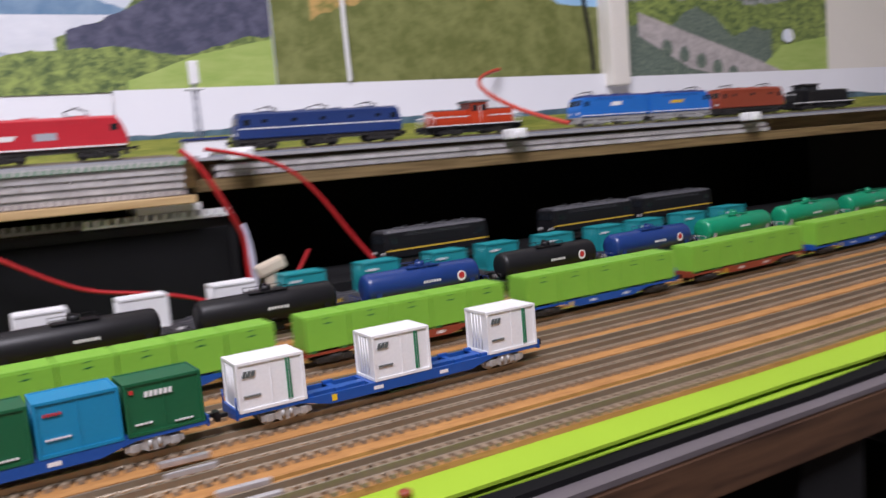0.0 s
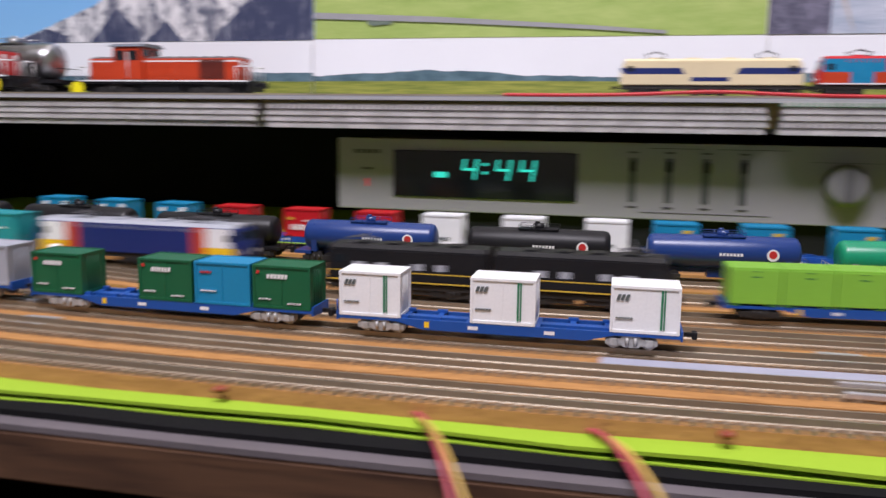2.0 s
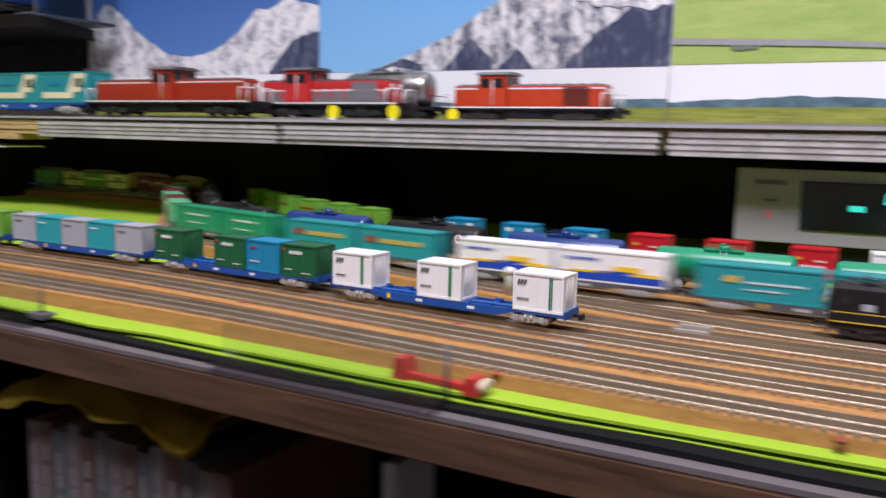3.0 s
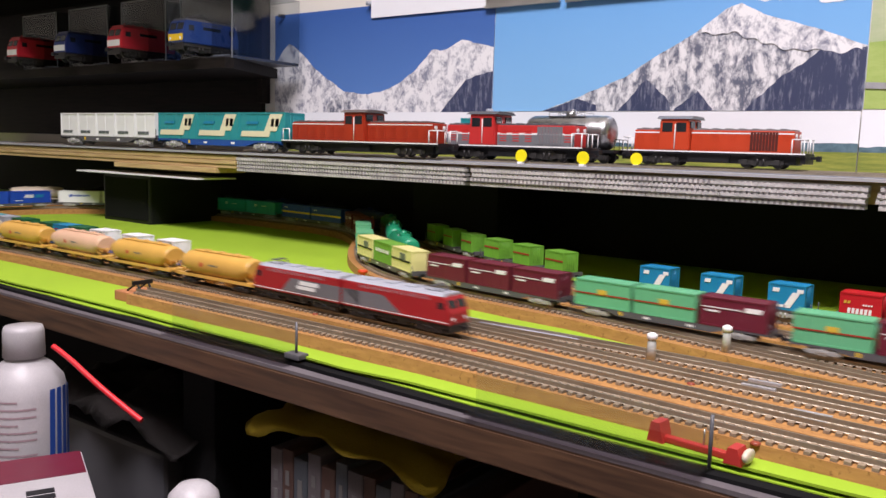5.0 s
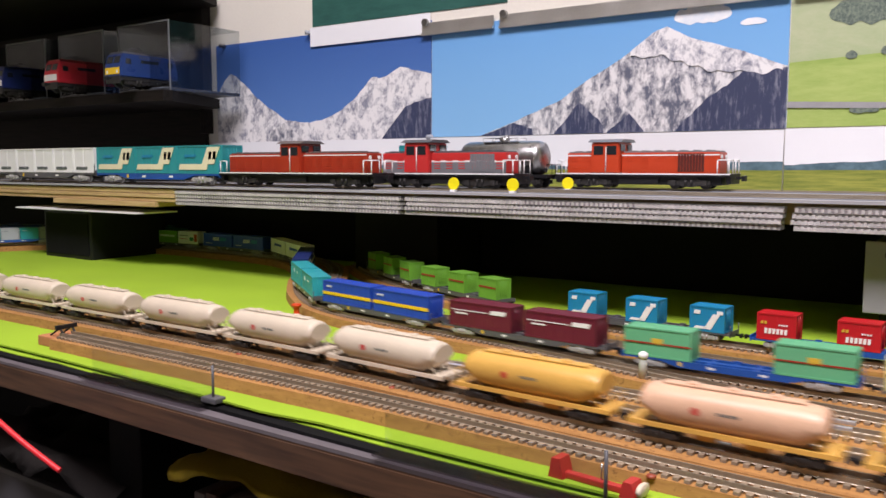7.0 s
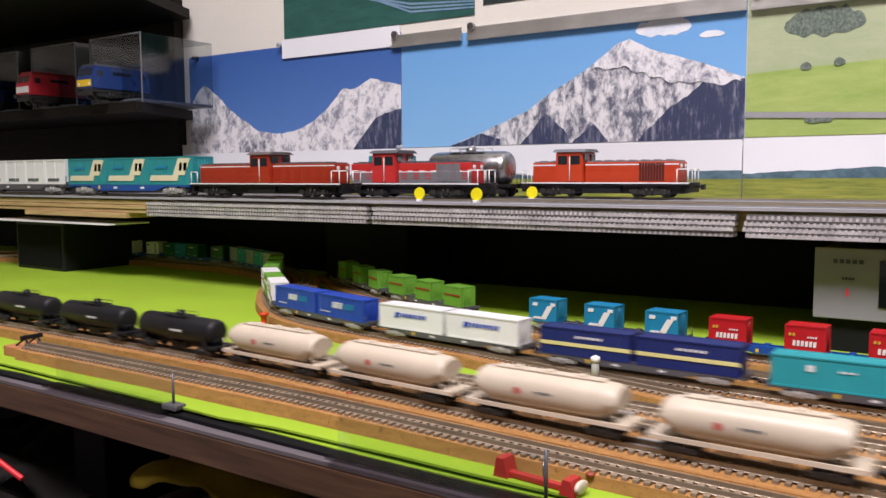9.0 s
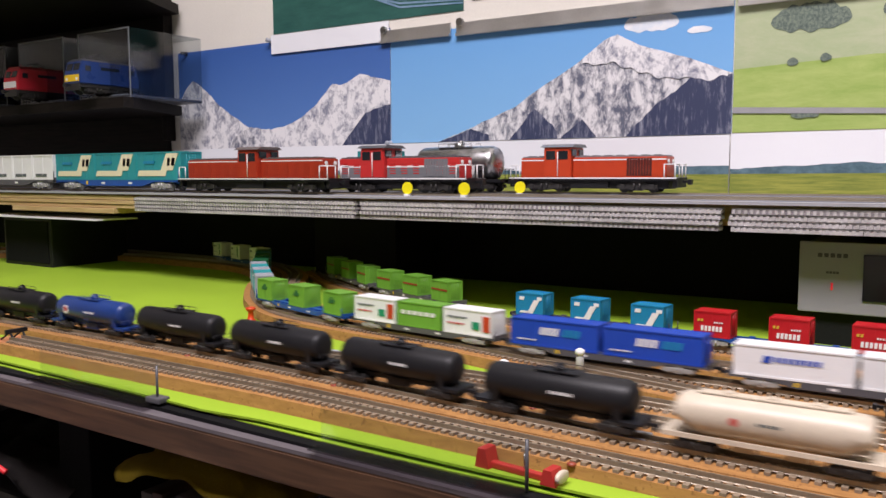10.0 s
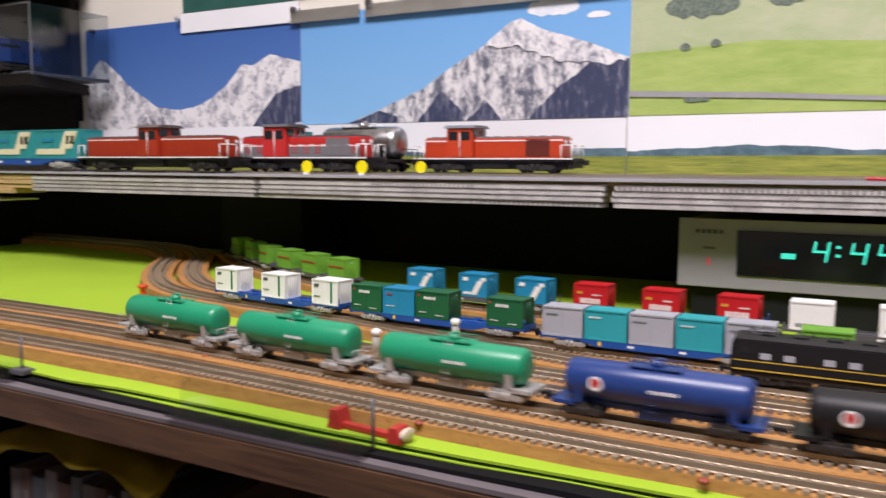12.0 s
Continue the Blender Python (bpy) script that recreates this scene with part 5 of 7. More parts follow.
def track_bundle(x0, x1, y0, z0, layers, label, seed):
    """Spare track lengths lying on one another: rails with sleepers showing their ends."""
    rnd = random.Random(seed)
    root = tagged(empty("track_bundle"), label, "track stack", "spare tracks along the shelf")
    for i in range(layers):
        z = z0 + i * 0.0043
        a, b, dy = x0 + rnd.uniform(0, 0.003), x1 - rnd.uniform(0.001, 0.004), rnd.uniform(-0.0012, 0.0012)
        for yy in (0.0025, 0.0095):
            bm = bmesh.new()
            box(bm, a, b, y0 + yy + dy, y0 + yy + 0.0012 + dy, z + 0.0027, z + 0.0042)
            part("spare_rail", bm, STEEL, root)
        verts, faces = [], []
        for q in range(int((b - a) / 0.0042)):
            u, n = a + 0.001 + 0.0042 * q, len(verts)
            for yy, zz in ((-0.0007, 0.0004), (0.0004, 0.0004), (0.0004, 0.0034), (-0.0007, 0.0034)):
                verts += [(u, y0 + dy + yy, z + zz), (u + 0.0021, y0 + dy + yy, z + zz)]
            faces += [(n + 1, n, n + 6, n + 7), (n, n + 1, n + 3, n + 2), (n + 7, n + 6, n + 4, n + 5), (n, n + 2, n + 4, n + 6), (n + 1, n + 7, n + 5, n + 3)]
        me = bpy.data.meshes.new("sleeper_end")
        me.from_pydata(verts, [], faces)
        tagged(shared("sleeper_end", me, BUNDLE[0], root, "pale sleeper ends in a row"), kind="stuff")
        # the moulded base, cut into its track lengths
        cut = [a] + sorted(a + (b - a) * (rnd.uniform(0.25, 0.4) + 0.34 * q) for q in range(2)) + [b]
        for p, q in zip(cut, cut[1:]):
            bm = bmesh.new()
            tilt = rnd.uniform(-0.0004, 0.0004)
            vs = box(bm, p + 0.0003, q - 0.0003, y0 + dy + tilt, y0 + 0.0125 + dy, z + 0.0001, z + 0.0026)
            part("spare_track_base", bm, BUNDLE[2] if i == layers - 1 and seed == 3 else BUNDLE[0] if rnd.random() < 0.75 else BUNDLE[1], root)
    return root


for i, (x0, x1) in enumerate(((-0.73, -0.392), (-0.39, -0.048), (-0.046, 0.294), (0.297, 0.606))):
    track_bundle(x0, x1, -0.0275, 0.0805, 4 if i < 3 else 5, "stack of spare grey track lengths along the shelf edge", i)
track_bundle(0.625, 1.12, -0.0015, 0.0886, 2, "thin stack of spare track on the plywood shelf", 9)
slab("pine_batten", 0.42, 0.607, -0.034, -0.0125, 0.0755, 0.0802, PINE, "short pine batten below the stacked tracks", 0.0006, "batten", "")

# tracks on which the shelf's models stand
for y, x0, x1 in ((-0.006, -1.3, 0.6), (0.034, -1.2, 0.61), (0.128, -0.9, 0.61), (0.03, 0.63, 1.7)):
    root = tagged(empty("display_track"), "model railway track on the grey shelf roadway", "railway track", "display tracks", "structure")
    for o in (-0.0045, 0.0045):
        bm = bmesh.new()
        box(bm, x0, x1, y + o - 0.0004, y + o + 0.0004, TOP + 0.0007, TOP + 0.0022)
        part("rail", bm, RAIL, root)
    bm = bmesh.new()
    box(bm, x0, x1, y - 0.0085, y + 0.0085, TOP - 0.0018, TOP + 0.0008)
    part("track_base", bm, SLATE, root)
ZS = TOP + 0.0022


def stand_at(ob, x, y, z=ZS, turn=0.0):
    ob.matrix_basis = Matrix.Translation((x, y, z)) @ Matrix.Rotation(radians(turn), 4, "Z")
    return ob


# the models on the shelf, from right to left
stand_at(hood_diesel("black steam-era tender locomotive model", BLACK, None, BLACK, 13.2, -2.6, k=N, handrail=BLACK), 1.225, 0.03)
stand_at(electric_loco("brick red four-axle electric locomotive", BRICK, BRICK, None, 12.9, slope=0.4, bog=2, windows=3), 1.125, 0.03)
EHBLUE = plastic("bright blue plastic", (0.02, 0.15, 0.52))
stand_at(electric_loco("bright blue double electric locomotive", EHBLUE, NAVY, (WHITEINK, 1.2, 1.3), 22.0, sections=2, slope=0.6, windows=0, bogie_material=SILVER, zones=[(WHITEINK, -6.2, -4.6, 2.3, 2.8, 0.3), (GOLDINK, 3.6, 5.8, 2.2, 2.6, 0.2)]), 1.0, 0.03)
stand_at(hood_diesel("small orange diesel shunter with a white stripe", ORANGE, WHITEINK, DGREY, 12.4, 0.6, k=N), 0.829, 0.03)
stand_at(electric_loco("dark blue electric locomotive with pale stripes", plastic("midnight blue plastic", (0.016, 0.04, 0.16)), plastic("blue roof", (0.02, 0.04, 0.12)), (WHITEINK, 2.02, 2.12), 18.2, slope=0.35, pans=(0.3, 0.0, -0.3), up=0.05), 0.708, 0.03)
CRIMSON = plastic("crimson plastic", (0.5, 0.02, 0.035))
stand_at(electric_loco("crimson electric locomotive with a silver lower band", CRIMSON, plastic("crimson roof", (0.42, 0.04, 0.05)), (WHITEINK, 1.08, 1.2), 19.8, slope=0.6, windows=0, bogie_material=DARKBOGIE, pans=(0.3, -0.38), up=0.3, zones=[(WHITEINK, -0.6, 0.9, 1.9, 2.3, 0.3), (GREY, 2.5, 4.2, 1.8, 2.4, 0), (PINK, -5.2, -3.6, 1.8, 2.4, 0)]), 0.511, -0.006)
ob = stand_at(electric_loco("red and blue electric locomotive with large white lettering", RED, RED, (WHITEINK, 1.08, 1.2), 19.0, slope=0.5, windows=0, pans=(0.16, -0.3), up=0.12, zones=[(SKY, -9.0, -3.6, 2.2, 3.4, 0), (ORANGE, -9.0, -6.6, 1.2, 2.2, 0), (SKY, -6.6, -4.6, 1.2, 2.2, 0), (ORANGE, -4.6, -3.0, 1.2, 2.2, 0)]), 0.383, -0.006)
words("lettering", "EF66", 2.7 * N, WHITEINK, Matrix.Translation((-1.9 * N, -1.46 * N, 1.42 * N)) @ Matrix.Rotation(math.pi / 2, 4, "X"), ob, "white letters")
stand_at(electric_loco("cream and dark blue electric locomotive", CREAM, CREAM, None, 17.6, slope=0.35, windows=0, pans=(0.3, -0.3), up=0.25, zones=[(NAVY, -8.3, -2.4, 2.15, 2.75, -0.4), (NAVY, 2.4, 8.3, 2.15, 2.75, 0.4), (NAVY, -1.8, 1.8, 1.45, 1.85, 0)]), 0.258, 0.012)
# the larger-scale models
stand_at(hood_diesel("large orange-red diesel with white stripe and grey cab roof", ORANGE, WHITEINK, plastic("mid grey plastic", (0.17, 0.175, 0.19)), 14.0, -2.7, lower=ORANGE, grille=(3.0, 5.0), band_z=(2.5, 2.6)), -0.2135, 0.128)
stand_at(hood_diesel("large grey diesel with red and white upper band", plastic("signal red plastic", (0.52, 0.03, 0.03)), WHITEINK, DGREY, 13.6, -2.2, lower=plastic("mid grey plastic", (0.17, 0.175, 0.19)), grille=(2.7, 4.9), grille_paint=plastic("mid grey plastic", (0.17, 0.175, 0.19))), -0.381, 0.034)
stand_at(hood_diesel("large orange-red centre-cab diesel with white handrails", plastic("deep orange red plastic", (0.36, 0.032, 0.012)), WHITEINK, plastic("brown grey roof", (0.11, 0.085, 0.08)), 17.8, -0.1, band_z=(2.56, 2.64)), -0.543, -0.006)
stand_at(tank_wagon(STEEL, BLACK, DARKBOGIE, "polished steel tank wagon on the display shelf", k=HO, length=9.0, r=1.35), -0.345, 0.084)
stand_at(container_wagon(JADE, [("tl", -4.0), ("tl", 4.0)], "green railed wagon half hidden behind the diesels", k=HO, length=12.0), -0.43, 0.128)
KINDS["jrt"] = (6.4, TEAL, "teal container with a cream angled flash", [("flash", plastic("pale cream ink", (0.75, 0.7, 0.5)), 0.04, 0.66, 0.14, 0.34, 0.03), ("flash", plastic("pale cream ink", (0.75, 0.7, 0.5)), 0.56, 0.82, 0.34, 0.94, 0.13), ("lettering", NAVY, 0.7, 0.76, 0.5, 0.78, 0.02), ("lettering", NAVY, 0.79, 0.86, 0.5, 0.78, 0.02), ("lettering", SKY, 0.16, 0.42, 0.58, 0.68, 0.02)])
stand_at(container_wagon(BLUE, [("jrt", -6.2), ("jrt", 0.25), ("jrt", 6.7)], "large blue flat wagon with three teal flashed containers", k=HO, length=19.0), -0.775, -0.006)
stand_at(container_wagon(DGREY, [("wht", -7.6), ("wht", -3.8), ("wht", 0), ("wht", 3.8), ("wht", 7.6)], "large flat wagon with white containers in the shade", k=HO, length=19.0), -1.018, -0.006)


def yellow_marker(x, y):
    root = tagged(empty("yellow_marker", Matrix.Translation((x, y, TOP))), "small round yellow marker standing on the shelf", "marker", "yellow markers")
    bm = bmesh.new()
    rod(bm, (0, -0.0006, 0.0075), (0, 0.0006, 0.0075), 0.0058, seg=24)
    part("disc", bm, plastic("bright yellow", (0.85, 0.75, 0.01), 0.5), root)
    bm = bmesh.new()
    box(bm, -0.0025, 0.0025, -0.003, 0.003, 0.0, 0.0022, 0.0004)
    part("foot", bm, WHITE, root)


for x, y in ((-0.341, -0.016), (-0.275, -0.022), (-0.262, 0.06)):
    yellow_marker(x, y)


def light_mast(x, y, z, h):
    root = tagged(empty("signal_mast", Matrix.Translation((x, y, z))), "white lattice signal mast on a small base", "signal mast")
    bm = bmesh.new()
    for a in (-0.0018, 0.0018):
        for b in (-0.0018, 0.0018):
            rod(bm, (a, b, 0), (a * 0.6, b * 0.6, h), 0.0005, seg=5)
    for i in range(9):
        zz = h * (i + 0.5) / 9
        rod(bm, (-0.0018, -0.0018, zz), (0.0018, -0.0018, zz + h / 18), 0.0003, seg=4)
        rod(bm, (0.0018, -0.0018, zz), (-0.0018, -0.0018, zz + h / 18), 0.0003, seg=4)
    part("mast", bm, GREY, root)
    bm = bmesh.new()
    box(bm, -0.0032, 0.0032, -0.004, -0.001, h * 0.78, h * 1.02, 0.0008)
    box(bm, -0.0055, 0.0055, -0.004, 0.004, h * 0.72, h * 0.74, 0.0003)
    part("signal_head", bm, WHITE, root)
    bm = bmesh.new()
    box(bm, -0.011, 0.017, -0.006, 0.008, 0.0, 0.012, 0.0008)
    part("relay_box", bm, WHITE, root)
    bm = bmesh.new()
    box(bm, -0.012, 0.018, -0.007, 0.009, 0.012, 0.0135, 0.0004)
    part("box_lid", bm, NAVY, root)


light_mast(0.627, 0.035, TOP - 0.001, 0.062)

# ---- the wall above the shelf ----


def ridge(pts, amp, seed, n=90):
    out = []
    for i in range(n + 1):
        u = pts[0][0] + (pts[-1][0] - pts[0][0]) * i / n
        v = float(np.interp(u, [p[0] for p in pts], [p[1] for p in pts]))
        v += amp * (noise.noise(Vector((u * 9, seed, 0))) + 0.5 * noise.noise(Vector((u * 27, seed, 2))) + 0.25 * noise.noise(Vector((u * 70, seed, 5))))
        out.append((u, max(0.0, min(1.0, v))))
    return out


def picture_stuff(name, dark, light, stretch=(8, 1, 5), lo=0.4, hi=0.6, detail=8):
    """Printed colour that breaks up into light and dark."""
    if name in MATS:
        return MATS[name]
    m = bpy.data.materials.new(name)
    m.use_nodes = True
    n, l = links(m)
    tc, mp, t, r = n.new("ShaderNodeTexCoord"), n.new("ShaderNodeMapping"), n.new("ShaderNodeTexNoise"), n.new("ShaderNodeValToRGB")
    mp.inputs["Scale"].default_value = stretch
    t.inputs["Scale"].default_value, t.inputs["Detail"].default_value, t.inputs["Distortion"].default_value = 7, detail + 2, 0.25
    t.inputs["Roughness"].default_value = 0.72
    r.color_ramp.elements[0].position, r.color_ramp.elements[1].position = lo, hi
    r.color_ramp.elements[0].color, r.color_ramp.elements[1].color = (*dark, 1), (*light, 1)
    l.new(tc.outputs["Object"], mp.inputs[0])
    l.new(mp.outputs[0], t.inputs["Vector"])
    l.new(t.outputs["Fac"], r.inputs[0])
    l.new(r.outputs[0], n["Principled BSDF"].inputs["Base Color"])
    n["Principled BSDF"].inputs["Roughness"].default_value = 0.5
    MATS[name] = m
    return m


def fade(name, low, high, z0, z1):
    """Printed sky: one colour into another with height."""
    m = bpy.data.materials.new(name)
    m.use_nodes = True
    n, l = links(m)
    tc, sx, mr, mx = n.new("ShaderNodeTexCoord"), n.new("ShaderNodeSeparateXYZ"), n.new("ShaderNodeMapRange"), n.new("ShaderNodeMix")
    mx.data_type = "RGBA"
    mr.inputs[1].default_value, mr.inputs[2].default_value = z0, z1
    mx.inputs[6].default_value, mx.inputs[7].default_value = (*low, 1), (*high, 1)
    l.new(tc.outputs["Object"], sx.inputs[0])
    l.new(sx.outputs[2], mr.inputs[0])
    l.new(mr.outputs[0], mx.inputs[0])
    l.new(mx.outputs[2], n["Principled BSDF"].inputs["Base Color"])
    n["Principled BSDF"].inputs["Roughness"].default_value = 0.4
    return m


def poster(x0, x1, z0, z1, ground, layers, label, y=WALL - 0.0012, name="poster"):
    """A printed sheet on the wall; each layer is an inked area: (outline of its upper edge, lower edge, ink)."""
    root = tagged(empty(name), label, name)
    bm = bmesh.new()
    box(bm, x0, x1, y, y + 0.001, z0, z1)
    part("sheet", bm, ground, root)
    for i, (top, low, ink) in enumerate(layers):
        bm = bmesh.new()
        yy = y - 0.0002 * (i + 1)
        up = [bm.verts.new((x0 + u * (x1 - x0), yy, z0 + v * (z1 - z0))) for u, v in top]
        if callable(low):
            dn = [bm.verts.new((x0 + u * (x1 - x0), yy, z0 + low(u) * (z1 - z0))) for u, v in top]
        else:
            dn = [bm.verts.new((x0 + u * (x1 - x0), yy, z0 + (low if low < v else v - 0.002) * (z1 - z0))) for u, v in top]
        for a, b, c, d in zip(up, up[1:], dn[1:], dn):
            bm.faces.new((a, d, c, b))
        part("printed_area", bm, ink, root)
    return root


def blob(cu, cv, ru, rv, seed, n=40):
    """The upper edge of a rounded printed spot, and its lower edge."""
    top = []
    for i in range(n + 1):
        u = cu - ru + 2 * ru * i / n
        e = math.sqrt(max(0, 1 - ((u - cu) / ru) ** 2))
        top.append((u, cv + rv * e * (1 + 0.4 * noise.noise(Vector((u * 60, seed, 0)))) + 0.001))
    return top, (lambda u: cv - rv * 0.6 * math.sqrt(max(0, 1 - min(1, ((u - cu) / ru) ** 2))) * (1 + 0.4 * noise.noise(Vector((u * 45, seed, 7)))) - 0.001)


SNOW = picture_stuff("printed snow and rock", (0.11, 0.12, 0.17), (0.74, 0.73, 0.74), (13, 1, 7), 0.42, 0.58)
SNOWB = picture_stuff("printed snowfield", (0.20, 0.21, 0.28), (0.78, 0.77, 0.78), (12, 1, 9), 0.38, 0.54)
ROCK = picture_stuff("printed blue rock", (0.035, 0.045, 0.10), (0.30, 0.31, 0.38), (24, 1, 5), 0.5, 0.72)
MEADOW = picture_stuff("printed meadow", (0.28, 0.40, 0.09), (0.40, 0.50, 0.15), (3, 1, 12), 0.35, 0.65)
PALEMEADOW = picture_stuff("printed pale meadow", (0.36, 0.44, 0.24), (0.46, 0.50, 0.32), (3, 1, 8), 0.35, 0.65)
TREES = picture_stuff("printed trees", (0.07, 0.10, 0.09), (0.19, 0.24, 0.18), (60, 1, 60), 0.4, 0.6)
FOREST = picture_stuff("printed dusk forest", (0.045, 0.05, 0.09), (0.11, 0.11, 0.17), (14, 1, 16), 0.4, 0.62)
BUSH = picture_stuff("printed bushes", (0.06, 0.10, 0.035), (0.30, 0.38, 0.10), (22, 1, 26), 0.4, 0.6)
OLIVE = picture_stuff("printed olive hill", (0.13, 0.15, 0.04), (0.22, 0.24, 0.08), (8, 1, 8), 0.4, 0.6)
TAWNY = picture_stuff("printed tawny grass", (0.20, 0.20, 0.05), (0.52, 0.34, 0.12), (12, 1, 14), 0.42, 0.58)
HAZE = picture_stuff("printed blue hills", (0.10, 0.20, 0.33), (0.22, 0.33, 0.45), (5, 1, 5), 0.35, 0.65)
WATER = picture_stuff("printed water", (0.28, 0.34, 0.44), (0.50, 0.54, 0.62), (3, 1, 14), 0.35, 0.65)
PALEWATER = picture_stuff("printed pale lake", (0.6, 0.63, 0.68), (0.72, 0.74, 0.78), (3, 1, 9), 0.35, 0.65)
PURPLE = picture_stuff("printed purple cliff", (0.07, 0.07, 0.11), (0.19, 0.18, 0.25), (10, 1, 14), 0.4, 0.62)
STONE = picture_stuff("printed stone", (0.34, 0.31, 0.30), (0.5, 0.46, 0.45), (20, 1, 20), 0.4, 0.6)
TOWN = picture_stuff("printed town", (0.10, 0.14, 0.10), (0.46, 0.46, 0.48), (26, 1, 34), 0.45, 0.62)
CLOUD = picture_stuff("printed cloud", (0.6, 0.68, 0.78), (0.8, 0.81, 0.83), (6, 1, 8), 0.35, 0.6)

pl = poster(-0.919, -0.520, 0.158, 0.306, fade("printed deep sky", (0.10, 0.22, 0.52), (0.045, 0.12, 0.38), 0.16, 0.3),
            [(ridge([(0.0, 0.50), (0.04, 0.62), (0.08, 0.70), (0.13, 0.65), (0.19, 0.52), (0.24, 0.40), (0.3, 0.31), (0.37, 0.22), (0.46, 0.19), (0.55, 0.22), (0.62, 0.28), (0.69, 0.40), (0.76, 0.56), (0.82, 0.57), (0.88, 0.64), (0.93, 0.60), (1.0, 0.56)], 0.025, 1), 0.0, SNOWB),
             (ridge([(0.28, 0.12), (0.36, 0.2), (0.44, 0.05)], 0.02, 2), 0.0, SNOW), (ridge([(0.8, 0.02), (0.9, 0.3), (1.0, 0.36)], 0.02, 3), 0.0, ROCK)], "poster of two snowy peaks below a deep blue sky")
poster(-0.519, -0.1, 0.162, 0.296, fade("printed mid sky", (0.24, 0.50, 0.80), (0.14, 0.36, 0.70), 0.16, 0.3),
       [(*blob(0.80, 0.86, 0.07, 0.09, 3), CLOUD), (*blob(0.92, 0.78, 0.03, 0.03, 8), CLOUD),
        (ridge([(0.17, 0.0), (0.3, 0.14), (0.42, 0.28), (0.52, 0.46), (0.6, 0.60), (0.68, 0.76), (0.715, 0.80), (0.76, 0.71), (0.86, 0.61), (0.95, 0.50), (1.0, 0.45)], 0.012, 5), 0.0, SNOW),
        (ridge([(0.17, 0.0), (0.28, 0.10), (0.34, 0.05)], 0.02, 6), 0.0, ROCK), (ridge([(0.4, 0.0), (0.48, 0.24), (0.55, 0.05)], 0.05, 7), 0.0, ROCK),
        (ridge([(0.56, 0.0), (0.62, 0.16), (0.66, 0.02)], 0.05, 12), 0.0, ROCK), (ridge([(0.74, 0.0), (0.82, 0.26), (0.9, 0.42), (1.0, 0.44)], 0.04, 8), 0.0, ROCK),
        (ridge([(0.62, 0.64), (0.68, 0.77), (0.715, 0.81), (0.77, 0.71), (0.88, 0.60), (0.99, 0.46)], 0.01, 5), lambda u: float(np.interp(u, [0.62, 0.7, 0.85, 1.0], [0.62, 0.60, 0.46, 0.42])) + 0.08 * noise.noise(Vector((u * 25, 3, 3))) - 0.02, SNOWB)],
       "poster of a snow-capped mountain under a blue sky")
poster(-0.099, 0.317, 0.163, 0.31, PALEMEADOW,
       [([(0, 0.42), (0.3, 0.46), (0.6, 0.40), (1, 0.44)], 0.0, MEADOW), (*blob(0.165, 0.70, 0.085, 0.11, 2), TREES), (*blob(0.35, 0.72, 0.04, 0.09, 4), TREES), (*blob(0.62, 0.78, 0.05, 0.08, 5), TREES), (*blob(0.13, 0.44, 0.012, 0.03, 6), TREES), (*blob(0.2, 0.455, 0.012, 0.03, 7), TREES),
        (*blob(0.16, 0.10, 0.03, 0.03, 8), TREES), ([(0, 0.17), (0.3, 0.13), (0.62, 0.07), (0.8, 0.03)], lambda u: float(np.interp(u, [0, 0.3, 0.62, 0.8], [0.13, 0.095, 0.045, 0.01])), paint("printed grey rail line", (0.3, 0.3, 0.31), 0.6))],
       "poster of a green alpine meadow with a railway line")
poster(0.318, 0.733, 0.163, 0.31, fade("printed pale sky", (0.62, 0.66, 0.70), (0.55, 0.62, 0.70), 0.16, 0.31),
       [(ridge([(0.30, 0.85), (0.45, 0.8), (0.6, 0.58), (0.68, 0.48), (0.76, 0.42)], 0.02, 3), 0.34, HAZE), ([(0.1, 0.42), (0.5, 0.42), (0.72, 0.42)], 0.08, PALEWATER), (ridge([(0.0, 0.9), (0.12, 0.8), (0.2, 0.3), (0.3, 0.08)], 0.04, 4), 0.0, PURPLE),
        ([(0.12, 0.4), (0.2, 0.3), (0.34, 0.28), (0.5, 0.22)], 0.0, WATER), ([(0.085, 0.62), (0.105, 0.6), (0.165, 0.02)], lambda u: float(np.interp(u, [0.085, 0.105, 0.165], [0.5, 0.4, 0.0])), STONE),
        (ridge([(0.58, 0.3), (0.7, 0.42), (0.8, 0.72), (0.92, 0.86), (1.0, 0.9)], 0.02, 5), 0.2, BUSH), (ridge([(0.6, 0.3), (0.72, 0.46), (0.85, 0.62), (1.0, 0.6)], 0.04, 6), 0.14, FOREST),
        (ridge([(0.36, 0.10), (0.5, 0.20), (0.62, 0.26), (0.8, 0.2), (1.0, 0.3)], 0.03, 7), 0.0, BUSH), (ridge([(0.7, 0.06), (0.85, 0.2), (1.0, 0.28)], 0.01, 9), 0.0, MEADOW)],
       "poster of a lake valley with wooded slopes")
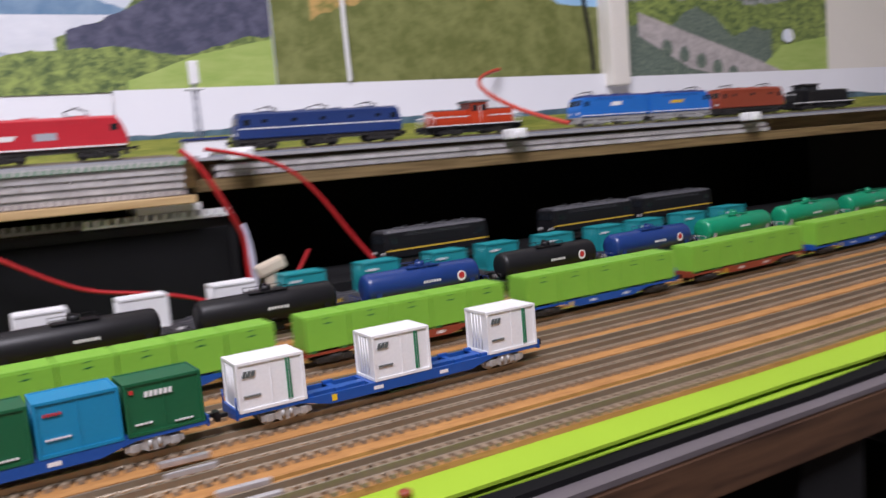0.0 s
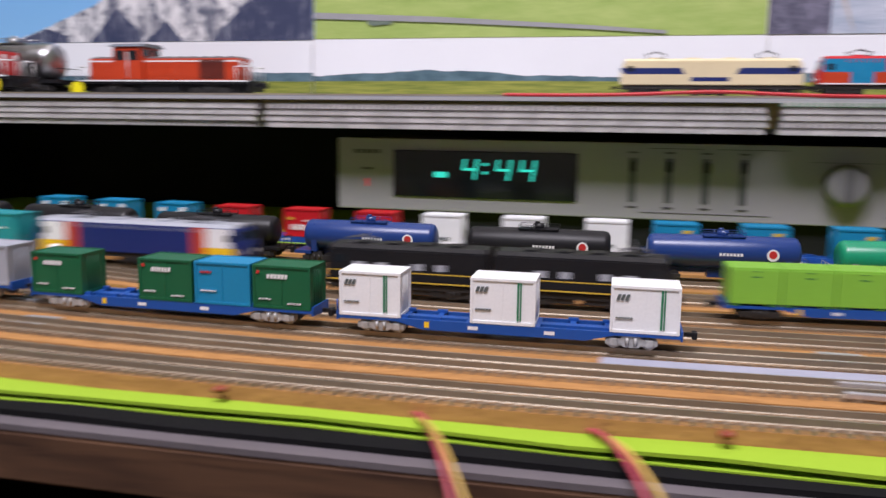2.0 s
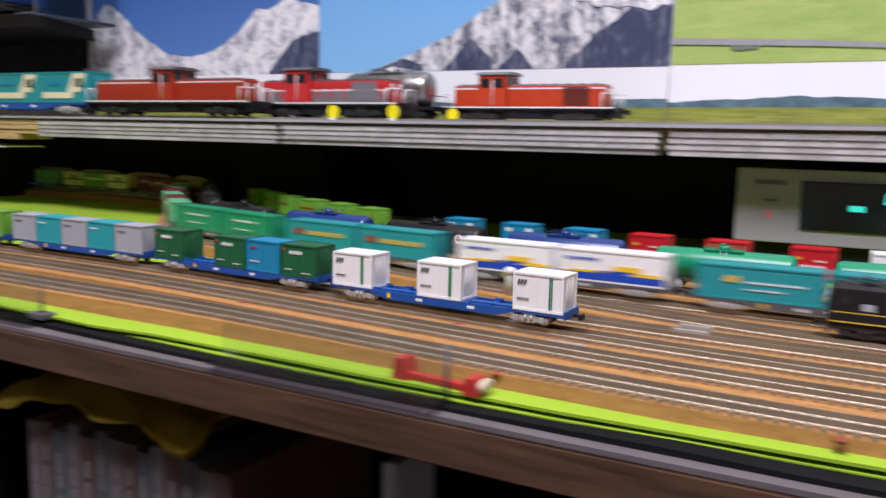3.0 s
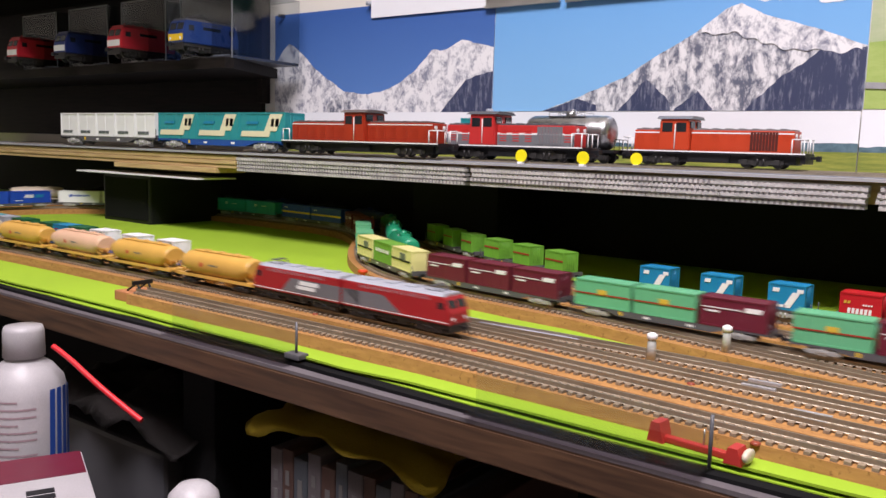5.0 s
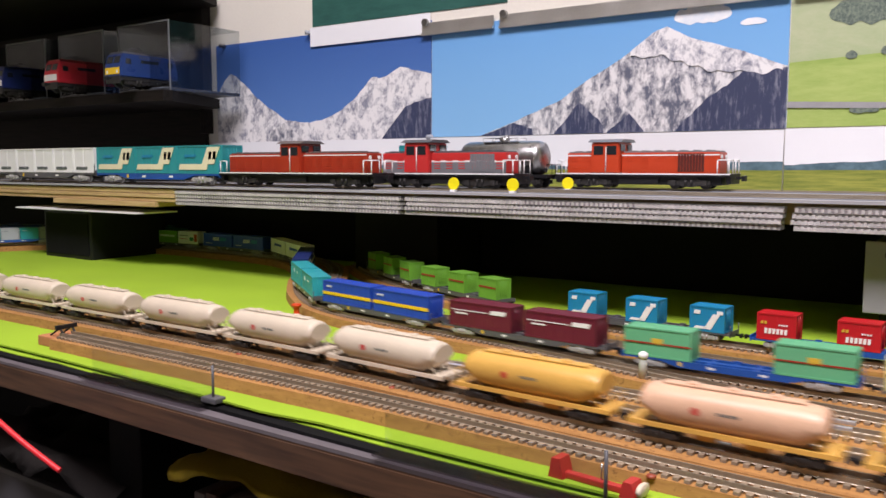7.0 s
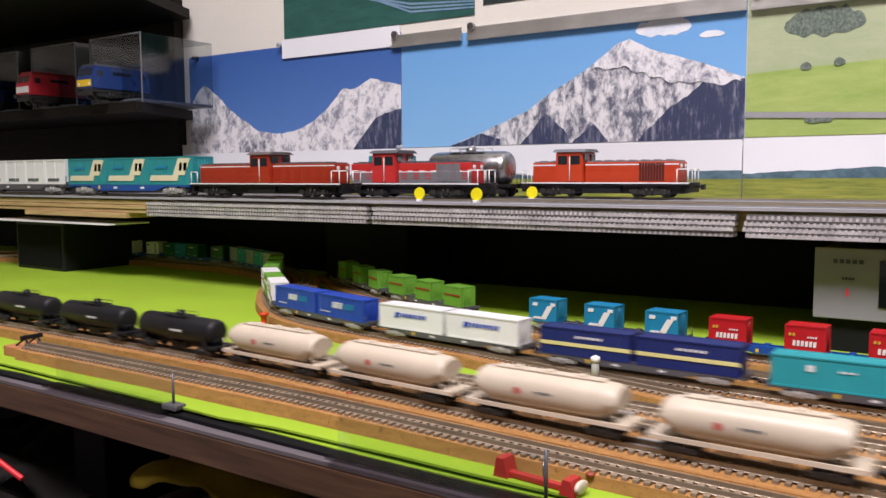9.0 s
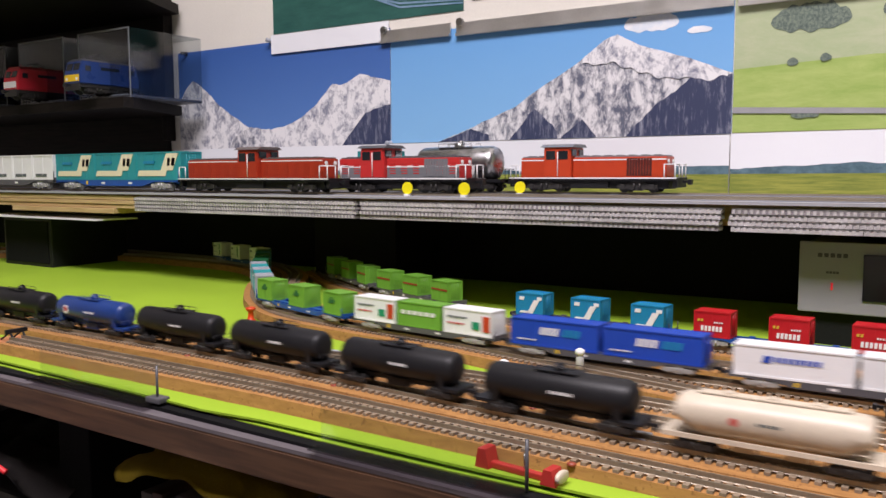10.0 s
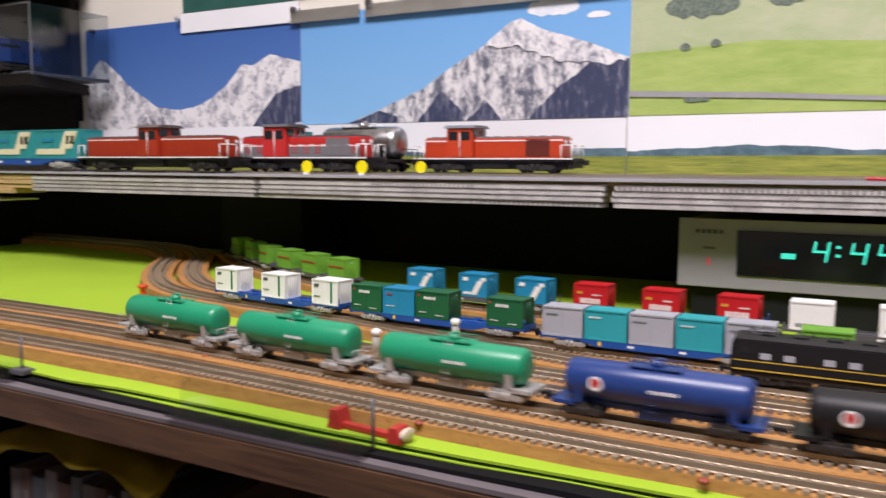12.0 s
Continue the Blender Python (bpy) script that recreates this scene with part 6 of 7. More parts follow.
poster(0.735, 1.098, 0.160, 0.31, fade("printed hill sky", (0.40, 0.62, 0.80), (0.2, 0.45, 0.75), 0.2, 0.3),
       [(ridge([(0.0, 0.96), (0.2, 0.98), (0.5, 0.92), (0.7, 0.72), (0.86, 0.52), (1.0, 0.5)], 0.012, 3), 0.0, OLIVE), (ridge([(0.1, 0.8), (0.25, 0.95), (0.45, 0.86), (0.66, 0.66)], 0.03, 5), lambda u: float(np.interp(u, [0.1, 0.3, 0.66], [0.4, 0.6, 0.55])) + 0.06 * noise.noise(Vector((u * 20, 3, 1))), TAWNY)],
       "poster of an olive hillside with tawny grass")
slab("wall_post", 1.1, 1.124, WALL - 0.02, WALL - 0.0005, 0.15, 1.69, PLASTER, "cream painted post on the wall", 0.002)
poster(1.126, 1.47, 0.146, 0.30, TOWN,
       [(ridge([(0, 0.62), (0.3, 0.66), (0.7, 0.62), (1.0, 0.72)], 0.05, 2), 0.0, BUSH), (ridge([(0, 0.5), (0.2, 0.42), (0.34, 0.6), (0.52, 0.4), (0.7, 0.42)], 0.05, 6), 0.08, TREES), (ridge([(0.6, 0.05), (0.75, 0.3), (1.0, 0.36)], 0.03, 4), 0.0, MEADOW),
        ([(0.08, 0.55), (0.3, 0.40), (0.55, 0.24), (0.8, 0.06)], lambda u: float(np.interp(u, [0.08, 0.3, 0.55, 0.8], [0.38, 0.14, 0.02, 0.0])), STONE)]
       + [(*blob(0.2 + 0.075 * i, 0.28 - 0.05 * i, 0.024, 0.07, i), TREES) for i in range(6)] + [(*blob(0.78, 0.36, 0.03, 0.07, 9), CLOUD)],
       "poster of a stone viaduct above a wooded town")

# the long paper strip with far hills and fields
FARHILL = picture_stuff("printed far hills", (0.05, 0.10, 0.13), (0.11, 0.19, 0.23), (8, 1, 10), 0.4, 0.6)
FIELD = picture_stuff("printed fields", (0.15, 0.19, 0.03), (0.32, 0.33, 0.06), (4, 1, 60), 0.38, 0.62)
for x0, x1, zt in ((-0.93, -0.1, 0.161), (-0.099, 0.318, 0.162), (0.319, 0.595, 0.1615), (0.596, 1.1, 0.164), (1.101, 1.75, 0.160)):
    L = x1 - x0
    pts = ridge([(i / 8, 0.47 + 0.05 * math.sin(2.3 * i * L + x0 * 7)) for i in range(9)], 0.035, x0 * 10, 140)
    poster(x0, x1, 0.1, zt, PAPER, [(pts, 0.2, FARHILL), ([(0, 0.36), (0.5, 0.37), (1, 0.36)], 0.0, FIELD)], "white paper strip with printed hills and fields behind the shelf", WALL - 0.0062, "backdrop_strip")

# upper posters, white paper and aluminium rails
DEEPG = picture_stuff("printed deep green", (0.012, 0.07, 0.06), (0.03, 0.12, 0.10), (2, 1, 9), 0.35, 0.65)
NIGHT = picture_stuff("printed near black green", (0.01, 0.02, 0.02), (0.03, 0.045, 0.045), (3, 1, 9), 0.35, 0.65)
poster(-0.72, -0.412, 0.316, 0.56, DEEPG, [([(0.1 + 0.1 * k, 0.6), (0.3 + 0.1 * k, 0.22 - 0.03 * k), (0.7, 0.1 - 0.02 * k), (1, 0.07 - 0.015 * k)], lambda u, k=k: float(np.interp(u, [0.1 + 0.1 * k, 0.3 + 0.1 * k, 0.7, 1], [0.58, 0.205 - 0.03 * k, 0.09 - 0.02 * k, 0.062 - 0.015 * k])), HAZE) for k in range(3)], "dark green poster with a curving road")
poster(-0.40, -0.095, 0.326, 0.56, NIGHT, [], "nearly black framed poster")
poster(-0.094, 0.6, 0.33, 0.56, NIGHT, [], "second dark poster higher on the wall")
bm = bmesh.new()
box(bm, -0.722, -0.52, WALL - 0.004, WALL - 0.0026, 0.289, 0.3145)
tagged(part("white_paper", bm, PAPER), "white strip of paper pinned between the posters", "paper")
ALU = paint("brushed aluminium", (0.72, 0.71, 0.69), 0.35, 0.9, 0.1, 30, 0.05)
for x0, x1, z in ((-0.532, -0.428, 0.287), (-0.42, -0.1, 0.286), (-0.096, 0.62, 0.285)):
    root = tagged(empty("picture_rail"), "brushed aluminium angle rail across the posters", "rail", "picture rails")
    bm = bmesh.new()
    prism(bm, [(WALL - 0.0032, z), (WALL - 0.0075, z), (WALL - 0.0075, z + 0.003), (WALL - 0.0045, z + 0.003), (WALL - 0.0045, z + 0.0155), (WALL - 0.0032, z + 0.0155)], x0, x1, axis="x")
    part("angle", bm, ALU, root)
    bm = bmesh.new()
    rod(bm, (x0 + 0.006, WALL - 0.008, z + 0.016), (x0 + 0.006, WALL - 0.003, z + 0.016), 0.0045, seg=14)
    part("screw", bm, STEEL, root)
for x, z, m in ((-0.9, 0.304, BLACK), (-0.724, 0.308, GREY), (-0.52, 0.162, GREY)):
    bm = bmesh.new()
    lathe(bm, [(0, 0.0035), (0.002, 0.0035), (0.0025, 0.002), (0.007, 0.002), (0.0072, 0.003), (0.0085, 0.003)], 14)
    bmesh.ops.transform(bm, matrix=Matrix.Translation((x, WALL - 0.0015, z)) @ Matrix.Rotation(-math.pi / 2, 4, "Z"), verts=bm.verts)
    tagged(part("push_pin", bm, m), "small push pin holding a poster corner", "push pin", "poster pins")

# ---- below the shelf: the audio timer and the boxes ----
SILVERFACE = paint("silver faceplate", (0.28, 0.262, 0.30), 0.6, 0.0, 0.04, 12, 0.05, 1800)
DISPLAY = plastic("display window", (0.006, 0.008, 0.008), 0.15)
GLOW = bpy.data.materials.new("cyan segments")
GLOW.use_nodes = True
GLOW.node_tree.nodes["Principled BSDF"].inputs["Base Color"].default_value = (0.02, 0.3, 0.26, 1)
GLOW.node_tree.nodes["Principled BSDF"].inputs["Emission Color"].default_value = (0.05, 0.85, 0.68, 1)
GLOW.node_tree.nodes["Principled BSDF"].inputs["Emission Strength"].default_value = 0.9


def audio_timer():
    root = tagged(empty("audio_timer", Matrix.Translation((0, 0, 0.022))), "silver audio timer with a lit cyan clock display", "audio timer")
    W, H = 0.445, 0.0515
    bm = bmesh.new()
    box(bm, 0.004, W - 0.004, 0.0045, 0.17, 0.001, H - 0.001, 0.001)
    part("casing", bm, BLACK, root)
    bm = bmesh.new()
    box(bm, 0, W, 0, 0.0043, 0, H, 0.0008)
    part("faceplate", bm, SILVERFACE, root)
    bm = bmesh.new()
    box(bm, 0.0425, 0.1745, -0.0012, 0.002, 0.010, 0.0435, 0.0006)
    part("display", bm, DISPLAY, root, "dark display window")
    seg = {"4": "bcfg", ":": "", "-": "g"}

    def digit(x, z, w, h, on):
        t = h * 0.12
        places = {"a": (x, x + w, z + h - t, z + h), "g": (x, x + w, z + h / 2 - t / 2, z + h / 2 + t / 2), "d": (x, x + w, z, z + t), "b": (x + w - t, x + w, z + h / 2, z + h), "c": (x + w - t, x + w, z, z + h / 2), "f": (x, x + t, z + h / 2, z + h), "e": (x, x + t, z, z + h / 2)}
        for q in on:
            a, b, c, d = places[q]
            bm = bmesh.new()
            sh = 0.15
            vs = box(bm, a, b, -0.0016, -0.0009, c, d)
            for v in vs:
                v.co.x += (v.co.z - z) * sh
            part("segment", bm, GLOW, root, "lit cyan segment")
    for x in (0.0925, 0.1165, 0.1335):
        digit(x, 0.0235, 0.0105, 0.0145, seg["4"])
    for z in (0.0275, 0.0335):
        bm = bmesh.new()
        box(bm, 0.1085, 0.1115, -0.0016, -0.0009, z, z + 0.002)
        part("segment", bm, GLOW, root)
    bm = bmesh.new()
    box(bm, 0.073, 0.0825, -0.0016, -0.0009, 0.0245, 0.0285)
    part("segment", bm, GLOW, root)
    INK = plastic("dark panel ink", (0.06, 0.055, 0.06))
    for i in range(5):
        bm = bmesh.new()
        box(bm, 0.0125 + i * 0.0042, 0.0155 + i * 0.0042, -0.0004, 0.0003, 0.0405, 0.0435)
        part("lettering", bm, INK, root)
    for i in range(4):
        bm = bmesh.new()
        box(bm, 0.0185 + i * 0.0022, 0.0202 + i * 0.0022, -0.0004, 0.0003, 0.0288, 0.0305)
        part("lettering", bm, INK, root)
    bm = bmesh.new()
    box(bm, 0.0218, 0.0232, -0.0008, 0.0003, 0.0168, 0.0222)
    part("pilot_lamp", bm, plastic("red lamp", (0.6, 0.02, 0.03), emit=0.5), root)
    for i in range(4):
        x = 0.2115 + 0.0238 * i
        bm = bmesh.new()
        box(bm, x - 0.0024, x + 0.0024, -0.0003, 0.0003, 0.0115, 0.0415, 0.0001)
        part("slider_slot", bm, DGREY, root)
        bm = bmesh.new()
        box(bm, x - 0.0019, x + 0.0019, -0.0045, -0.0003, 0.0325, 0.0395, 0.0005)
        part("slider", bm, BLACK, root, "small black slider knob")
        bm = bmesh.new()
        for a, b, z in ((-0.003, 0.003, 0.0445), (-0.0035, 0.0035, 0.0075)):
            box(bm, x + a, x + b, -0.0003, 0.0003, z, z + 0.0012)
        tagged(part("lettering", bm, INK, root), kind="stuff")
    for x in (0.345, 0.400):
        bm = bmesh.new()
        lathe(bm, [(0, 0.0138), (0.008, 0.0132), (0.0105, 0.0118), (0.0112, 0.009)], 36, "z")
        bmesh.ops.transform(bm, matrix=Matrix.Translation((x, -0.0001, 0.0265)) @ Matrix.Rotation(math.pi / 2, 4, "X"), verts=bm.verts)
        knob = part("knob", bm, paint("grey knob", (0.17, 0.165, 0.175), 0.6, 0.0, 0.08, 40, 0.05), root, "round grey knob")
        bm = bmesh.new()
        box(bm, x - 0.0022, x + 0.0022, -0.0135, -0.0105, 0.0165, 0.0375, 0.0008)
        part("pointer", bm, paint("dark knob pointer", (0.09, 0.09, 0.095), 0.6), knob)
        bm = bmesh.new()
        box(bm, x - 0.021, x + 0.022, -0.0003, 0.0003, 0.0408, 0.0411)
        part("scale_line", bm, INK, root)
    for x0, x1, z in ((0.222, 0.256, 0.0478), (0.266, 0.31, 0.0478), (0.217, 0.30, 0.0045), (0.37, 0.43, 0.0065)):
        bm = bmesh.new()
        box(bm, x0, x1, -0.0003, 0.0003, z, z + 0.0004)
        part("scale_line", bm, INK, root)
    return root


audio_timer()
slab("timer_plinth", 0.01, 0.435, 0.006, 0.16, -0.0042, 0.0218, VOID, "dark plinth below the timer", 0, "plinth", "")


def black_box(x0, x1, y0, y1, z1, label):
    root = tagged(empty("loudspeaker_box"), label, "black box", "black boxes below the shelf")
    bm = bmesh.new()
    box(bm, x0, x1, y0, y1, -0.0042, z1, 0.002)
    part("cabinet", bm, BLACK, root)
    bm = bmesh.new()
    box(bm, x0 + 0.006, x1 - 0.006, y0 - 0.0015, y0 + 0.001, 0.002, z1 - 0.006, 0.001)
    part("grille_cloth", bm, FELT, root)
    return root


black_box(0.466, 0.632, -0.018, 0.12, 0.0655, "black box with white combs on its top, below the shelf")
black_box(-1.06, -0.945, 0.0, 0.12, 0.066, "black block propping the shelf up")


def white_comb(x0, x1, y, z, label):
    root = tagged(empty("white_comb"), label, "comb strip")
    bm = bmesh.new()
    box(bm, x0, x1, y, y + 0.012, z, z + 0.0015)
    part("base", bm, WHITE, root)
    bm = bmesh.new()
    n = int((x1 - x0) / 0.005)
    for i in range(n):
        x = x0 + (x1 - x0) * (i + 0.2) / n
        box(bm, x, x + 0.0028, y - 0.001, y + 0.012, z + 0.0015, z + 0.0048)
    tagged(part("teeth", bm, WHITE, root), kind="stuff")


white_comb(0.545, 0.63, -0.022, 0.0657, "white toothed plastic strip on the black box")
white_comb(0.468, 0.56, -0.006, 0.0657, "second white toothed strip behind it")
slab("white_packing", 0.575, 0.612, -0.02, 0.02, 0.0706, 0.0752, WHITE, "white packing block below the batten", 0.0006, "packing", "")
slab("white_card", -1.08, -0.8, -0.03, 0.03, 0.0668, 0.0685, PAPER, "white card laid on the black prop", 0.0, "card", "")
slab("pine_offcut", -0.99, -0.77, -0.026, 0.02, 0.0765, 0.0828, PINE, "bare pine offcut below the shelf edge", 0.0006, "offcut", "")
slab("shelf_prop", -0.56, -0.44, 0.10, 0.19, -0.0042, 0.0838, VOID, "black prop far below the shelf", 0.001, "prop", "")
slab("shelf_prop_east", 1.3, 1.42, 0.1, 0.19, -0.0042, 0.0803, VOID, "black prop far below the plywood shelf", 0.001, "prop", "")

# ---- standing trains ----
# lime wagons and the black double locomotive on the middle track
for i in range(8):
    w = wagon_of(["lmb"] * 5, BLUE if i % 2 == 0 else BRICK, "flat wagon with five grass green bulk containers" if i % 2 == 0 else "brick red flat wagon with five grass green containers", 3.22, DARKBOGIE, 16.6)
    w.matrix_basis = WAY_5.stand(WAY_5.s[np.argmin(np.abs(WAY_5.p[:, 0] - (0.306 + 0.1215 * i)))], -0.09, RAILTOP)
stand_at(electric_loco("black double electric locomotive with yellow lines and pale windows", BLACK, BLACK, (GOLDINK, 1.2, 1.29), 23.6, sections=2, slope=0.15, windows=0, pans=(0.3,),
                       zones=[(GOLDINK, -11.4, -0.4, 1.86, 1.93, 0), (GOLDINK, 0.4, 11.4, 1.86, 1.93, 0)] + [(GREY, x, x + 0.75, 2.1, 2.55, 0) for x in (-9.6, -8.0, -5.4, -3.8, 3.0, 4.6, 7.2, 8.8)]), 0.153, TRACK_Y[5] + bend(0.153), RAILTOP)
# containers on the rear siding
for i, kind in enumerate(["jnr", "nis", "wht", "blk", "mar", "wht", "tl", "tl", "tl"]):
    w = wagon_of([kind, kind, kind], BLUE if kind in ("nis", "blk") else DGREY, {"jnr": "grey flat wagon with three sky blue flashed containers", "nis": "blue flat wagon with three red containers", "wht": "grey flat wagon with three white containers", "blk": "blue flat wagon with three blue and yellow containers", "mar": "grey flat wagon with three maroon containers", "tl": "grey flat wagon with three teal containers"}[kind], 7.3)
    w.matrix_basis = WAY_8.stand(WAY_8.s[np.argmin(np.abs(WAY_8.p[:, 0] - (-0.130 + 0.139 * i)))], -0.09, RAILTOP + 0.001)
for i, s0 in enumerate((0.05, 0.192)):
    w = wagon_of(["limered"] * 3, DGREY, "grey flat wagon with three lime red-striped containers", 7.0)
    s = np.interp(-0.275, WAY_8.p[::-1, 0], WAY_8.s[::-1]) + s0
    w.matrix_basis = WAY_8.stand(s, 0.095, RAILTOP + 0.001)
# two black box cabs behind, on packing
slab("rear_siding_base", 0.68, 1.5, -0.040, 0.045, -0.004, 0.0175, VOID, "dark raised base of the rear siding")
for x in (0.767, 0.911, 1.006):
    stand_at(electric_loco("black box-cab locomotive with a yellow stripe", BLACK, DGREY, (GOLDINK, 1.75, 1.9), 12.0, k=N * 1.07, slope=0.12, bog=2, windows=0, pans=()), x, -0.045 + bend(x), 0.0177, math.degrees(math.atan(0.08)))

# ---- small things on the layout ----


def colour_signal(x, y, h, label):
    root = tagged(empty("light_signal", Matrix.Translation((x, y, 0.0041))), label, "signal", "signals on the layout")
    bm = bmesh.new()
    lathe(bm, [(0, 0.006), (0.001, 0.006), (0.002, 0.003), (0.005, 0.0022), (h * 0.5, 0.0016), (h * 0.5 + 0.001, 0.003), (h * 0.62, 0.003), (h * 0.63, 0.0016), (h, 0.0014)], 14, "z")
    part("post", bm, GREY, root)
    bm = bmesh.new()
    box(bm, -0.003, 0.003, -0.0028, 0.0015, h * 0.72, h, 0.001)
    part("head", bm, WHITE, root)
    for i in range(3):
        bm = bmesh.new()
        z = h * (0.77 + 0.085 * i)
        rod(bm, (0, -0.0036, z), (0, -0.0024, z), 0.0012, seg=10)
        part("lens", bm, GLASS, root)


colour_signal(0.353, -0.2735, 0.05, "pale grey light signal standing between the tracks")


def short_post(x, y, label):
    root = tagged(empty("track_post", Matrix.Translation((x, y, 0.0022 + lift(x)))), label, "post", "posts between the tracks")
    bm = bmesh.new()
    lathe(bm, [(0, 0.0028), (0.0105, 0.0023), (0.0115, 0.0018)], 14, "z")
    part("stem", bm, paint("milky plastic", (0.5, 0.52, 0.5), 0.25), root)
    bm = bmesh.new()
    lathe(bm, [(0.0115, 0.0018), (0.0122, 0.0029), (0.0145, 0.0029), (0.0155, 0.0012)], 14, "z")
    part("cap", bm, WHITE, root)


short_post(-0.112, -0.2475, "small white capped post between the tracks")
short_post(-0.088, -0.1965, "small white capped post by the rear tracks")
bm = bmesh.new()
lathe(bm, [(0.0, 0.0045), (0.0012, 0.0045), (0.0028, 0.0026), (0.009, 0.0022), (0.0102, 0.0042), (0.0118, 0.0044), (0.0125, 0.003)], 16, "z")
bmesh.ops.translate(bm, verts=bm.verts, vec=(-0.412, -0.150, -0.0024))
tagged(part("red_peg", bm, plastic("red peg", (0.6, 0.05, 0.01))), "small red plastic peg on the green felt", "peg")

# bumper at the stub's end
root = tagged(empty("buffer_stop", Matrix.Translation((-0.476, -0.323, 0.0052))), "black buffer stop on the stub track", "buffer stop")
bm = bmesh.new()
box(bm, -0.016, 0.006, -0.009, 0.014, -0.0078, -0.0003, 0.001)
part("cork_end", bm, paint("pale terracotta cork", (0.42, 0.17, 0.07), 0.9, 0, 0.15, 60, 0.3), root, "rounded terracotta cork end")
bm = bmesh.new()
for y in (-0.0045, 0.0045):
    rod(bm, (-0.006, y, 0), (0.006, y, 0.0065), 0.0008, seg=6)
    rod(bm, (0.012, y, 0), (0.006, y, 0.0065), 0.0008, seg=6)
box(bm, 0.005, 0.0075, -0.008, 0.008, 0.0055, 0.0085, 0.0004)
part("stop_beam", bm, BLACK, root)

# red crossing gate clamped at the board's edge
GATE = plastic("faded red plastic", (0.42, 0.03, 0.025), 0.4)
root = tagged(empty("red_clamp", Matrix.Translation((-0.050, -0.3475, -0.0026)) @ Matrix.Rotation(radians(-6), 4, "Z") @ Matrix.Scale(0.62, 4)), "faded red plastic clamp lying on the board edge", "clamp")
bm = bmesh.new()
box(bm, -0.030, 0.030, -0.003, 0.003, 0.0005, 0.0052, 0.0012)
part("bar", bm, GATE, root)
for x, h in ((-0.027, 0.014), (0.026, 0.0105)):
    bm = bmesh.new()
    prism(bm, [(x - 0.006, 0.0), (x + 0.006, 0.0), (x + 0.004, h * 0.6), (x + 0.0025, h), (x - 0.0035, h)], -0.0065, 0.0065)
    part("jaw", bm, GATE, root)
bm = bmesh.new()
lathe(bm, [(0, 0.0036), (0.0012, 0.0044), (0.0028, 0.0044), (0.0036, 0.0036)], 20)
for v in bm.verts:
    v.co.y *= 1.7
bmesh.ops.translate(bm, verts=bm.verts, vec=(0.0318, -0.001, 0.0066))
part("pad", bm, BEIGE, root, "worn cream pad on the clamp's jaw")
bm = bmesh.new()
rod(bm, (0.004, 0.0, 0.003), (0.004, 0.0, 0.016), 0.0006, seg=6)
part("pin", bm, STEEL, root)


def edge_guard(x0, x1, y, label, block=True):
    root = tagged(empty("clear_guard"), label, "edge guard", "clear guards on the board edge")
    bm = bmesh.new()
    box(bm, x0, x1, y, y + 0.0012, -0.0042, 0.013)
    pane = part("pane", bm, clear("clear acrylic", (0.93, 0.95, 0.95)), root, "clear acrylic pane")
    bm = bmesh.new()
    box(bm, x0, x1, y - 0.010, y + 0.001, -0.0054, -0.0042)
    part("foot", bm, clear("frosted acrylic", (0.62, 0.6, 0.62), 0.3), root)
    bm = bmesh.new()
    rod(bm, (x1, y, -0.005), (x1, y, 0.0165), 0.0008, seg=6)
    if block:
        box(bm, x1 - 0.006, x1 + 0.006, y - 0.004, y + 0.004, -0.0042, -0.001, 0.0008)
    part("upright", bm, DGREY, root)


edge_guard(-0.392, -0.277, -0.3525, "clear acrylic guard strip on the board's edge")
edge_guard(-0.152, -0.042, -0.3565, "clear acrylic guard strip beside the clamp", False)
# grey and blue patches beside the rails
LILAC = paint("lilac grey card", (0.33, 0.34, 0.42), 0.7, 0, 0.15, 60, 0.1)
for x0, x1, y0, y1 in ((0.205, 0.475, -0.2915, -0.2795), (-0.26, -0.16, -0.2605, -0.2535)):
    bm = bmesh.new()
    xs = [x0 + (x1 - x0) * i / 10 for i in range(11)]
    prism(bm, [(x, y0 + bend(x)) for x in xs] + [(x, y1 + bend(x)) for x in xs[::-1]], 0.0022, 0.0041, axis="z")
    bmesh.ops.translate(bm, verts=bm.verts, vec=(0, 0, lift((x0 + x1) / 2)))
    tagged(part("card_strip", bm, LILAC), "lilac grey card strip between two tracks", "card strip")
# rail joiners and feeders
JOIN = paint("bright joiner", (0.55, 0.54, 0.56), 0.35, 0.6, 0.1, 200, 0.1)
for way, xs in ((WAY_1, (0.29, 0.56, -0.02)), (WAY_B, (0.29, 0.17, 0.55, -0.05)), (WAY_A, (0.36, 0.02, 0.64)), (WAY_4, (0.15, 0.42, 0.7))):
    for x in xs:
        y = way.p[np.argmin(np.abs(way.p[:400, 0] - x)), 1]
        root = tagged(empty("rail_joiner"), "pale metal rail joiner with feeder clip", "rail joiner", "rail joiners")
        for o in (-0.0055, 0.0055):
            bm = bmesh.new()
            box(bm, x - 0.008, x + 0.008, y + o - 0.0012, y + o + 0.0012, 0.0033 + lift(x), 0.0053 + lift(x), 0.0004)
            part("clip", bm, JOIN, root)
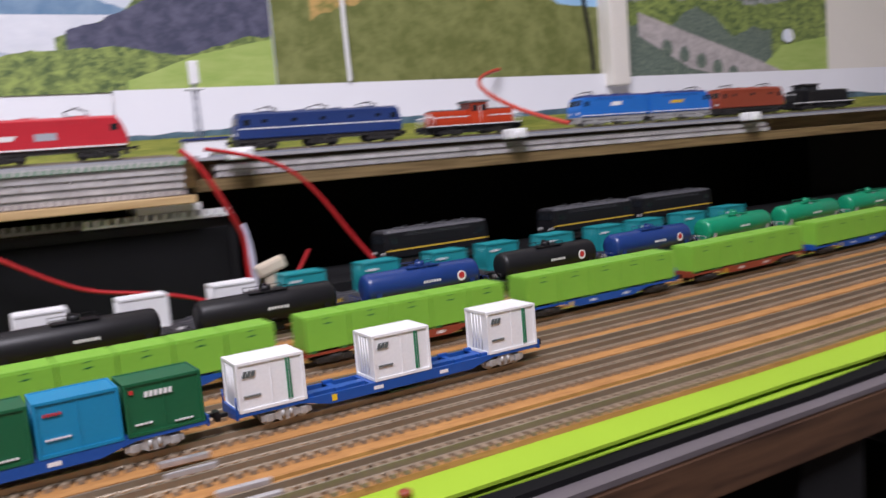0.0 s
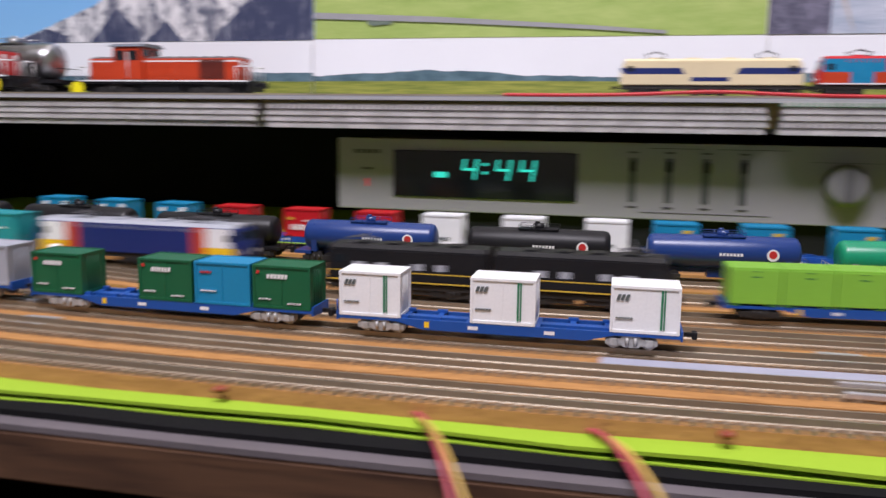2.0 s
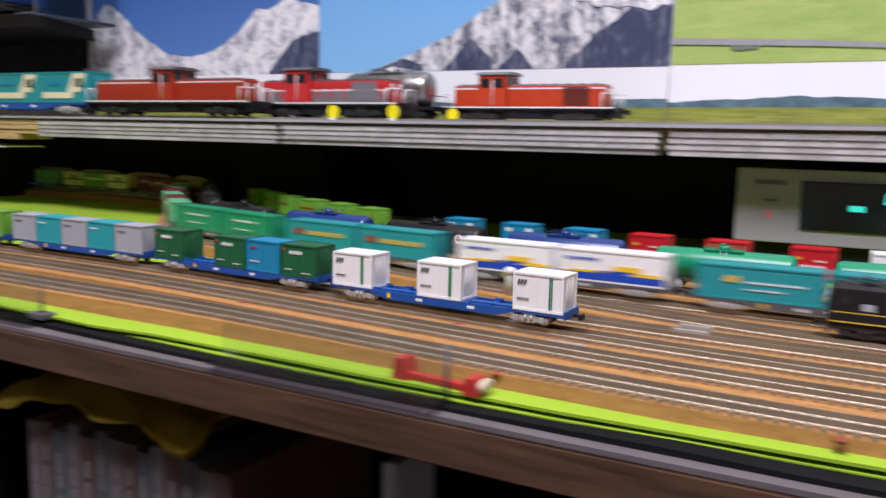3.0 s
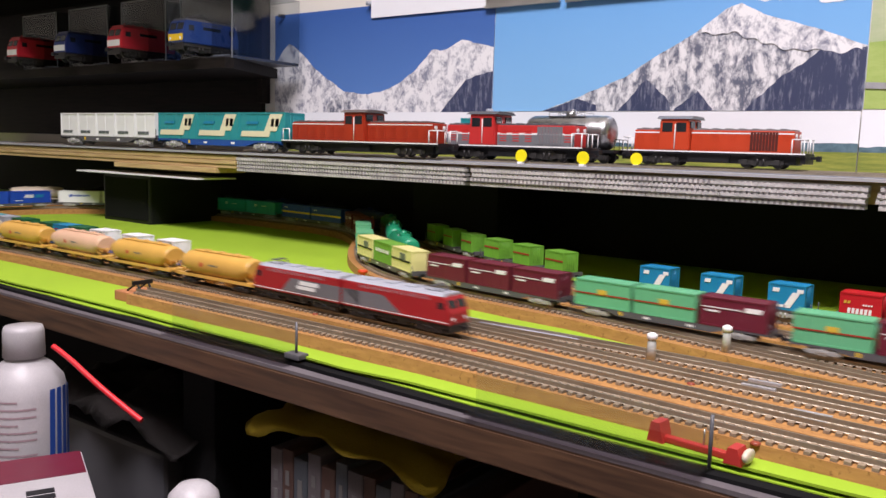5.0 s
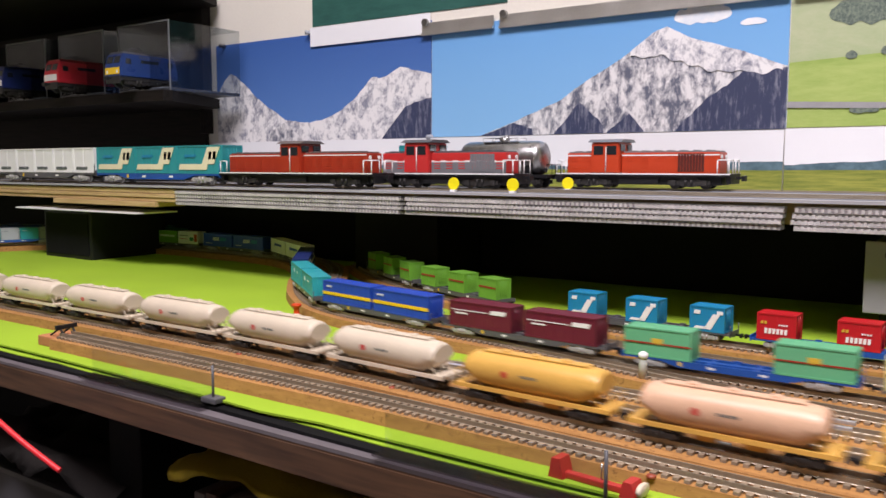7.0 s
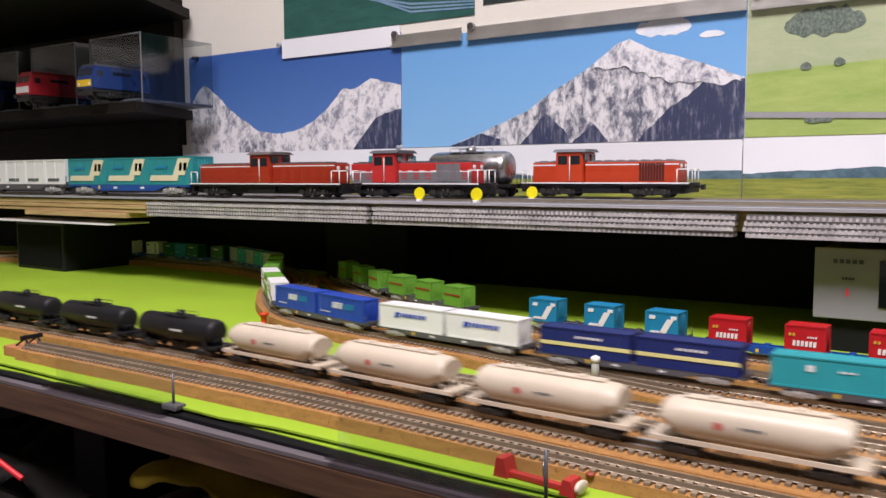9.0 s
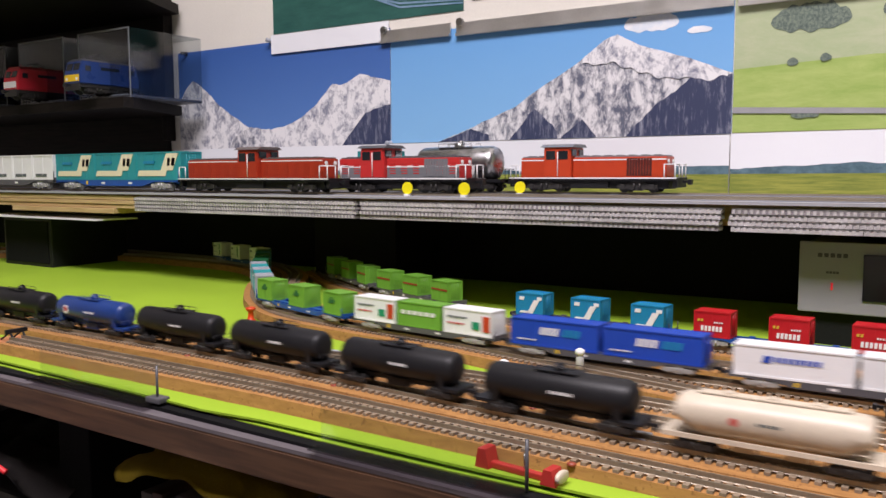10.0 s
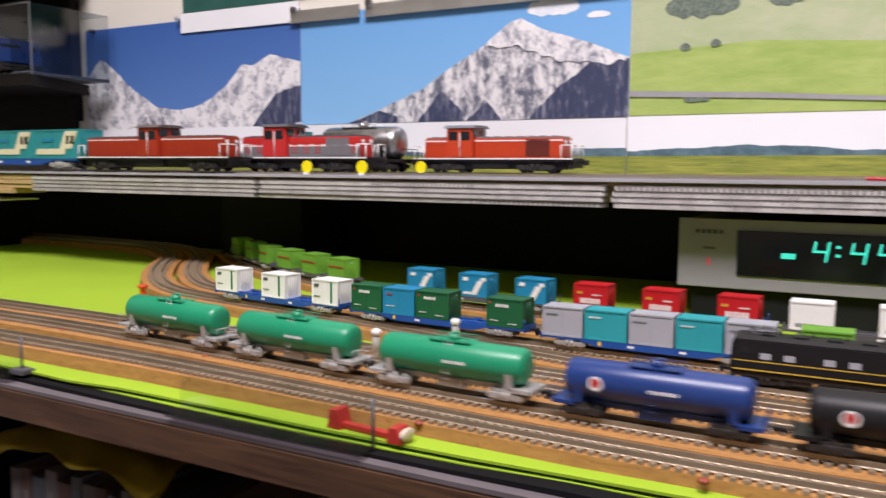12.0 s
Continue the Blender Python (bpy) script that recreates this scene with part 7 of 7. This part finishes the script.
# dark screw heads on the cork
for i in range(22):
    rnd = random.Random(i)
    x = rnd.uniform(-0.5, 0.8)
    y = rnd.choice([-0.316, -0.285, -0.2555, -0.344]) + bend(x)
    bm = bmesh.new()
    lathe(bm, [(-0.001, 0.0021), (0.0002, 0.0021), (0.0007, 0.0014)], 10, "z")
    bmesh.ops.translate(bm, verts=bm.verts, vec=(x, y, 0.0024 + lift(x)))
    tagged(part("track_screw", bm, BRICK), "dark rusty screw head in the cork roadbed", "screw", "track screws")

# ---- wires ----
cable("red_wire", [(0.46, -0.03, 0.082), (0.475, -0.034, 0.074), (0.50, -0.036, 0.058), (0.54, -0.036, 0.032), (0.565, -0.036, 0.030), (0.60, -0.037, 0.022), (0.63, -0.04, 0.008)], 0.0011, WIRE, "thick red wire hanging in front of the black box")
cable("red_wire", [(0.60, -0.036, 0.106), (0.607, -0.039, 0.1), (0.616, -0.04, 0.085), (0.628, -0.036, 0.06), (0.634, -0.03, 0.05), (0.633, -0.03, 0.02), (0.635, -0.03, 0.0)], 0.0016, WIRE, "twisted red wires dropping behind the stacked tracks")
cable("white_wire", [(0.632, -0.03, 0.06), (0.637, -0.032, 0.045), (0.636, -0.032, 0.02), (0.638, -0.03, 0.0)], 0.002, plastic("lilac white wire", (0.55, 0.55, 0.68)), "pale lilac wire beside the red ones")
cable("red_wire", [(0.615, -0.03, 0.106), (0.645, -0.03, 0.1), (0.67, -0.03, 0.09), (0.69, -0.035, 0.06), (0.705, -0.04, 0.035), (0.72, -0.05, 0.015), (0.73, -0.06, 0.0)], 0.0012, WIRE, "red wire hanging from the shelf to the layout")
cable("red_wire", [(0.64, -0.03, 0.0), (0.655, -0.03, 0.014), (0.665, -0.03, 0.028), (0.672, -0.03, 0.04)], 0.0012, WIRE, "short upright end of red wire")
cable("red_wire", [(0.125, -0.018, 0.1045), (0.17, -0.02, 0.1042), (0.22, -0.019, 0.105), (0.26, -0.02, 0.1078), (0.30, -0.019, 0.105), (0.36, -0.02, 0.1042), (0.44, -0.02, 0.1045)], 0.0012, WIRE, "thin red wire lying along the shelf edge")
cable("red_wire", [(0.915, 0.02, 0.108), (0.90, 0.05, 0.118), (0.885, 0.09, 0.135), (0.90, 0.15, 0.16), (0.96, 0.19, 0.171)], 0.0018, plastic("orange red wire", (0.5, 0.05, 0.03)), "orange red wire rising behind the blue locomotive")
cable("black_cable", [(1.067, WALL - 0.006, 0.4), (1.066, WALL - 0.006, 0.25), (1.085, WALL - 0.008, 0.21), (1.083, WALL - 0.008, 0.168)], 0.002, BLACK, "black cable hanging down the wall")
cable("white_cable", [(0.80, WALL - 0.006, 0.4), (0.803, WALL - 0.006, 0.3), (0.80, WALL - 0.006, 0.22), (0.802, WALL - 0.007, 0.165)], 0.002, WHITE, "white cable hanging over the posters")
for x, ink, words_of in ((0.152, plastic("pink wire", (0.45, 0.06, 0.09)), "pink"), (0.154, plastic("yellow wire", (0.55, 0.36, 0.08)), "yellow"), (0.205, plastic("pink wire", (0.45, 0.06, 0.09)), "pink"), (0.208, plastic("yellow wire", (0.55, 0.36, 0.08)), "yellow")):
    d = 0.004 if words_of == "yellow" else 0.0
    cable("feeder_wire", [(x, -0.340 - d, -0.001), (x + 0.008, -0.352 - d, 0.003), (x + 0.019 + d / 2, -0.374, -0.009), (x + 0.028 + d, -0.386, -0.03), (x + 0.033 + d, -0.392, -0.06)], 0.0009, ink, words_of + " feeder wire hanging over the board edge")
cable("feeder_wire", [(0.361, -0.335, -0.001), (0.359, -0.350, 0.004), (0.355, -0.372, -0.002), (0.356, -0.385, -0.02), (0.36, -0.39, -0.05)], 0.0014, WIRE, "red feeder wire hanging over the board edge")
bm = bmesh.new()
box(bm, 0.634, 0.652, -0.047, -0.039, 0.030, 0.038, 0.002, m=Matrix.Translation((0.643, 0, 0.034)) @ Matrix.Rotation(radians(-18), 4, 'Y') @ Matrix.Translation((-0.643, 0, -0.034)))
box(bm, 0.639, 0.646, -0.046, -0.04, -0.0042, 0.032, 0.001)
tagged(part("wire_plug", bm, BEIGE), "cream wire connector at the foot of the red wires", "connector", "white connectors")
for x, y in ((0.64, -0.012), (0.845, -0.006), (1.09, -0.006)):
    bm = bmesh.new()
    box(bm, x - 0.008, x + 0.008, y - 0.006, y + 0.004, 0.0985, 0.106, 0.0015)
    box(bm, x - 0.003, x + 0.003, y - 0.010, y - 0.005, 0.099, 0.1035, 0.0008)
    tagged(part("wire_plug", bm, WHITE), "white wire connector lying on the stacked tracks", "connector", "white connectors")

# ---- the dark shelf unit at the left ----
DARKWOOD = streaked("dark stained wood", (0.006, 0.005, 0.004), (0.016, 0.012, 0.010), (3, 40, 40), 0.6, 0.08)
unit = tagged(empty("wall_shelf_unit"), "black-brown wall shelf unit with clear model cases", "shelf unit")
for nm, b in (("side_panel", (-0.940, -0.930, 0.185, WALL - 0.001, 0.175, 1.0)), ("back_panel", (-1.9, -0.941, WALL - 0.008, WALL - 0.0005, 0.12, 1.0))):
    bm = bmesh.new()
    box(bm, *b, 0.0012)
    part(nm, bm, DARKWOOD, unit)
# the upper plate's overhang is added to keep lamp light off the cases
for y, z in ((0.045, 0.212), (-0.07, 0.362)):
    bm = bmesh.new()
    prism(bm, [(-1.9, y), (-0.84, y), (-0.84, 0.06), (-0.905, WALL - 0.009), (-1.9, WALL - 0.009)], z, z + 0.014, axis="z")
    part("shelf_plate", bm, DARKWOOD, unit)
DARKWOOD.node_tree.nodes["Principled BSDF"].inputs["Specular IOR Level"].default_value = 0.15
for i, (x, col, roof, face) in enumerate(((-0.899, TANKBLUE, DGREY, YELLOW), (-1.046, CRIMSON, RED, WHITEINK), (-1.195, NAVY, NAVY, WHITEINK), (-1.345, CRIMSON, RED, WHITEINK))):
    case = tagged(empty("display_case", Matrix.Translation((x, 0.06, 0.2262))), "clear acrylic display case on a white base", "display case", "display cases")
    bm = bmesh.new()
    box(bm, -0.055, 0.055, 0, 0.12, 0, 0.004, 0.0008)
    part("case_base", bm, DGREY, case)
    for b in ((-0.056, 0.056, -0.001, 0.0, 0, 0.092), (-0.056, -0.055, 0.0, 0.12, 0, 0.092), (0.055, 0.056, 0.0, 0.12, 0, 0.092), (-0.055, 0.055, 0.0, 0.12, 0.091, 0.092)):
        bm = bmesh.new()
        box(bm, *b)
        part("cover_pane", bm, clear("case acrylic", (0.8, 0.82, 0.83), 0.1), case)
    for b in ((-0.0562, -0.0548, -0.0014, -0.0002, 0, 0.092), (0.0548, 0.0562, -0.0014, -0.0002, 0, 0.092), (-0.056, 0.056, -0.0014, -0.0002, 0.0908, 0.0924)):
        bm = bmesh.new()
        box(bm, *b)
        part("case_edge", bm, paint("polished acrylic edge", (0.16, 0.17, 0.18), 0.3, 0, 0.1, 60, 0), case)
    bm = bmesh.new()
    box(bm, -0.04, 0.04, 0.004, 0.02, 0.0041, 0.006, 0.0004)
    part("name_plate", bm, GREY, case)
    lc = electric_loco({YELLOW: "dark blue locomotive with a yellow face in a case", WHITEINK: "locomotive model facing outward in a clear case"}[face], col, roof, None, 7.6, k=HO, slope=0.4, bog=2, pans=(0.1,), up=0.1, face=None)
    bm = bmesh.new()
    for s in (-1, 1):
        box(bm, min(s * 3.62 * HO, s * 3.69 * HO), max(s * 3.62 * HO, s * 3.69 * HO), -1.25 * HO, 1.25 * HO, 1.3 * HO, 2.0 * HO)
    part("face_panel", bm, face, lc)
    lc.matrix_basis = Matrix.Translation((x - 0.005, 0.06, 0.2304)) @ Matrix.Rotation(radians(-90), 4, "Z")

# ---- below the board ----
slab("lower_shelf", -2.0, 2.4, -0.352, WALL - 0.02, -0.29, -0.275, DARKWOOD, "dark lower shelf below the layout")
# added near-black sheet, painting the darkness under the board
slab("lower_back", -2.0, 2.4, -0.05, -0.04, -0.274, -0.0225, VOID, "dark panel standing in for the shade behind the lower shelf")
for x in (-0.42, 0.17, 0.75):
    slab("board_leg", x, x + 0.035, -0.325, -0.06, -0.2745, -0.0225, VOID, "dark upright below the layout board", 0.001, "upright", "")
BOOKS = [plastic("book grey", (0.16, 0.14, 0.15), vary=0.2), plastic("book brown", (0.12, 0.07, 0.06), vary=0.2), plastic("book slate", (0.10, 0.11, 0.13), vary=0.2)]
x = -0.312
i = 0
while x < -0.165:
    rnd = random.Random(i + 50)
    t, h = rnd.uniform(0.009, 0.012), rnd.uniform(0.205, 0.212)
    bk = tagged(empty("book", Matrix.Translation((x, -0.34, -0.2748))), "worn paperback book standing in a dark row", "book", "row of paperbacks")
    bm = bmesh.new()
    box(bm, 0, t - 0.0006, 0, 0.12, 0, h, 0.0008)
    part("cover", bm, BOOKS[i % 3], bk)
    bm = bmesh.new()
    for j in range(5):
        box(bm, t * 0.3, t * 0.62, -0.0004, 0.0004, h - 0.02 - j * 0.012 - 0.002 * ((i + j) % 3), h - 0.013 - j * 0.012)
    tagged(part("title_bar", bm, plastic("faded title ink", (0.2, 0.19, 0.19)), bk), kind="stuff")
    x += t
    i += 1


def draped(name, cx, cy, z, rx, ry, amp, seed, material, label, category):
    """A crumpled cloth with thickness."""
    bm = bmesh.new()
    n, mth = 26, 16
    grid = []
    for i in range(n + 1):
        row = []
        for j in range(mth + 1):
            u, v = i / n * 2 - 1, j / mth * 2 - 1
            r = 1 + 0.18 * noise.noise(Vector((u * 2, v * 2, seed)))
            row.append(bm.verts.new((cx + u * rx * r, cy + v * ry * r, z - 0.01 * abs(u) ** 3 - 0.012 * max(0, -v) ** 2 + amp * noise.noise(Vector((u * 3, v * 3, seed + 4))))))
        grid.append(row)
    for i in range(n):
        for j in range(mth):
            bm.faces.new((grid[i][j], grid[i + 1][j], grid[i + 1][j + 1], grid[i][j + 1])).smooth = True
    r = bmesh.ops.solidify(bm, geom=bm.faces[:], thickness=0.003)
    return tagged(part(name, bm, material), label, category)


draped("yellow_cloth", -0.25, -0.318, -0.037, 0.07, 0.034, 0.005, 2, paint("dull yellow cloth", (0.38, 0.27, 0.015), 0.9, 0, 0.15, 30, 0.4), "crumpled dull yellow cloth on top of the books", "cloth")
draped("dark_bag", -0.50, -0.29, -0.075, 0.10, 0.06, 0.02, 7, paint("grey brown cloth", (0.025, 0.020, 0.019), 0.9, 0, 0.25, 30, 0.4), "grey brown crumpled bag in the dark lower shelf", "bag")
slab("crate", -0.60, -0.43, -0.335, -0.14, -0.2748, -0.105, DGREY, "dark plastic crate below the bag", 0.004, "crate", "")

# white plastic dimmed in its colour for the shade on bottle, carton and dome
SHADEDWHITE = paint("shaded white plastic", (0.42, 0.40, 0.42), 0.4, 0, 0.12, 30, 0.03)
# spray bottle with striped label and red nozzle straw
side = slab("side_table", -1.0, -0.16, -0.62, -0.385, -0.255, -0.235, DARKWOOD, "dark low table in front of the layout")
bt = tagged(empty("spray_bottle", Matrix.Translation((-0.465, -0.412, -0.2348)) @ Matrix.Diagonal((0.68, 0.68, 1.02, 1))), "white spray bottle with blue stripes and a red straw", "bottle")
bm = bmesh.new()
lathe(bm, [(0, 0.034), (0.003, 0.037), (0.182, 0.037), (0.192, 0.034), (0.2, 0.025), (0.204, 0.0165), (0.208, 0.0165)], 32, "z")
part("bottle_body", bm, SHADEDWHITE, bt)
bm = bmesh.new()
lathe(bm, [(0.206, 0.0185), (0.222, 0.018), (0.225, 0.0165)], 28, "z")
part("collar", bm, SHADEDWHITE, bt)
for k in range(4):
    bm = bmesh.new()
    a0 = radians(2 + k * 12)
    vs = []
    for i in range(13):
        z = 0.04 + 0.148 * i / 12
        a = a0 + 0.16 * (i / 12 - 0.5)
        vs.append([bm.verts.new((math.cos(a + d) * 0.0374, math.sin(a + d) * 0.0374, z)) for d in (0, 0.15)])
    for p, q in zip(vs, vs[1:]):
        bm.faces.new((p[0], p[1], q[1], q[0]))
    part("blue_stripe", bm, plastic("label blue", (0.02, 0.07, 0.33)), bt)
bm = bmesh.new()
for i in range(9):
    for s, z0, z1 in ((0, 0.182 - i * 0.0048, 0.1832 - i * 0.0048),):
        vs = []
        for j in range(9):
            a = radians(-85 + j * (9 if i % 3 else 6))
            vs.append([bm.verts.new((math.cos(a) * 0.0373, math.sin(a) * 0.0373, z)) for z in (z0, z1)])
        for p, q in zip(vs, vs[1:]):
            bm.faces.new((p[0], q[0], q[1], p[1]))
tagged(part("label_print", bm, plastic("label ink", (0.35, 0.25, 0.28)), bt), kind="stuff")
bm = bmesh.new()
vs = []
for j in range(12):
    a = radians(-88 + j * 6.5)
    vs.append([bm.verts.new((math.cos(a) * 0.0373, math.sin(a) * 0.0373, z)) for z in (0.138, 0.146)])
for p, q in zip(vs, vs[1:]):
    bm.faces.new((p[0], q[0], q[1], p[1]))
part("red_band", bm, REDINK, bt)
cable("red_straw", [(-0.442, -0.405, -0.016), (-0.43, -0.402, -0.021), (-0.41, -0.40, -0.031), (-0.39, -0.395, -0.042), (-0.37, -0.39, -0.052)], 0.0017, plastic("bright red straw", (0.65, 0.02, 0.03)), "thin bright red spray straw", "straw")
slab("table_box", -0.43, -0.30, -0.54, -0.42, -0.2348, -0.165, DGREY, "dark box carrying the white carton", 0.002, "box", "")
bx = tagged(empty("white_carton", Matrix.Translation((-0.365, -0.475, -0.1648)) @ Matrix.Rotation(radians(-24), 4, "Z")), "white carton with a maroon corner lying on the table", "carton")
bm = bmesh.new()
box(bm, -0.07, 0.055, -0.045, 0.045, 0, 0.088, 0.001)
part("carton_body", bm, SHADEDWHITE, bx)
bm = bmesh.new()
box(bm, -0.0702, -0.034, -0.044, 0.044, 0.0878, 0.0884)
part("maroon_print", bm, MAROON, bx)
bm = bmesh.new()
for i in range(4):
    box(bm, -0.018 + i * 0.008, -0.012 + i * 0.008, 0.012, 0.026, 0.0878, 0.0884)
tagged(part("lettering", bm, BLACK, bx), kind="stuff")
bm = bmesh.new()
lathe(bm, [(0, 0.006), (0.003, 0.010), (0.008, 0.0118), (0.013, 0.0108), (0.017, 0.007), (0.0185, 0.002)], 28, "z")
bmesh.ops.translate(bm, verts=bm.verts, vec=(-0.238, -0.45, -0.053))
tagged(part("plastic_dome", bm, SHADEDWHITE), "round white plastic dome on a small dark box", "dome")
slab("cap_stand", -0.262, -0.216, -0.472, -0.428, -0.2348, -0.0532, DGREY, "small dark box carrying the cap", 0.002, "box", "")
# white plastic stool among the dark
st = tagged(empty("step_stool", Matrix.Translation((-0.040, -0.33, -0.2748)) @ Matrix.Rotation(radians(-8), 4, "Z") @ Matrix.Diagonal((0.62, 0.7, 1.22, 1))), "white plastic rack in the dark below the board", "rack")
for b in ((-0.06, 0.05, -0.02, 0.02, 0.135, 0.146), (-0.065, -0.053, -0.02, 0.02, 0.0, 0.19), (0.042, 0.052, -0.02, 0.02, 0.0, 0.146), (-0.06, 0.05, -0.02, 0.02, 0.07, 0.08)):
    bm = bmesh.new()
    box(bm, *b, 0.002)
    part("rack_bar", bm, GREY, st)
# dark clutter below the right-hand end
for i, (x, y, z, w, d, h) in enumerate(((0.60, -0.30, -0.2748, 0.2, 0.16, 0.14), (0.84, -0.28, -0.2748, 0.16, 0.16, 0.19), (0.42, -0.29, -0.2748, 0.12, 0.14, 0.1))):
    root = tagged(empty("dark_carton", Matrix.Translation((x, y, z))), "dark carton in the shade below the board", "carton", "cartons below the board")
    bm = bmesh.new()
    box(bm, -w / 2, w / 2, -d / 2, d / 2, 0, h, 0.003)
    part("carton_body", bm, BLACK, root)
    bm = bmesh.new()
    for j in range(4):
        box(bm, -0.03 + j * 0.014, -0.02 + j * 0.014, -d / 2 - 0.0004, -d / 2 + 0.001, h - 0.03, h - 0.02)
    tagged(part("lettering", bm, GREY, root), kind="stuff")

motions()
